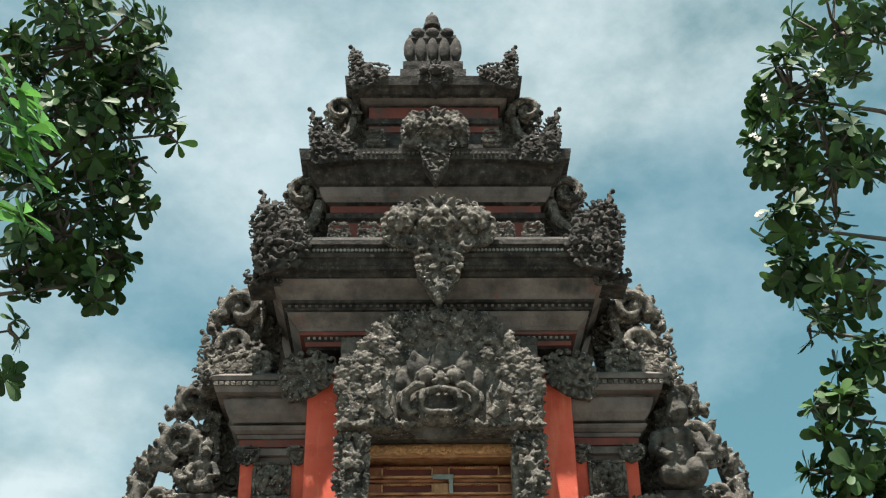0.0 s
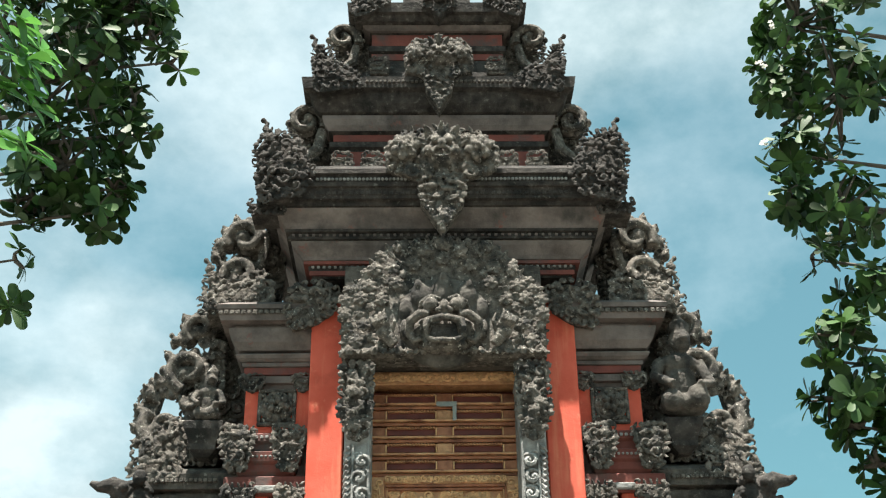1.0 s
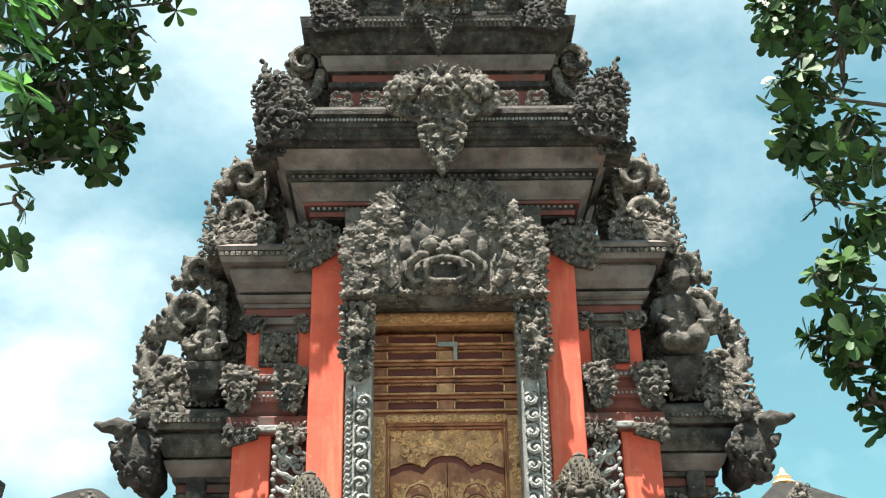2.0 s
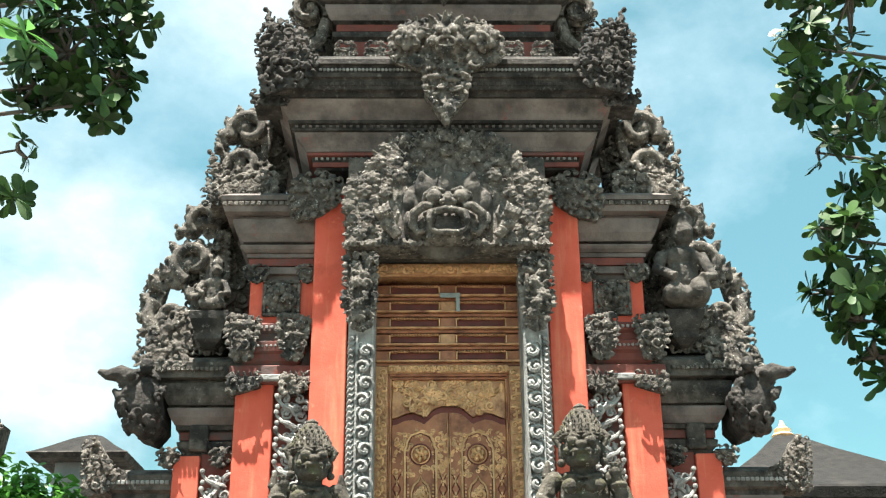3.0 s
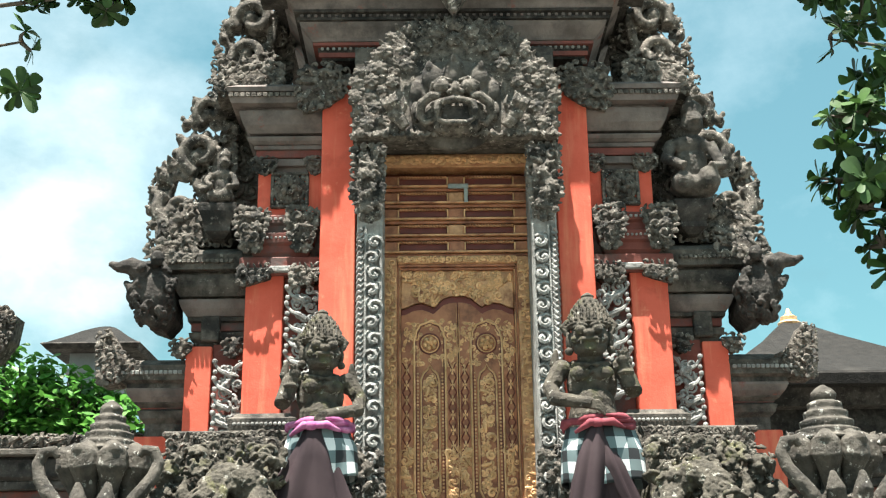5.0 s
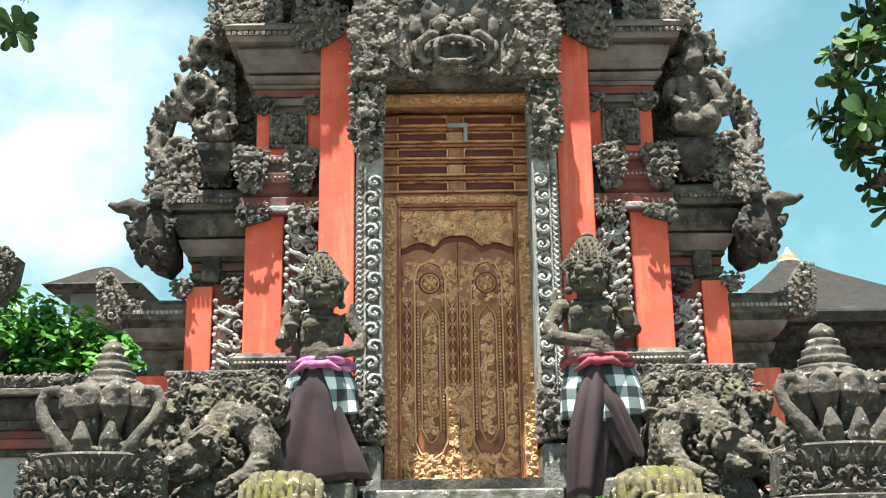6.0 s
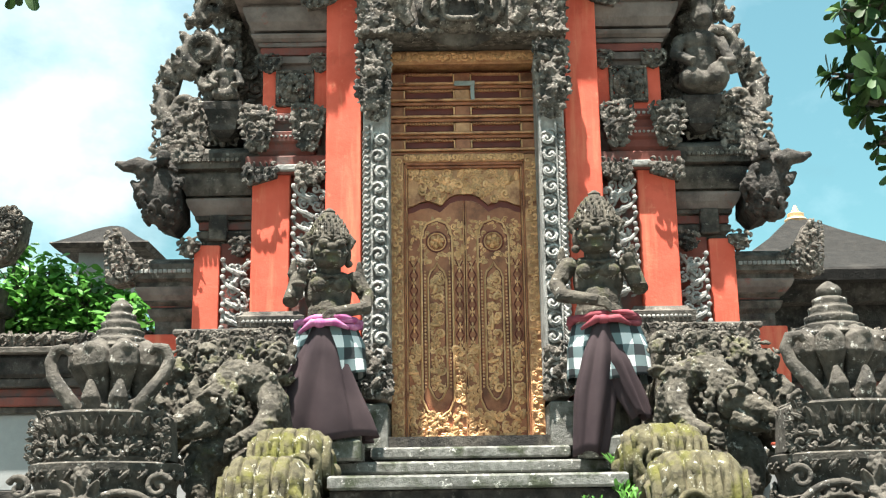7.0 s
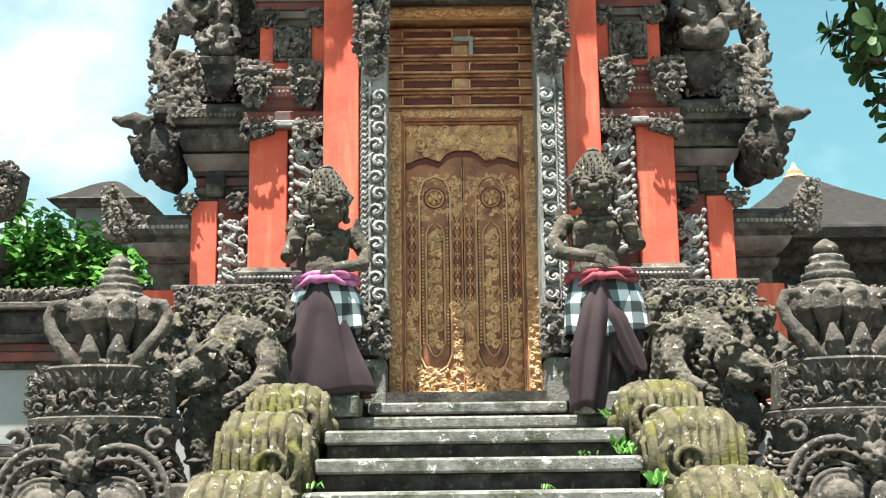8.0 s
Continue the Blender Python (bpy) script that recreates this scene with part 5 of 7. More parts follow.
    for x0, x1, y in ((0.476, 0.488, 0.02), (0.490, 0.503, 0.0)):
        part("fillet", Geo().add(*block(*sorted((s * x0, s * x1)), y, 0.17, 2.2, 4.60, 0.003)), GOLD if y else COPPER, door)
    g = Geo()
    for k in range(64):
        put_motif(g, (0, 4, 1)[k % 3], s * (0.56 + 0.018 * (-1) ** k), -0.022, 2.24 + 0.0375 * k, 0.062, k * 2.1, s, lift=0.6)
    part("post_carving", g, GILT, post, "gilt tendrils along the post")
hp = [(-x, z + 0.055) for x, z in CUSP[::-1]] + [(x, z + 0.055) for x, z in CUSP] + [(0.474, 4.555), (-0.474, 4.555)]
head = part("head_panel", Geo().add(*prism(hp, 0.055, 0.10, 0.004)), GOLD, door, "gilded head panel with cusped lower edge")
g = Geo()
rg = random.Random(73)
for k in range(170):
    x, z = rg.uniform(-0.46, 0.46), rg.uniform(4.27, 4.54)
    if inside(hp, x, z - 0.02) and not (abs(x) > 0.36 and z < 4.45):
        put_motif(g, rg.choice((0, 1, 2, 3)), x, 0.053, z, rg.uniform(0.05, 0.085), rg.uniform(0, 6.28), rg.choice((-1, 1)), lift=0.6)
part("head_carving", g, GILT, head, "bright gilt foliage")
for z0, z1, y in ((4.555, 4.575, 0.02), (4.578, 4.60, 0.0)):
    part("fillet", Geo().add(*block(-0.503, 0.503, y, 0.17, z0, z1, 0.003)), COPPER, door)
tr = part("transom", Geo().add(*block(-0.505, 0.505, -0.015, 0.2, 4.60, 4.67, 0.006)), GOLD, door, "gilded carved transom")
g = Geo()
for k in range(20):
    put_motif(g, 3 if k % 2 else 0, -0.48 + 0.0505 * k, -0.02, 4.635, 0.062, k * 1.3, 1, lift=0.6)
part("transom_carving", g, GILT, tr)

grille = part("grille", Geo().add(*block(-0.615, 0.615, 0.09, 0.17, 4.67, 5.44, 0.004)), MAROON, door, "gilded shelf-like ventilation grille over the door")
for k in range(5):
    z = 4.705 + 0.148 * k
    part("ledge", Geo().add(*block(-0.615, 0.615, -0.03, 0.12, z - 0.010, z + 0.010, 0.004)), GOLD, grille)
    part("ledge_back", Geo().add(*block(-0.615, 0.615, 0.0, 0.12, z - 0.04, z - 0.013, 0.004)), COPPER, grille)
    for s in (-1, 1):
        part("slat", Geo().add(*block(*sorted((s * 0.08, s * 0.486)), 0.03, 0.1, z + 0.03, z + 0.108, 0.004)), MAROON, grille)
        lip = Geo().add(*block(*sorted((s * 0.075, s * 0.49)), 0.012, 0.1, z + 0.083, z + 0.098, 0.003))
        for j in range(16):
            lip.add(*ball((s * (0.09 + 0.0258 * j), -0.002, z + 0.09), 0.011, 5, 4))
        part("lip", lip, GOLD, grille)
        part("bracket", Geo().add(*block(*sorted((s * 0.50, s * 0.612)), 0.0, 0.12, z + 0.013, z + 0.095, 0.006)), COPPER, grille)
        part("bracket_edge", Geo().add(*block(*sorted((s * 0.488, s * 0.500)), -0.02, 0.1, z + 0.013, z + 0.085, 0.003)), GILT, grille)
    part("bracket", Geo().add(*block(-0.066, 0.066, 0.0, 0.12, z + 0.013, z + 0.10, 0.006)), GOLD if k % 2 else COPPER, grille)
    for s in (-1, 1):
        part("bracket_edge", Geo().add(*block(*sorted((s * 0.066, s * 0.078)), -0.02, 0.1, z + 0.013, z + 0.085, 0.003)), GILT, grille)
fr = part("frieze", Geo().add(*block(-0.615, 0.615, -0.09, 0.2, 5.445, 5.565, 0.006)), GOLD, door, "gilded carved frieze")
g = Geo()
for k in range(26):
    put_motif(g, (3, 0, 1)[k % 3], -0.59 + 0.047 * k, -0.095, 5.508, 0.085, k * 1.7, (-1) ** k, lift=0.5)
part("frieze_carving", g, GILT, fr)
tin = thing("tin_plate", "small dented grey tin plate hanging on the grille", "plate", at=(0.034, 0.135, 5.30))
part("sheet", Geo().add(*block(-0.10, 0.08, -0.012, 0.0, 0.03, 0.075, 0.003)), ZINC, tin)
part("strip", Geo().add(*block(0.04, 0.075, -0.014, -0.002, -0.10, 0.03, 0.003)), ZINC, tin)

# ======== guardian statues, draped in cloth ========
def drape(name, rings, mat, label, folds=9, amp=0.12, uv=None, n=84, m=16, seed=1, parent=None):
    """Hanging cloth: rings of (z, cx, cy, rx, ry), blended smoothly, with folds that deepen downwards; two-sided by thickness."""
    rg = random.Random(seed)
    ph = [rg.uniform(0, 6.28) for _ in range(5)]
    zs = [r[0] for r in rings][::-1]
    v, f = [], []
    for layer in (0, 1):
        for i in range(m):
            u = i / (m - 1)
            z = rings[0][0] + (rings[-1][0] - rings[0][0]) * u
            cx, cy, rx, ry = [float(np.interp(z, zs, [r[k] for r in rings][::-1])) for k in (1, 2, 3, 4)]
            for j in range(n):
                a = 2 * math.pi * j / n
                w = 1 + amp * (0.25 + 0.75 * u) * ((2 * abs(math.sin(folds * a / 2 + ph[0] + 0.8 * u)) - 1) + 0.5 * math.sin((2 * folds - 3) * a + ph[1] - 1.2 * u)) - 0.015 * layer
                v.append((cx + rx * w * math.cos(a), cy + ry * w * math.sin(a), z + 0.02 * math.sin(3 * a + ph[2]) * u))
    for layer in (0, 1):
        b = layer * n * m
        for i in range(m - 1):
            for j in range(n):
                q = (b + i * n + j, b + i * n + (j + 1) % n, b + (i + 1) * n + (j + 1) % n, b + (i + 1) * n + j)
                f.append(q[::-1] if layer == 0 else q)
    for j in range(n):
        f.append((j, (j + 1) % n, n * m + (j + 1) % n, n * m + j))
        k = n * (m - 1)
        f.append((k + j, k + n * m + j, k + n * m + (j + 1) % n, k + (j + 1) % n))
    g = Geo().add(v, f)
    ob = part(name, g, mat, parent, "", True)
    if uv:
        lay = ob.data.uv_layers.new(name="UVMap")
        idx = np.empty(len(ob.data.loops), dtype=np.int32)
        ob.data.loops.foreach_get("vertex_index", idx)
        j = idx % n
        i = (idx // n) % m
        dat = np.stack([np.minimum(j, n - j) / n * uv[0], i / (m - 1) * uv[1]], axis=1)
        lay.data.foreach_set("uv", dat.astype(np.float32).ravel())
    return tagged(ob, label, "cloth") if label else ob


def guardian(cx, cy, z, turn, tall, seed, arm_up):
    """Lean guardian: tall leafy crown, bulging eyes, fanged mouth, one forearm across the belt, the other raised. One plain mesh."""
    g = Geo()
    g.add(*ball((0, 0.03, 1.08), (0.165, 0.12, 0.20), 14, 10)).add(*ball((0, 0.0, 0.93), (0.145, 0.125, 0.14), 12, 9)).add(*lathe([(0.0, 0.17), (0.1, 0.16), (0.6, 0.15), (0.86, 0.16), (0.92, 0.14)], (0, 0.02), 14))
    for s in (-1, 1):
        g.add(*ball((s * 0.07, -0.075, 1.13), (0.075, 0.045, 0.055), 9, 7)).add(*ball((s * 0.185, 0.03, 1.19), (0.068, 0.075, 0.075), 10, 7))
        g.add(*tube([(s * 0.19, 0.11, 1.12), (s * 0.235, 0.12, 1.25), (s * 0.215, 0.10, 1.36)], [0.03, 0.04, 0.012], 7))
        g.add(*tube([(s * 0.20, 0.0, 1.12), (s * 0.245, -0.015, 1.10), (s * 0.20, -0.06, 1.10)], [0.03, 0.032, 0.028], 6))
    lo = -arm_up
    g.add(*tube([(lo * 0.20, 0.02, 1.18), (lo * 0.265, -0.02, 1.05), (lo * 0.235, -0.10, 0.96), (lo * 0.12, -0.19, 0.925), (lo * 0.0, -0.225, 0.90)], [0.062, 0.056, 0.052, 0.044, 0.036], 10))
    for k in range(4):
        g.add(*tube([(lo * 0.02, -0.225, 0.915 - 0.012 * k), (lo * -0.035, -0.25, 0.905 - 0.014 * k), (lo * -0.075, -0.235, 0.87 - 0.016 * k)], [0.017, 0.015, 0.009], 6))
    g.add(*tube([(arm_up * 0.20, 0.02, 1.18), (arm_up * 0.265, -0.03, 1.0), (arm_up * 0.235, -0.13, 1.03), (arm_up * 0.205, -0.16, 1.17)], [0.062, 0.056, 0.045, 0.034], 10))
    g.add(*ball((arm_up * 0.20, -0.165, 1.20), (0.042, 0.04, 0.045), 9, 7))
    for k in range(3):
        g.add(*tube([(arm_up * 0.20, -0.17, 1.20), (arm_up * (0.235 - 0.03 * k), -0.195, 1.265)], [0.018, 0.010], 6))
    for s, x, y, zz in ((lo, 0.16, -0.165, 0.935), (arm_up, 0.22, -0.145, 1.11)):
        g.add(*ball((s * x, y, zz), (0.055, 0.055, 0.028), 10, 6))
    g.add(*tube([(0, 0.02, 1.2), (0, 0, 1.32)], [0.085, 0.08], 10))
    # head: broad jaw, open fanged mouth, round eyes under heavy brows
    g.add(*ball((0, -0.01, 1.40), (0.118, 0.125, 0.135), 14, 10)).add(*ball((0, -0.055, 1.325), (0.105, 0.095, 0.07), 12, 8))
    for s in (-1, 1):
        g.add(*ball((s * 0.052, -0.125, 1.435), (0.037, 0.034, 0.035), 10, 8))
        g.add(*tube([(s * 0.008, -0.125, 1.462), (s * 0.05, -0.135, 1.483), (s * 0.098, -0.10, 1.455)], [0.011, 0.016, 0.010], 6))
        g.add(*ball((s * 0.080, -0.095, 1.375), (0.036, 0.036, 0.032), 8, 6)).add(*ball((s * 0.125, 0.01, 1.39), (0.024, 0.04, 0.065), 8, 6)).add(*ball((s * 0.128, -0.01, 1.315), 0.028, 8, 6))
        g.add(*tube([(s * 0.13, 0.02, 1.44), (s * 0.162, 0.02, 1.51), (s * 0.135, 0.015, 1.58)], [0.026, 0.024, 0.009], 6))
        g.add(*tube([(s * 0.048, -0.145, 1.358), (s * 0.054, -0.155, 1.325)], [0.011, 0.004], 5))
    g.add(*ball((0, -0.145, 1.408), (0.036, 0.036, 0.030), 9, 7))
    g.add(*tube([(-0.078, -0.11, 1.350), (-0.045, -0.142, 1.368), (0, -0.152, 1.365), (0.045, -0.142, 1.368), (0.078, -0.11, 1.350)], [0.012, 0.017, 0.017, 0.017, 0.012], 7))
    g.add(*tube([(-0.072, -0.105, 1.318), (0, -0.14, 1.298), (0.072, -0.105, 1.318)], [0.013, 0.020, 0.013], 7))
    for k in range(5):
        g.add(*ball((-0.034 + 0.017 * k, -0.138, 1.346), (0.008, 0.008, 0.011), 6, 4))
    # crown: rings of upright leaves round a tapering core
    g.add(*lathe([(1.47, 0.118), (1.50, 0.130), (1.53, 0.122), (1.60, 0.108), (1.68, 0.085), (1.76, 0.052), (1.80, 0.038), (1.81, 0.044), (1.83, 0.030), (1.85, 0.012)], (0, 0.0), 18))
    for k, (r, zc, n) in enumerate(((0.125, 1.53, 20), (0.116, 1.585, 18), (0.100, 1.64, 16), (0.080, 1.69, 13), (0.058, 1.735, 10))):
        for j in range(n):
            a = 2 * math.pi * (j + 0.5 * (k % 2)) / n
            ca, sa = math.cos(a), math.sin(a)
            g.add(*tube([(r * 0.9 * ca, r * 0.9 * sa, zc - 0.035), (r * 1.06 * ca, r * 1.06 * sa, zc + 0.005), (r * 1.03 * ca, r * 1.03 * sa, zc + 0.045)], [0.011, 0.012, 0.004], 6))
    for j in range(20):
        a = 2 * math.pi * j / 20
        g.add(*ball((0.132 * math.cos(a), 0.132 * math.sin(a), 1.50), 0.013, 6, 4))
    # necklace, armlets and belt edge
    g.add(*tube([(0.115 * math.cos(k * 0.5), 0.01 + 0.125 * math.sin(k * 0.5), 1.23 - 0.05 * math.sin(k * 0.5 + 3.1)) for k in range(14)], [0.017] * 14, 6))
    for k in range(9):
        put_facing(g, 4, 0, 0.02, 0.12, 1.19 - 0.06 * math.sin(math.pi * k / 8), math.pi * (1.15 + 0.7 * k / 8), 0.05, 0)
    for a in g.v:
        up = a[:, 2] > 1.27
        a[:, 0] *= np.where(up, 1.14, 1.08)
        a[:, 1] *= np.where(up, 1.08, 1.0)
        a[:, 2] = np.interp(a[:, 2], (0.0, 0.9, 1.2, 1.29, 1.47, 1.85), (0.0, 1.02, 1.325, 1.40, 1.585, 1.85))
    ob = sculpt(new("guardian_statue", g.mesh("guardian_statue", IDOL, True)), 0.0048, 0, 0.005, 0.04)
    ob.matrix_world = pose(cx, cy, z, 0, 0, turn) @ Matrix.Scale(tall / 1.85, 4)
    return tagged(ob, "dark mossy stone guardian statue with crown and bulging eyes", "statue", "guardians beside the door")


IDOL = material("dark_idol_stone", (0.022, 0.019, 0.015), (0.105, 0.092, 0.073), 10, 0.85, bump=0.8, bump_scale=42,
                spot=(0.08, 0.08, 0.035), spot_scale=4.5, spot_lo=0.56, spot_hi=0.68, fine=(0.30, 0.29, 0.26), fine_lo=0.61, fine_hi=0.68, fine_scale=18)
GUARD = material("dark_mossy_statue_stone", (0.026, 0.023, 0.018), (0.115, 0.103, 0.082), 11, 0.88, bump=0.8, bump_scale=42,
                 spot=(0.10, 0.098, 0.04), spot_scale=4.5, spot_lo=0.56, spot_hi=0.68, fine=(0.33, 0.32, 0.285), fine_lo=0.6, fine_hi=0.68, fine_scale=18)
guardian(-1.03, -1.0, 2.10, 14, 1.84, 1, -1)
guardian(0.95, -1.0, 2.10, -8, 1.95, 2, 1)
for s in (-1, 1):
    base = thing("statue_base", "square grey stone block under a guardian statue", "pedestal", group="guardian bases", at=(s * 1.02, -0.98, 2.07))
    part("block", Geo().add(*block(-0.24, 0.24, -0.24, 0.24, 0.0, 0.15, 0.02)), STEP, base)
post = thing("stone_post", "short square mossy stone post beside the step", "post", at=(-0.845, -1.05, 2.07))
part("shaft", Geo().add(*block(-0.06, 0.06, -0.06, 0.06, 0.0, 0.19, 0.012)), STEP, post)
post = thing("stone_post", "short square mossy stone post beside the step", "post", at=(1.12, -1.05, 2.07))
part("shaft", Geo().add(*block(-0.06, 0.06, -0.06, 0.06, 0.0, 0.19, 0.012)), STEP, post)

drape("checked_sarong", [(3.04, -1.04, -1.0, 0.215, 0.22), (2.9, -1.03, -1.0, 0.26, 0.24), (2.68, -1.03, -1.0, 0.275, 0.25)], CHECK, "black and white checked sarong round the statue's waist", 5, 0.05, (9, 2.1), seed=4)
drape("dark_sarong", [(3.02, -1.06, -1.14, 0.07, 0.12), (2.85, -1.06, -1.14, 0.15, 0.15), (2.55, -1.10, -1.13, 0.29, 0.17), (2.36, -1.12, -1.12, 0.38, 0.18), (2.22, -1.13, -1.1, 0.43, 0.19)], CLOTH, "dark purple-brown cloth spread in broad folds over the sarong", 7, 0.10, seed=6)
drape("checked_sarong", [(3.02, 0.99, -1.0, 0.25, 0.22), (2.85, 1.0, -1.0, 0.295, 0.24), (2.62, 1.01, -1.0, 0.30, 0.25)], CHECK, "black and white checked sarong round the statue's waist", 5, 0.05, (9.5, 2.4), seed=7)
drape("dark_sarong", [(3.02, 0.94, -1.16, 0.06, 0.10), (2.8, 0.91, -1.16, 0.12, 0.13), (2.5, 0.87, -1.16, 0.15, 0.13), (2.09, 0.82, -1.16, 0.11, 0.11)], CLOTH, "dark purple-brown cloth hanging in folds over the sarong", 5, 0.16, seed=8)
drape("dark_sarong", [(3.0, 0.96, -1.18, 0.04, 0.05), (2.75, 1.02, -1.2, 0.10, 0.07), (2.5, 1.12, -1.2, 0.10, 0.06), (2.34, 1.19, -1.2, 0.07, 0.05)], CLOTH, "dark purple-brown cloth end hanging beside the sarong", 6, 0.12, seed=9)
for cx, rx, w, mat, lab in ((-1.03, 0.23, 0.045, SASH, "twisted magenta and pink sash round the waist"), (0.98, 0.25, 0.05, None, "faded wine-red sash round the waist")):
    g = Geo()
    for q in range(3):
        pts = [(cx + rx * math.cos(a), -1.0 + 0.24 * math.sin(a), 3.04 + 0.022 * math.sin(2 * a + q * 2.1) + 0.012 * q) for a in [2 * math.pi * k / 40 for k in range(41)]]
        g.add(*tube(pts, [w * (0.42 + 0.18 * math.sin(k * 0.9 + q)) for k in range(41)], 7))
    g.add(*ball((cx - 0.04, -1.26, 3.03), (0.05, 0.035, 0.035), 9, 7))
    for d, drop in ((-0.6, 0.05), (0.5, 0.02)):
        g.add(*tube([(cx - 0.04, -1.26, 3.03), (cx + d * 0.14, -1.27, 3.035), (cx + d * 0.32, -1.20, 3.02 - drop)], [0.025, 0.03, 0.012], 7))
    ob = part("sash", g, mat or material("wine_red_sash", (0.16, 0.025, 0.035), (0.26, 0.06, 0.08), 12, 0.8, bump=0.2, bump_scale=90), None, "", True)
    tagged(ob, lab, "sash")

# ======== foreground: balustrades, beasts, pedestals ========
def mossy_roll(x0, x1, y, z, ry, rz, s, name="balustrade_scroll"):
    """A ribbed stone roll lying across the balustrade, with a volute on the side that faces the steps."""
    ob = thing(name, "ribbed mossy stone balustrade scroll beside the steps", "balustrade", group="balustrade scrolls")
    v, f = [], []
    nx, na = 70, 72
    for i in range(nx):
        u = i / (nx - 1)
        x = x0 + (x1 - x0) * u
        cut = 1 - 0.22 * abs(2 * u - 1) ** 5
        groove = max(0.0, 1 - abs(((u * 5.2 + 0.15) % 1.0) - 0.5) * 6)
        for j in range(na):
            a = 2 * math.pi * j / na
            ca, sa = math.cos(a), math.sin(a)
            box = (abs(ca) ** 3.0 + abs(sa) ** 3.0) ** (-1 / 3.0)
            band = max(0.0, 1 - abs(sa - 0.55) * 7) if ca < 0.3 else 0.0
            seam = max(0.0, 1 - abs(((a * 1.6 + 0.5 * math.sin(9 * u)) % 1.0) - 0.5) * 7)
            w = box * cut * (1 - 0.10 * groove - 0.06 * seam + 0.05 * band)
            w += 0.05 * noise.noise((x * 9, y + 4 * ca, 4 * sa)) + 0.02 * noise.noise((x * 40, 18 * ca, 18 * sa + y))
            v.append((x, y + ry * w * ca, z + rz * w * sa))
    for i in range(nx - 1):
        f += [(i * na + j, i * na + (j + 1) % na, (i + 1) * na + (j + 1) % na, (i + 1) * na + j) for j in range(na)]
    f += [tuple(range(na - 1, -1, -1)), tuple(range((nx - 1) * na, nx * na))]
    part("roll", Geo().add(v, f if x1 > x0 else [q[::-1] for q in f]), MOSS, ob, smooth=True)
    xi = (x1 if s < 0 else x0) - s * 0.005
    g = Geo()
    pts = []
    for k in range(26):
        u = k / 25
        a, r = 2.0 + 2 * math.pi * 1.6 * u, 1 - 0.78 * u
        pts.append((xi - s * 0.03 * u, y - 0.0 + ry * 0.72 * r * math.cos(a), z + rz * 0.72 * r * math.sin(a)))
    g.add(*tube(pts, [0.045 * (1 - 0.4 * k / 25) for k in range(26)], 6)).add(*ball(pts[-1], 0.06, 8, 6))
    xf = x1 if s < 0 else x0
    spiral(g, xf + s * 0.13, y - ry * 0.99, z - rz * 0.02, rz * 0.48, 1.7, 1.57 + s * 0.6, 0.027, s, 0.02, 0.12)
    for k in range(7):
        u = 0.30 + 0.11 * k
        part("rib", Geo().add(*tube([(x0 + (x1 - x0) * (u if s > 0 else 1 - u), y - ry * (1.0 if q < 3 else 0.93), z - rz * 0.9 + 0.5 * rz * q) for q in range(4)], [0.018, 0.024, 0.024, 0.014], 7)), MOSS, ob, smooth=True)
    part("volute", g, MOSS, ob, smooth=True)
    return ob


for s in (-1, 1):
    balus = thing("balustrade", "sloping mossy stone balustrade beside the steps", "balustrade", group="balustrades")
    for k, (y0, y1, z) in enumerate(((-2.4, -1.2, 1.90), (-3.3, -2.4, 1.58), (-4.0, -3.3, 1.28), (-4.8, -4.0, 0.92), (-5.6, -4.8, 0.6), (-6.5, -5.6, 0.3))):
        part("block", Geo().add(*block(*sorted((s * 0.96, s * 1.46)), y0, y1, 0.0, z, 0.03)), MOSS, balus)
    for x0, x1, y, z, ry, rz in ((0.95, 1.40, -1.95, 1.98, 0.34, 0.25), (0.97, 1.42, -2.75, 1.70, 0.40, 0.31), (0.98, 1.44, -3.55, 1.36, 0.40, 0.31), (0.98, 1.46, -4.4, 1.02, 0.38, 0.29)):
        mossy_roll(*sorted((s * x0, s * x1)), y, z, ry, rz, s)


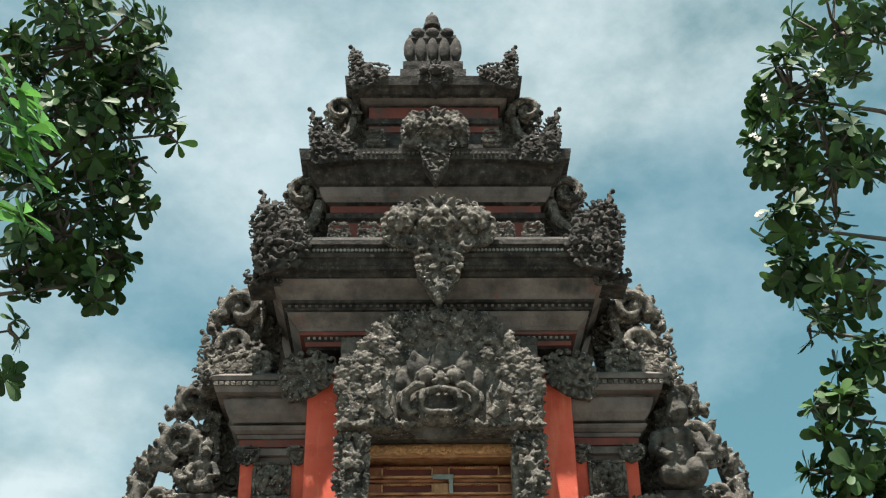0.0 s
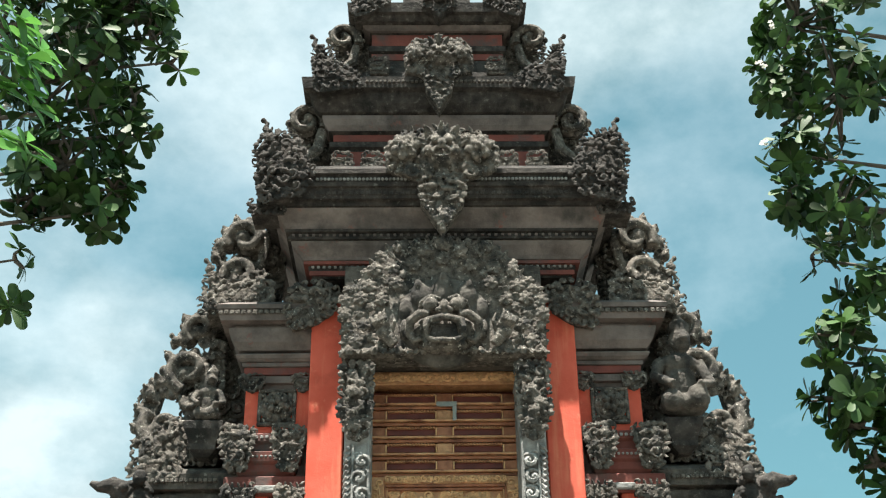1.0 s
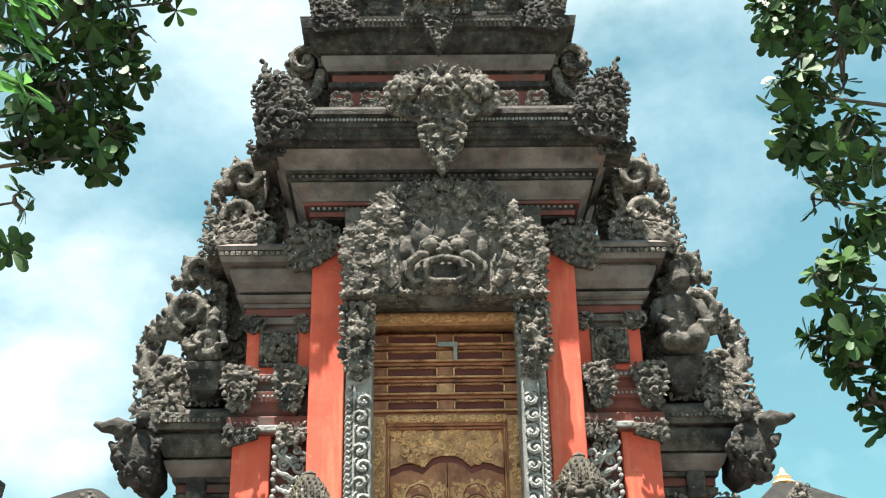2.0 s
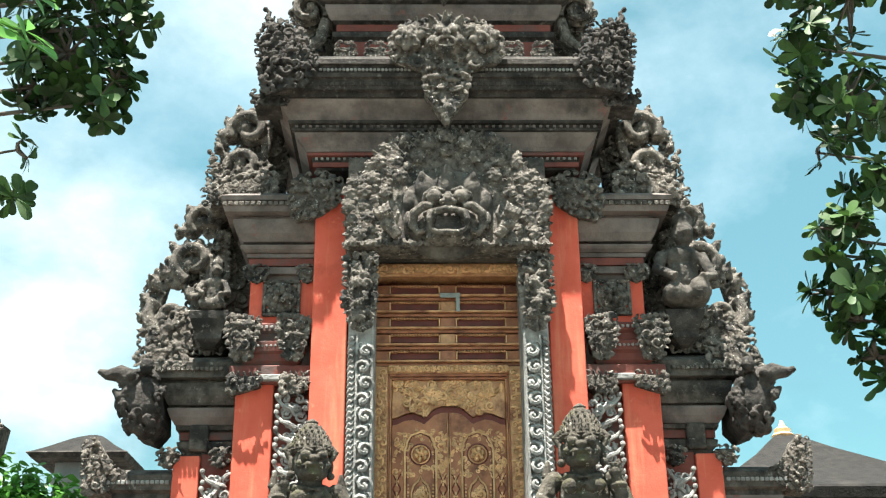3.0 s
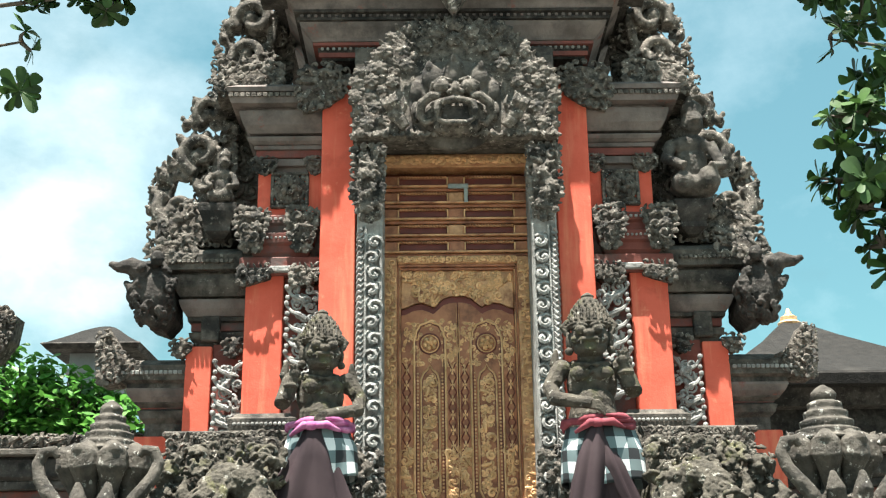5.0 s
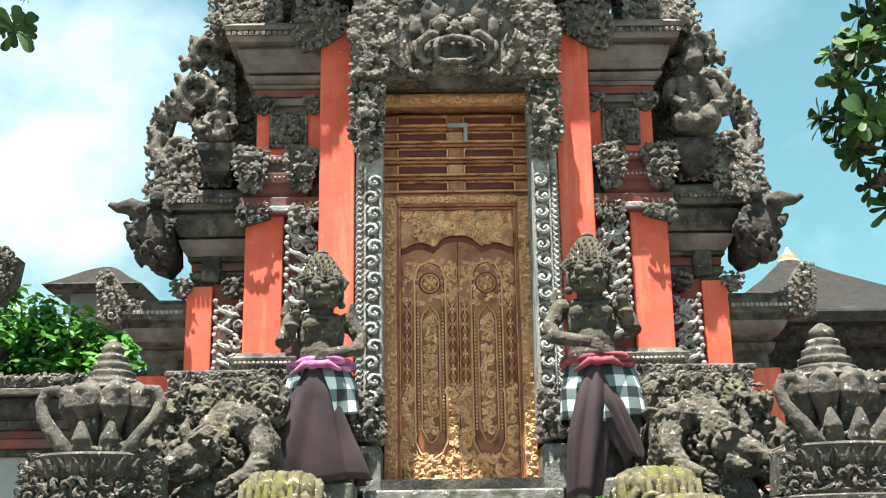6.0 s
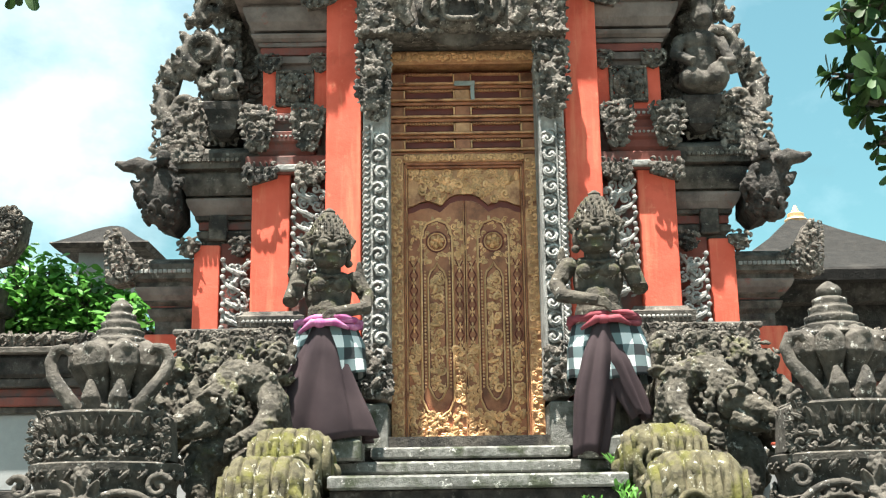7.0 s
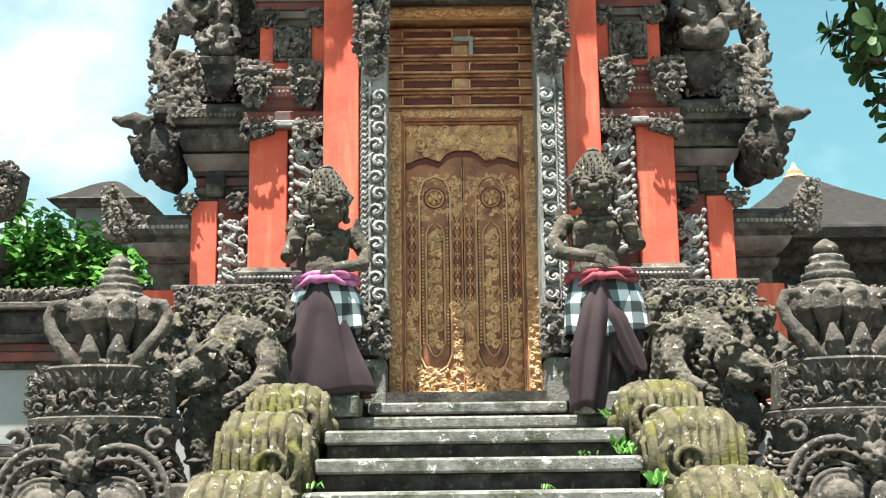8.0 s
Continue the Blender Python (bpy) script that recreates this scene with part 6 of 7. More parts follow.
def beast(s, seed):
    """A crouching scaly beast beside the stairs, head turned down, one leg braced, with a small squatting imp behind. One plain mesh."""
    g = Geo()
    def B(x, y, z, r, u=12, w=9):
        g.add(*ball((s * x, y, z), r, u, w))
    def T(pts, rad, sides=9):
        g.add(*tube([(s * a, b, c) for a, b, c in pts], rad, sides))
    # rock behind, low
    q = np.array(mirrored([(1.24, 1.9), (1.28, 2.5), (1.35, 2.82), (1.7, 2.88), (2.1, 2.75), (2.12, 2.3), (1.95, 1.5), (1.5, 1.5)], s))
    g.add(*prism(q.mean(axis=0) + (q - q.mean(axis=0)) * 0.92, -1.12, -0.5, 0.06))
    # body arched from the cloth down to the head, covered with scales
    spine = [(1.34, -1.30, 2.26), (1.38, -1.36, 2.46), (1.48, -1.40, 2.60), (1.60, -1.44, 2.64), (1.70, -1.50, 2.56), (1.72, -1.56, 2.44)]
    girth = [0.10, 0.12, 0.125, 0.12, 0.11, 0.10]
    T(spine, girth, 12)
    for i in range(5):
        for k in range(5):
            u = k / 5
            c = [spine[i][m] + (spine[i + 1][m] - spine[i][m]) * u for m in range(3)]
            r = girth[i] + (girth[i + 1] - girth[i]) * u
            for a in (-0.9, -0.45, 0.0, 0.45, 0.9):
                tilt = a + (0.2 if k % 2 else 0)
                B(c[0] + 0.6 * r * math.sin(tilt) * (1 if i > 2 else -1), c[1] - r * 0.92 * math.cos(tilt), c[2] + r * 0.55 * math.sin(tilt), (0.028, 0.022, 0.026), 6, 4)
    # head low and outward: skull, long snout, jaw, fangs, brow, ear and horn
    B(1.74, -1.64, 2.38, (0.12, 0.12, 0.11))
    T([(1.76, -1.68, 2.40), (1.86, -1.78, 2.34), (1.96, -1.82, 2.28), (2.01, -1.80, 2.33)], [0.095, 0.075, 0.055, 0.025])
    T([(1.72, -1.70, 2.29), (1.82, -1.78, 2.23), (1.91, -1.79, 2.20)], [0.075, 0.05, 0.025])
    B(1.76, -1.77, 2.445, 0.036, 9, 7)
    B(1.66, -1.74, 2.43, 0.034, 9, 7)
    T([(1.66, -1.76, 2.47), (1.74, -1.80, 2.49), (1.82, -1.78, 2.45)], [0.016, 0.024, 0.012], 7)
    for a in (0.0, 0.05, 0.10):
        T([(1.84 + a, -1.82, 2.29 - 0.5 * a), (1.85 + a, -1.83, 2.25 - 0.5 * a)], [0.013, 0.004], 5)
    T([(1.83, -1.62, 2.44), (1.88, -1.60, 2.54), (1.86, -1.58, 2.64)], [0.05, 0.045, 0.01], 7)
    T([(1.66, -1.62, 2.46), (1.60, -1.60, 2.54), (1.61, -1.58, 2.62)], [0.045, 0.035, 0.01], 7)
    for k in range(9):
        a = 0.5 + 0.55 * k
        put_normal(g, 0, (s * (1.70 + 0.14 * math.cos(a)), -1.60, 2.38 + 0.15 * math.sin(a)), (0.3 * s * math.cos(a), -1, 0.3 * math.sin(a)), 0.11, a)
    # braced fore leg with banded shin and claws, and an arm across the chest
    B(1.78, -1.56, 2.06, (0.15, 0.15, 0.14))
    T([(1.70, -1.52, 2.18), (1.82, -1.62, 2.02), (1.80, -1.68, 1.84), (1.76, -1.68, 1.66), (1.78, -1.78, 1.60)], [0.11, 0.115, 0.085, 0.07, 0.06], 11)
    B(1.80, -1.68, 1.76, (0.092, 0.092, 0.028), 12, 6)
    for k in range(4):
        T([(1.72 + 0.035 * k, -1.80, 1.62), (1.715 + 0.04 * k, -1.88, 1.60), (1.715 + 0.04 * k, -1.90, 1.56)], [0.026, 0.022, 0.008], 6)
    T([(1.40, -1.44, 2.52), (1.36, -1.56, 2.38), (1.42, -1.64, 2.24), (1.54, -1.70, 2.18)], [0.09, 0.08, 0.07, 0.055], 10)
    B(1.385, -1.60, 2.31, (0.088, 0.085, 0.03), 12, 6)
    for k in range(3):
        T([(1.54, -1.70, 2.20 - 0.03 * k), (1.61, -1.74, 2.17 - 0.03 * k), (1.64, -1.73, 2.13 - 0.03 * k)], [0.026, 0.022, 0.008], 6)
    B(1.52, -1.52, 2.02, (0.13, 0.13, 0.15))
    B(1.48, -1.56, 1.80, (0.12, 0.13, 0.14))
    # squatting imp
    B(2.04, -1.30, 2.50, (0.11, 0.11, 0.14))
    B(2.03, -1.36, 2.70, (0.085, 0.085, 0.09))
    B(2.0, -1.44, 2.69, (0.035, 0.03, 0.03), 8, 6)
    B(1.97, -1.42, 2.40, (0.07, 0.09, 0.11))
    B(2.12, -1.40, 2.40, (0.07, 0.09, 0.11))
    T([(1.94, -1.34, 2.58), (1.90, -1.44, 2.50), (1.98, -1.50, 2.44)], [0.045, 0.04, 0.03], 8)
    T([(2.13, -1.34, 2.58), (2.17, -1.44, 2.50), (2.10, -1.50, 2.44)], [0.045, 0.04, 0.03], 8)
    B(2.04, -1.40, 2.24, (0.12, 0.12, 0.10))
    # curling tendrils over the rock
    for x, z, r, t in ((1.34, 2.84, 0.09, 0.4), (1.86, 2.80, 0.085, 2.0), (1.98, 2.10, 0.09, 1.0), (1.60, 2.36, 0.06, 0.0), (1.94, 1.92, 0.075, 3.0), (1.30, 2.10, 0.07, 1.2)):
        spiral(g, s * x, -1.24 - 0.1 * (z < 2.6), z, r, 1.3, t, 0.028, s, 0.04)
    carve(g, mirrored([(1.28, 2.62), (1.34, 2.88), (1.7, 2.92), (2.06, 2.82), (2.0, 2.7), (1.6, 2.8)], s), -1.16, 0.13, seed, (0, 5, 3), 0.04)
    for k, (x, y, z, r, n, q) in enumerate(((1.46, -1.38, 2.56, 0.13, 16, 0.085), (1.62, -1.42, 2.60, 0.13, 16, 0.085), (1.78, -1.56, 2.06, 0.15, 16, 0.075), (1.52, -1.52, 2.0, 0.14, 14, 0.09), (1.48, -1.56, 1.80, 0.13, 14, 0.09),
                                            (2.04, -1.34, 2.50, 0.13, 12, 0.06), (2.03, -1.36, 2.72, 0.10, 14, 0.06), (1.95, -1.30, 2.2, 0.16, 18, 0.11), (1.88, -1.25, 2.70, 0.15, 16, 0.11), (1.35, -1.25, 2.75, 0.13, 14, 0.10))):
        crust(g, (s * x, y, z), (r, r * 0.9, r), n, q, seed + k, (0, 5, 1, 3))
    ob = sculpt(new("carved_beast", g.mesh("carved_beast", GUARD, True)), 0.008, 0, 0.022, 0.03)
    return tagged(ob, "crouching scaly stone beast with an imp beside the stairs", "statue", "stair beasts")


beast(-1, 81)
beast(1, 83)
for s in (-1, 1):
    P = [(0.86, 2.66), (0.88, 3.08), (1.4, 3.10), (2.24, 3.08), (2.26, 2.72), (1.6, 2.6)]
    fz = thing("carved_frieze", "deeply carved dark stone frieze of curls below the pilasters", "frieze", group="friezes")
    g = Geo().add(*prism(mirrored(P, s), -0.5, 0.1, 0.04))
    carve(g, mirrored(P, s), -0.52, 0.12, 85, (0, 3, 4, 1, 0), 0.06)
    part("carving", g, CARVED, fz)
    part("support", Geo().add(*block(*sorted((s * 0.9, s * 2.3)), -0.45, 0.0, 2.2, 2.7, 0.02)), STONE, fz)
    part("coping", Geo().add(*block(*sorted((s * 0.88, s * 2.28)), -0.50, 0.05, 3.08, 3.13, 0.012)), STONE, fz)
    part("lower_panel", Geo().add(*block(*sorted((s * 2.0, s * 2.5)), -0.8, -0.3, 2.16, 2.22, 0.012)), RED, fz, "orange-red painted ledge")
    part("ledge_block", Geo().add(*block(*sorted((s * 2.0, s * 2.5)), -0.82, -0.3, 1.62, 2.155, 0.02)), PLASTER, fz)


def serpent_urn(cx, cy, z0, finial, seed, s):
    """A lobed urn of rearing serpent hoods with a ringed finial."""
    urn = thing("serpent_urn", "grey-brown stone urn of serpent hoods with a ringed finial", "urn", group="serpent urns", at=(cx, cy, z0))
    def stone(name, g, label=""):
        return sculpt(part(name, g, URN, urn, label, True), 0.008, 1, 0.007, 0.04)
    bowl = Geo().add(*lathe([(0.0, 0.24), (0.04, 0.25), (0.07, 0.16), (0.16, 0.13), (0.28, 0.17), (0.36, 0.20), (0.42, 0.19), (0.45, 0.12)], (0, 0), 20))
    carve_drum(bowl, 0, 0, 0.25, 0.25, 0.02, 0.07, 0.12, seed, (4, 0, 4))
    stone("bowl", bowl)
    for k in range(8):
        a = 2 * math.pi * (k + 0.5) / 8
        x, y = math.cos(a), math.sin(a)
        hood = Geo().add(*tube([(0.15 * x, 0.15 * y, 0.03), (0.155 * x, 0.155 * y, 0.12), (0.18 * x, 0.18 * y, 0.22), (0.215 * x, 0.215 * y, 0.31), (0.215 * x, 0.215 * y, 0.38), (0.17 * x, 0.17 * y, 0.44)], [0.036, 0.044, 0.066, 0.096, 0.092, 0.045], 11))
        hood.add(*ball((0.27 * x, 0.27 * y, 0.40), (0.045, 0.045, 0.04), 9, 7))
        hood.add(*ball((0.20 * x, 0.20 * y, 0.05), (0.06, 0.06, 0.05), 8, 6))
        stone("serpent_hood", hood)
    for d in (-1, 1):
        arm = Geo().add(*tube([(d * 0.17, -0.22, 0.0), (d * 0.21, -0.24, 0.06), (d * 0.27, -0.24, 0.14), (d * 0.335, -0.22, 0.23), (d * 0.36, -0.20, 0.32), (d * 0.33, -0.2, 0.39), (d * 0.27, -0.2, 0.40), (d * 0.24, -0.2, 0.36)], [0.05, 0.05, 0.046, 0.042, 0.04, 0.038, 0.034, 0.02], 9))
        stone("serpent_neck", arm, "arched serpent neck")
        tooth = Geo().add(*tube([(d * 0.06, -0.25, 0.0), (d * 0.085, -0.29, 0.10), (d * 0.09, -0.28, 0.20)], [0.055, 0.058, 0.016], 9))
        stone("leaf_point", tooth)
    r, h = finial
    ring = [(0.41, r * 1.15), (0.425, r * 1.22), (0.44, r * 1.05)]
    n = 4
    for k in range(n):
        u0, u1 = k / n, (k + 1) / n
        ring += [(0.445 + 0.68 * h * u0, r * (1.02 - 0.62 * u0)), (0.445 + 0.68 * h * (u0 + 0.15), r * (1.04 - 0.62 * u0)), (0.445 + 0.68 * h * u1 - 0.006, r * (0.90 - 0.60 * u1))]
    ring += [(0.43 + 0.74 * h, r * 0.40), (0.43 + 0.84 * h, r * 0.42), (0.43 + 0.93 * h, r * 0.26), (0.43 + h, r * 0.05)]
    stone("finial", Geo().add(*lathe(ring, (0, 0), 18)), "ringed pointed finial")
    return urn


URN = material("brown_grey_urn_stone", (0.034, 0.030, 0.025), (0.125, 0.112, 0.095), 10, 0.85, bump=0.8, bump_scale=45,
               spot=(0.03, 0.028, 0.025), spot_scale=4, spot_lo=0.52, spot_hi=0.64, fine=(0.42, 0.41, 0.375), fine_lo=0.6, fine_hi=0.68, fine_scale=18)
serpent_urn(-2.22, -2.2, 2.30, (0.17, 0.31), 91, -1)
serpent_urn(2.24, -2.2, 2.32, (0.19, 0.34), 92, 1)
for s in (-1, 1):
    ped = thing("carved_pedestal", "round tiered stone pedestal with carved garlands and a mask", "pedestal", group="urn pedestals", at=(s * 2.26, -2.2, 0.0))
    part("lower_drum", Geo().add(*lathe([(0.0, 0.62), (0.2, 0.62), (0.25, 0.55), (1.2, 0.55), (1.45, 0.52), (1.6, 0.46), (1.72, 0.42), (1.86, 0.42), (1.96, 0.455), (2.0, 0.46), (2.01, 0.44)], (0, 0), 24)), URN, ped)
    part("upper_drum", Geo().add(*lathe([(2.005, 0.36), (2.04, 0.37), (2.06, 0.345), (2.16, 0.34), (2.2, 0.365), (2.27, 0.375), (2.30, 0.385), (2.315, 0.37)], (0, 0), 24)), URN, ped)
    g = Geo()
    carve_drum(g, 0, 0, 0.345, 0.345, 2.07, 2.18, 0.085, 93, (4, 0, 1))
    n = 26
    for k in range(n):
        put_facing(g, 2, 0, 0, 0.36, 2.22, 2 * math.pi * k / n, 0.11, 0.0)
        put_facing(g, 4, 0, 0, 0.44, 1.93, 2 * math.pi * (k + 0.5) / n, 0.075, 0.0)
    tagged(part("petal_band", g, URN, ped), kind="stuff")
    g = Geo()
    for j in range(3):
        for k in range(30):
            a = 2 * math.pi * k / 30
            zz = 1.80 - 0.07 * j - 0.10 * abs(math.sin(2 * a + 0.785))
            g.add(*ball(((0.44 + 0.02 * j) * math.cos(a), (0.44 + 0.02 * j) * math.sin(a), zz), (0.038, 0.038, 0.026), 7, 5))
    for j, rr in enumerate((0.44, 0.465, 0.49)):
        pts = [(rr * math.cos(a), rr * math.sin(a), 1.845 - 0.075 * j - 0.10 * abs(math.sin(2 * a + 0.785))) for a in [2 * math.pi * k / 48 for k in range(49)]]
        g.add(*tube(pts, [0.014] * 49, 5))
    carve_drum(g, 0, 0, 0.56, 0.53, 0.5, 1.2, 0.16, 94, (0, 3, 5, 1))
    part("garland", g, URN, ped, "rows of carved bead garlands")
    g = Geo()
    for d in (-1, 1):
        ex, ey, ez = d * 0.21, -0.52, 1.50
        g.add(*ball((ex, ey, ez), (0.105, 0.08, 0.095), 16, 10))
        for r, t in ((0.125, 0.022), (0.165, 0.016)):
            g.add(*tube([(ex + r * math.cos(a), ey + 0.02, ez + r * 0.9 * math.sin(a)) for a in [2 * math.pi * k / 24 for k in range(25)]], [t] * 25, 7))
        for r in (0.21, 0.25):
            for k in range(13):
                a = math.pi * (0.02 + 0.96 * k / 12)
                g.add(*ball((ex + r * math.cos(a), ey + 0.07, ez + 0.03 + r * math.sin(a)), (0.022, 0.03, 0.022), 7, 5))
        g.add(*tube([(ex + 0.23 * math.cos(a), ey + 0.05, ez + 0.03 + 0.23 * math.sin(a)) for a in [math.pi * k / 16 for k in range(17)]], [0.014] * 17, 6))
        g.add(*tube([(ex + 0.285 * math.cos(a), ey + 0.06, ez + 0.03 + 0.30 * math.sin(a)) for a in [math.pi * k / 16 for k in range(17)]], [0.024] * 17, 7))
        spiral(g, d * 0.40, -0.36, 1.86, 0.075, 1.2, 1.57 - d * 1.2, 0.024, d, 0.03)
        spiral(g, d * 0.47, -0.30, 1.42, 0.10, 1.3, 1.57 - d * 1.2, 0.032, d, 0.04)
        g.add(*ball((d * 0.06, -0.60, 1.36), (0.06, 0.06, 0.05), 9, 7))
    g.add(*ball((0.0, -0.58, 1.46), (0.07, 0.09, 0.13), 10, 8))
    put_motif(g, 3, 0.0, -0.54, 1.72, 0.19, 0.2)
    put_motif(g, 3, 0.0, -0.50, 1.92, 0.13, 0.2)
    for k in range(5):
        a = math.pi * (k + 0.5) / 5
        put_motif(g, 2, 0.12 * math.cos(a), -0.52, 1.76 + 0.10 * math.sin(a), 0.13, a - math.pi / 2)
    carve(g, [(-0.5, 1.0), (0.5, 1.0), (0.48, 1.25), (-0.48, 1.25)], -0.46, 0.12, 95, (0, 1, 3, 5), 0.08)
    sculpt(part("mask", g, URN, ped, "carved mask with round ringed eyes and beaded brows", True), 0.008, 1, 0.006, 0.05)
    for d in (-1, 1):
        sp = Geo()
        P = [(d * 0.26, 2.02), (d * 0.42, 2.02), (d * 0.40, 2.28), (d * 0.33, 2.33), (d * 0.27, 2.2)]
        sp.add(*prism(P, -0.2, 0.05, 0.02))
        carve(sp, P, -0.22, 0.075, 96, (0, 1, 4))
        part("corner_leaf", sp, URN, ped)

# weeds in the joints of the steps
for x, y, z, n, h in ((0.87, -2.25, 1.80, 26, 0.12), (0.84, -2.7, 1.75, 22, 0.10), (0.90, -3.3, 1.58, 30, 0.12), (-0.86, -3.3, 1.58, 12, 0.07), (0.36, -3.35, 1.56, 9, 0.06), (0.62, -2.75, 1.74, 8, 0.06), (0.93, -1.7, 2.0, 20, 0.12), (-0.92, -1.75, 1.98, 10, 0.08)):
    g, rg = Geo(), random.Random(int(1000 * (x + 2)))
    for k in range(n):
        a, t = rg.uniform(0, 6.28), rg.uniform(0.2, 0.9)
        L = 0.7 * h * rg.uniform(0.6, 1.2)
        v, f = leaf_shape(L, L * 0.28)
        m = np.array(Matrix.Rotation(a, 3, "Z") @ Matrix.Rotation(-1.35 + 0.6 * t, 3, "Y"))
        g.add(v @ m.T + np.array((x + rg.uniform(-0.05, 0.05), y + rg.uniform(-0.08, 0.08), z)), f)
    tagged(part("weed", g, BUSH), "small tuft of green weed in a step joint", "weed", "weeds on the steps")


# ======== surroundings ========
for s in (-1, 1):
    yw = 0.8 if s < 0 else 1.2
    wall = thing("wall_west" if s < 0 else "wall_east", "grey plastered compound wall with dark moulded stone coping", "wall", "structure")
    def run(z0, z1, y, mat, name, ch=0.01):
        part(name, Geo().add(*block(*sorted((s * 2.7, s * 14.0)), y, yw + 0.5, z0, z1, ch)), mat, wall)
    run(0.0, 1.80, yw - 0.06, STONE, "base")
    run(1.80, 1.86, yw - 0.12, STONE, "moulding")
    run(1.86, 1.97, yw - 0.05, DARK, "moulding")
    run(1.97, 2.62, yw, PLASTER, "panel")
    run(2.62, 2.68, yw - 0.05, STONE, "moulding")
    run(2.68, 2.76, yw - 0.09, BRICK, "moulding")
    run(2.76, 2.84, yw - 0.05, BRICK, "moulding")
    run(2.84, 2.92, yw - 0.12, DARK, "moulding")
    run(2.92, 3.12, yw - 0.16, DARK, "moulding", 0.03)
    run(3.12, 3.18, yw - 0.22, STONE, "coping")
    g = Geo()
    for k in range(60):
        x = s * (2.8 + 0.125 * k)
        put_motif(g, 4, x, yw - 0.17, 3.25, 0.13, 0.8 * math.sin(k * 2.3))
        put_motif(g, 0, x + 0.06, yw - 0.16, 3.25, 0.12, k * 1.1)
        put_motif(g, 4, x + 0.03, yw - 0.16, 3.21, 0.08, 0.4)
    g.add(*block(*sorted((s * 2.75, s * 10.5)), yw - 0.14, yw + 0.1, 3.18, 3.30, 0.02))
    part("leaf_crest", g, CARVED, wall, "row of carved stone leaves along the coping")

# shoulder of a neighbouring split gate at the far side
sh = thing("gate_shoulder", "dark carved stone shoulder of a smaller gate beyond the wall", "gate")
part("pier", Geo().add(*stack([(3.1, 0.6, 0.9, 1.6), (3.6, 0.6, 0.9, 1.6), (3.62, 0.66, 0.84, 1.66), (3.70, 0.68, 0.82, 1.68), (3.72, 0.60, 0.9, 1.6), (3.86, 0.62, 0.88, 1.6), (3.9, 0.3, 1.0, 1.5)], -4.95)), STONE, sh)
g = Geo().add(*prism([(-4.5, 3.9), (-4.12, 4.02), (-4.0, 4.2), (-3.97, 4.42), (-4.08, 4.5), (-4.4, 4.4)], 0.84, 1.1, 0.03))
carve(g, [(-4.5, 3.9), (-4.12, 4.02), (-4.0, 4.2), (-3.97, 4.42), (-4.08, 4.5), (-4.4, 4.4)], 0.82, 0.11, 97, (0, 3, 4, 1))
part("corner_piece", g, CARVED, sh)

# small watch pavilion with a hipped roof
pav = thing("pavilion_tower", "small white plastered tower with grey hipped roof behind the wall", "tower")
part("body", Geo().add(*stack([(0, 0.36, 6.1, 6.9), (5.0, 0.36, 6.1, 6.9), (5.02, 0.40, 6.06, 6.94), (5.08, 0.40, 6.06, 6.94), (5.09, 0.36, 6.1, 6.9), (5.4, 0.36, 6.1, 6.9)], -4.72)), PLASTER, pav)
part("eave", Geo().add(*stack([(5.30, 0.60, 5.82, 7.18), (5.36, 0.66, 5.76, 7.24), (5.38, 0.64, 5.78, 7.22)], -4.72)), DARK, pav)
part("roof", Geo().add(*stack([(5.36, 0.65, 5.77, 7.23), (5.50, 0.44, 6.0, 7.0), (5.66, 0.24, 6.26, 6.74), (5.73, 0.14, 6.4, 6.6), (5.76, 0.05, 6.45, 6.55)], -4.72)), THATCH, pav, "grey hipped roof")

# thatched hall beyond the other wall
hall = thing("thatched_hall", "hall with grey hipped thatch roof and gilt finial", "building")
part("roof", Geo().add(*stack([(4.72, 1.95, 5.8, 11.0), (4.86, 1.97, 5.78, 11.0), (4.9, 1.93, 5.82, 10.9), (5.32, 1.2, 6.75, 10.0), (5.85, 0.5, 7.7, 9.1), (6.14, 0.2, 8.2, 8.6), (6.2, 0.1, 8.3, 8.5)], 5.35)), THATCH, hall, "thick grey thatch roof")
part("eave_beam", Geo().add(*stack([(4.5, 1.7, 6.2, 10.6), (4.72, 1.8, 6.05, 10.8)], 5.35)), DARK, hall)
# near-black colour paints the shade below the eave onto this wall
part("wall", Geo().add(*stack([(0, 1.6, 6.5, 10.4), (4.5, 1.6, 6.5, 10.4)], 5.35)), DARK, hall, "hall wall, its shade below the eave put into the dark colour")
part("finial", Geo().add(*lathe([(6.14, 0.16), (6.2, 0.18), (6.24, 0.13), (6.30, 0.13), (6.34, 0.06), (6.44, 0.02)], (5.35, 8.4), 12)), GILT, hall, "gilt roof finial")

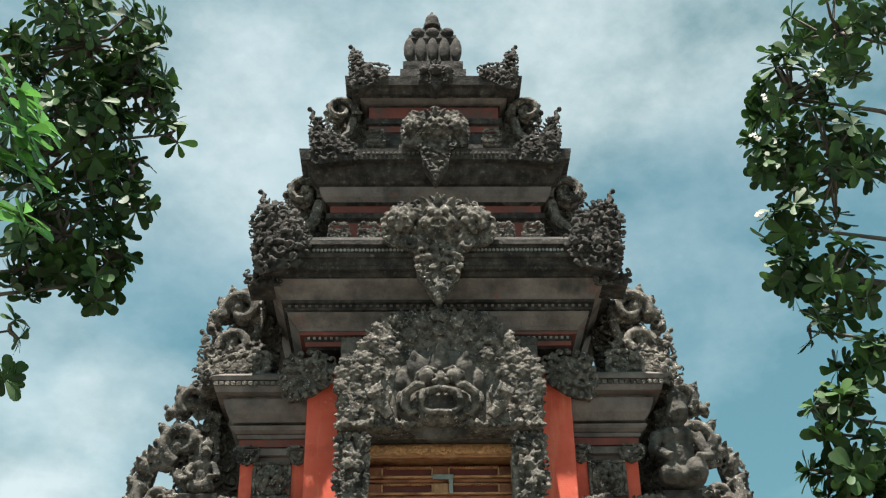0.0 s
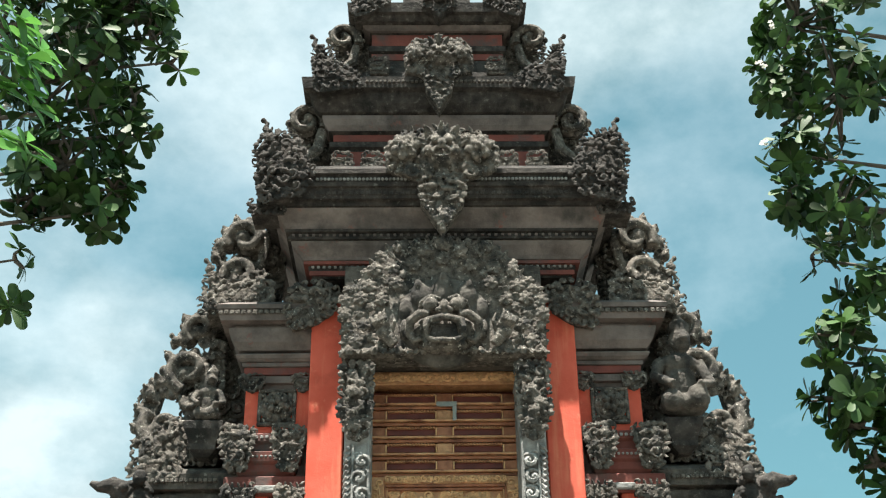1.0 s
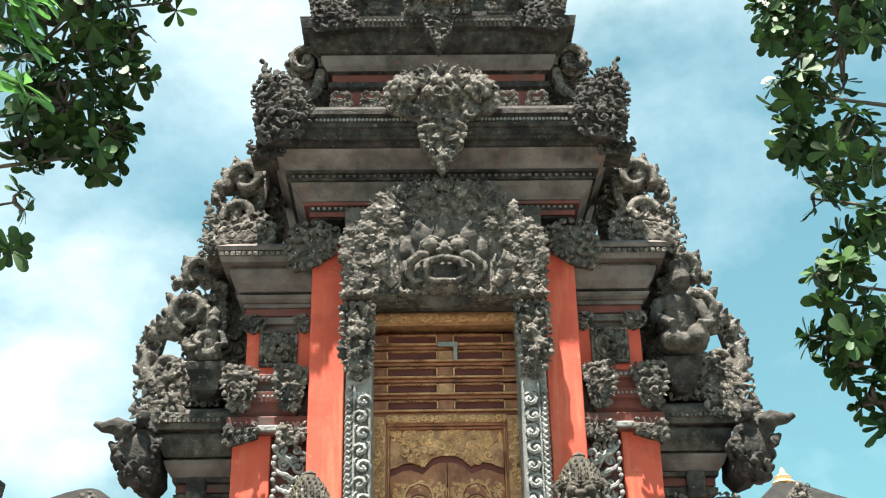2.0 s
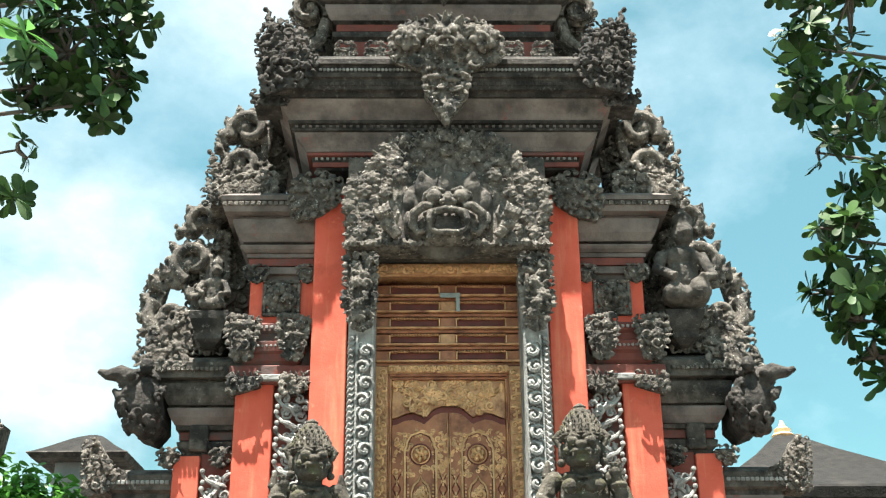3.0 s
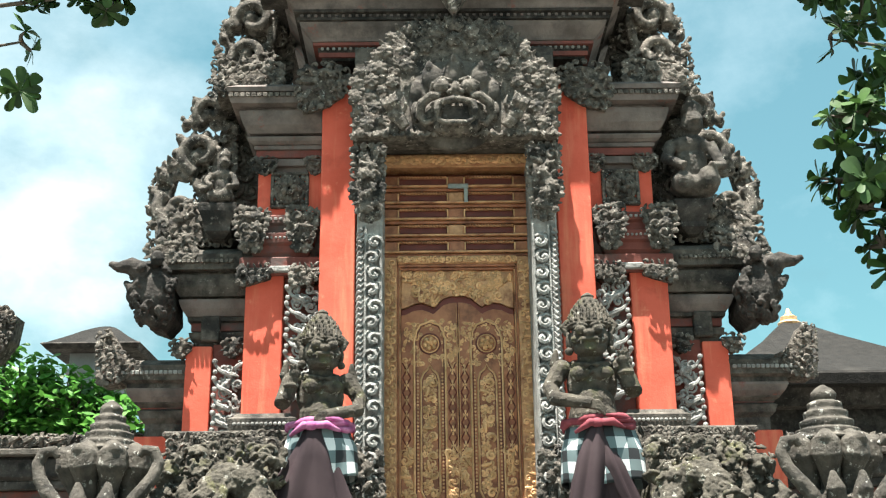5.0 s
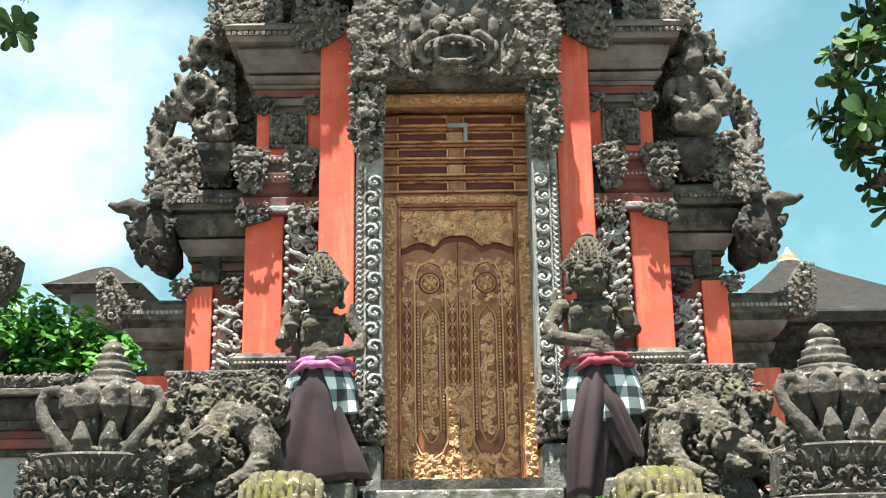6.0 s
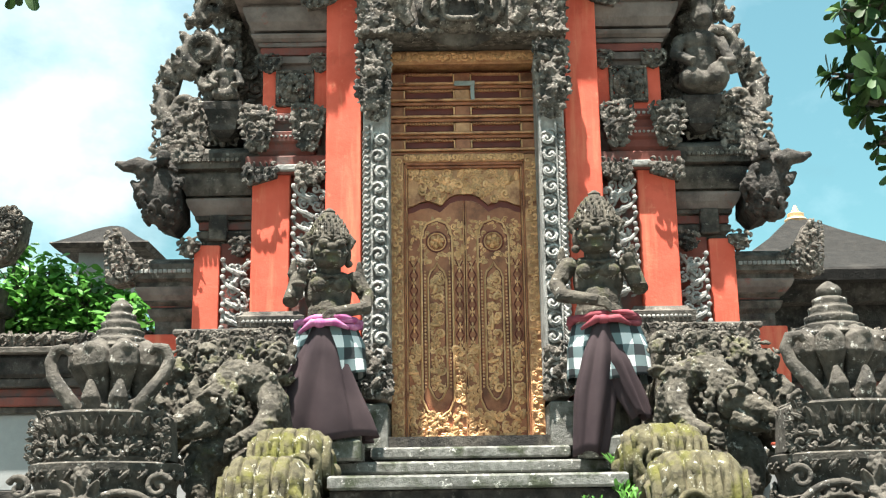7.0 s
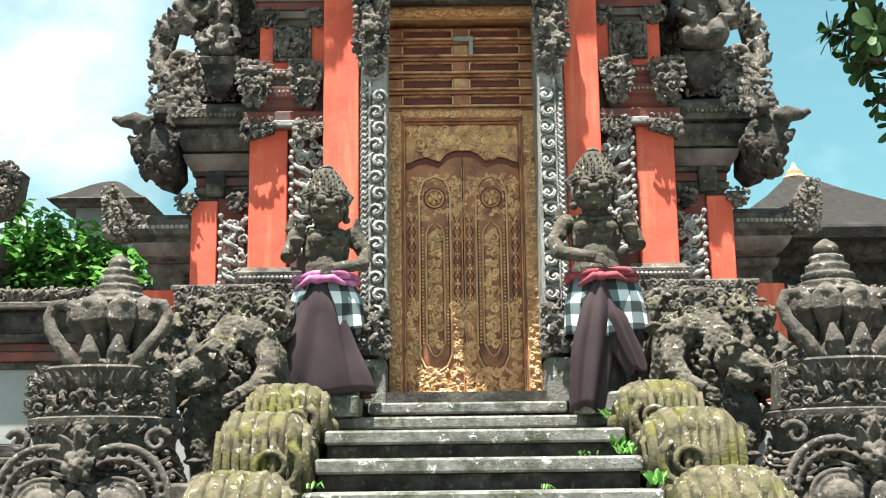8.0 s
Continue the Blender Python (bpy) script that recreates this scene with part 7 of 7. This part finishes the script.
# bush above the west wall
def bush(name, lobes, seed, label):
    rg = random.Random(seed)
    b = thing(name, label, "bush")
    stems, leaves = Geo(), Geo()
    for c, r, n in lobes:
        c, r = np.array(c, dtype=float), np.array(r, dtype=float)
        stems.add(*tube([(c[0], c[1] + 0.2, 0.0), (c[0] + 0.1, c[1] + 0.1, c[2] * 0.6), tuple(c)], [0.05, 0.04, 0.02], 6))
        for _ in range(n):
            d = np.array([rg.gauss(0, 1) for _ in range(3)])
            d /= np.linalg.norm(d)
            p = c + d * r * rg.uniform(0.3, 1.05)
            if rg.random() < 0.2:
                stems.add(*tube([tuple(c + (p - c) * 0.2), tuple(p)], [0.012, 0.006], 4))
            for _ in range(4):
                L = rg.uniform(0.07, 0.14)
                v, f = leaf_shape(L, L * 0.5)
                m = np.array(Euler((rg.uniform(-0.9, 0.9), rg.uniform(-0.6, 0.9), rg.uniform(0, 6.28))).to_matrix())
                leaves.add(v @ m.T + p + np.array([rg.uniform(-0.06, 0.06) for _ in range(3)]), f)
    part("branchwork", stems, BARK, b)
    part("foliage", leaves, BUSH, b, "bright green leaves", True)
    return b


bush("bush", [((-4.25, 2.0, 3.75), (0.5, 0.4, 0.50), 380), ((-3.70, 2.0, 3.72), (0.45, 0.4, 0.48), 360), ((-3.42, 2.0, 3.6), (0.26, 0.3, 0.42), 150), ((-4.8, 2.1, 3.7), (0.45, 0.4, 0.5), 200), ((-4.05, 2.0, 4.1), (0.12, 0.2, 0.25), 36), ((-4.45, 2.0, 4.3), (0.12, 0.2, 0.35), 40)], 17, "dense bright green bush behind the wall coping")
bush("bush", [((-3.2, 1.7, 3.5), (0.3, 0.3, 0.35), 150)], 18, "small bright green bush beside the gate wing")


# ======== trees ========
def rosette(geo, at, axis, rng, n=9, length=0.17):
    """Leaves set spirally round a branch tip."""
    q = np.array(Vector(axis).to_track_quat("Z", "Y").to_matrix())
    for k in range(n):
        L = length * rng.uniform(0.75, 1.2)
        v, f = broad_leaf(L, L * 0.44)
        up, a = rng.uniform(-0.25, 0.7), 2.4 * k + rng.uniform(-0.3, 0.3)
        c, s = math.cos(up), math.sin(up)
        m = np.array(Matrix.Rotation(a, 3, "Z") @ Matrix.Rotation(-up, 3, "Y") @ Matrix.Rotation(rng.uniform(-0.4, 0.4), 3, "X"))
        geo.add(v @ m.T @ q.T + np.asarray(at), f)


def frangipani(name, root, knots, lobes, seed, label):
    """knots: limb end points; lobes: (centre, radii, number of leaf tufts)."""
    rng = random.Random(seed)
    tree = thing(name, label, "tree")
    trunk, crown, flowers = Geo(), Geo(), Geo()
    root = np.array(root, dtype=float)
    fork = root + np.array((0, 0, 2.2))
    trunk.add(*tube([root, root + (0.05, 0.02, 1.0), fork], [0.2, 0.17, 0.14], 9))
    for c, r, n in lobes:
        c, r = np.array(c, dtype=float), np.array(r, dtype=float)
        bend = np.array((root[0] * 0.86, c[1] + 0.2, c[2] - 0.5))
        trunk.add(*tube([fork - (0, 0, 0.1), (fork + bend) / 2 + (0.1, 0, 0.2), bend, (bend + c) / 2 + (0, 0, 0.12), c], [0.10, 0.08, 0.045, 0.028, 0.012], 7))
        for _ in range(int(1.4 * n)):
            d = np.array([rng.gauss(0, 1) for _ in range(3)])
            d /= np.linalg.norm(d)
            p = c + d * r * rng.uniform(0.35, 1.0) ** 0.6
            ax = d * (1, 1, 1) + np.array((0, 0, rng.uniform(-0.2, 0.9)))
            rosette(crown, p, ax, rng, rng.randint(7, 11), rng.uniform(0.17, 0.245))
            if rng.random() < 0.55:
                k = c + (p - c) * 0.35 + np.array([rng.uniform(-0.08, 0.08) for _ in range(3)])
                trunk.add(*tube([c + (p - c) * 0.08, k, p], [0.028, 0.02, 0.013], 5))
            if rng.random() < 0.06:
                o = p + np.array(d) * 0.1
                for _ in range(5):
                    b = o + np.array([rng.uniform(-0.05, 0.05) for _ in range(3)])
                    for j in range(5):
                        lv, lf = leaf_shape(0.034, 0.022)
                        m = np.array(Matrix.Rotation(1.257 * j, 3, "Z") @ Matrix.Rotation(-0.5, 3, "Y"))
                        flowers.add(lv @ m.T + b, lf)
    part("trunk", trunk, BARK, tree, smooth=True)
    part("crown", crown, LEAF, tree, "glossy dark green leaf tufts", smooth=True)
    if flowers.n:
        part("blossoms", flowers, PETAL, tree, "small white blossoms")
    return tree


LOBES_L = [((-3.25, 1.2, 10.25), (0.22, 0.3, 0.4), 6),
           ((-3.32, 1.2, 9.3), (0.2, 0.3, 0.3), 5),
           ((-3.42, 1.2, 8.2), (0.22, 0.3, 0.2), 5),
           ((-4.06, 1.2, 11.2), (0.95, 0.95, 0.9), 60),
           ((-3.43, 1.2, 10.6), (0.45, 0.45, 0.62), 24),
           ((-2.96, 1.2, 9.86), (0.12, 0.25, 0.12), 2),
           ((-4.01, 1.2, 9.72), (0.75, 0.75, 0.75), 44),
           ((-3.33, 1.2, 8.9), (0.3, 0.3, 0.38), 10),
           ((-3.96, 1.2, 8.5), (0.55, 0.55, 0.6), 30),
           ((-3.51, 1.2, 7.92), (0.26, 0.26, 0.28), 8),
           ((-4.26, 1.2, 8.1), (0.3, 0.3, 0.35), 8),
           ((-4.33, 1.2, 7.36), (0.12, 0.25, 0.12), 2),
           ((-4.31, 1.2, 6.86), (0.16, 0.25, 0.16), 3),
           ((-5.06, 1.2, 10.1), (0.5, 0.5, 1.6), 26)]
young = thing("young_frangipani", "young frangipani with sunlit yellow-green leaves on a bent stem", "tree")
g, rg = Geo(), random.Random(31)
for k in range(15):
    p = (rg.uniform(-2.45, -1.98), rg.uniform(-5.3, -4.8), rg.uniform(4.62, 5.3))
    rosette(g, p, (0.5, -0.2, rg.uniform(0.2, 0.9)), rg, rg.randint(6, 9), rg.uniform(0.13, 0.18))
part("leaves", g, BUSH, young, "sunlit yellow-green leaves", True)
part("bough", Geo().add(*tube([(-4.5, -3.5, 0.0), (-4.4, -3.55, 2.2), (-3.5, -4.3, 4.1), (-2.6, -5.0, 4.9), (-2.2, -5.0, 5.1)], [0.09, 0.075, 0.05, 0.03, 0.012], 7)), BARK, young)
frangipani("frangipani_tree", (-7.4, 1.6, 0), [], LOBES_L, 5, "frangipani tree with dark green leaves and white blossoms")
LOBES_R = [((4.12, 1.2, 5.12), (0.2, 0.25, 0.22), 5),
           ((4.40, 1.2, 5.35), (0.25, 0.25, 0.28), 7),
           ((4.94, 1.2, 11.4), (0.65, 0.65, 0.75), 26),
           ((4.14, 1.2, 10.4), (0.5, 0.5, 0.6), 24),
           ((3.81, 1.2, 9.45), (0.34, 0.34, 0.5), 14),
           ((4.49, 1.2, 9.4), (0.6, 0.6, 0.75), 34),
           ((3.84, 1.2, 8.6), (0.28, 0.28, 0.34), 9),
           ((3.71, 1.2, 8.05), (0.24, 0.25, 0.24), 6),
           ((4.27, 1.2, 7.95), (0.5, 0.5, 0.5), 22),
           ((3.84, 1.2, 7.32), (0.12, 0.25, 0.15), 3),
           ((4.39, 1.2, 6.98), (0.32, 0.32, 0.28), 10),
           ((3.99, 1.2, 6.35), (0.3, 0.3, 0.28), 9),
           ((3.75, 1.2, 6.2), (0.15, 0.25, 0.25), 4),
           ((3.91, 1.2, 5.78), (0.32, 0.32, 0.32), 11),
           ((4.01, 1.2, 5.5), (0.22, 0.25, 0.2), 5),
           ((4.34, 1.2, 5.95), (0.3, 0.3, 0.3), 9)]
frangipani("frangipani_tree", (7.4, 1.6, 0), [], LOBES_R, 9, "frangipani tree with many white blossoms near the gate")
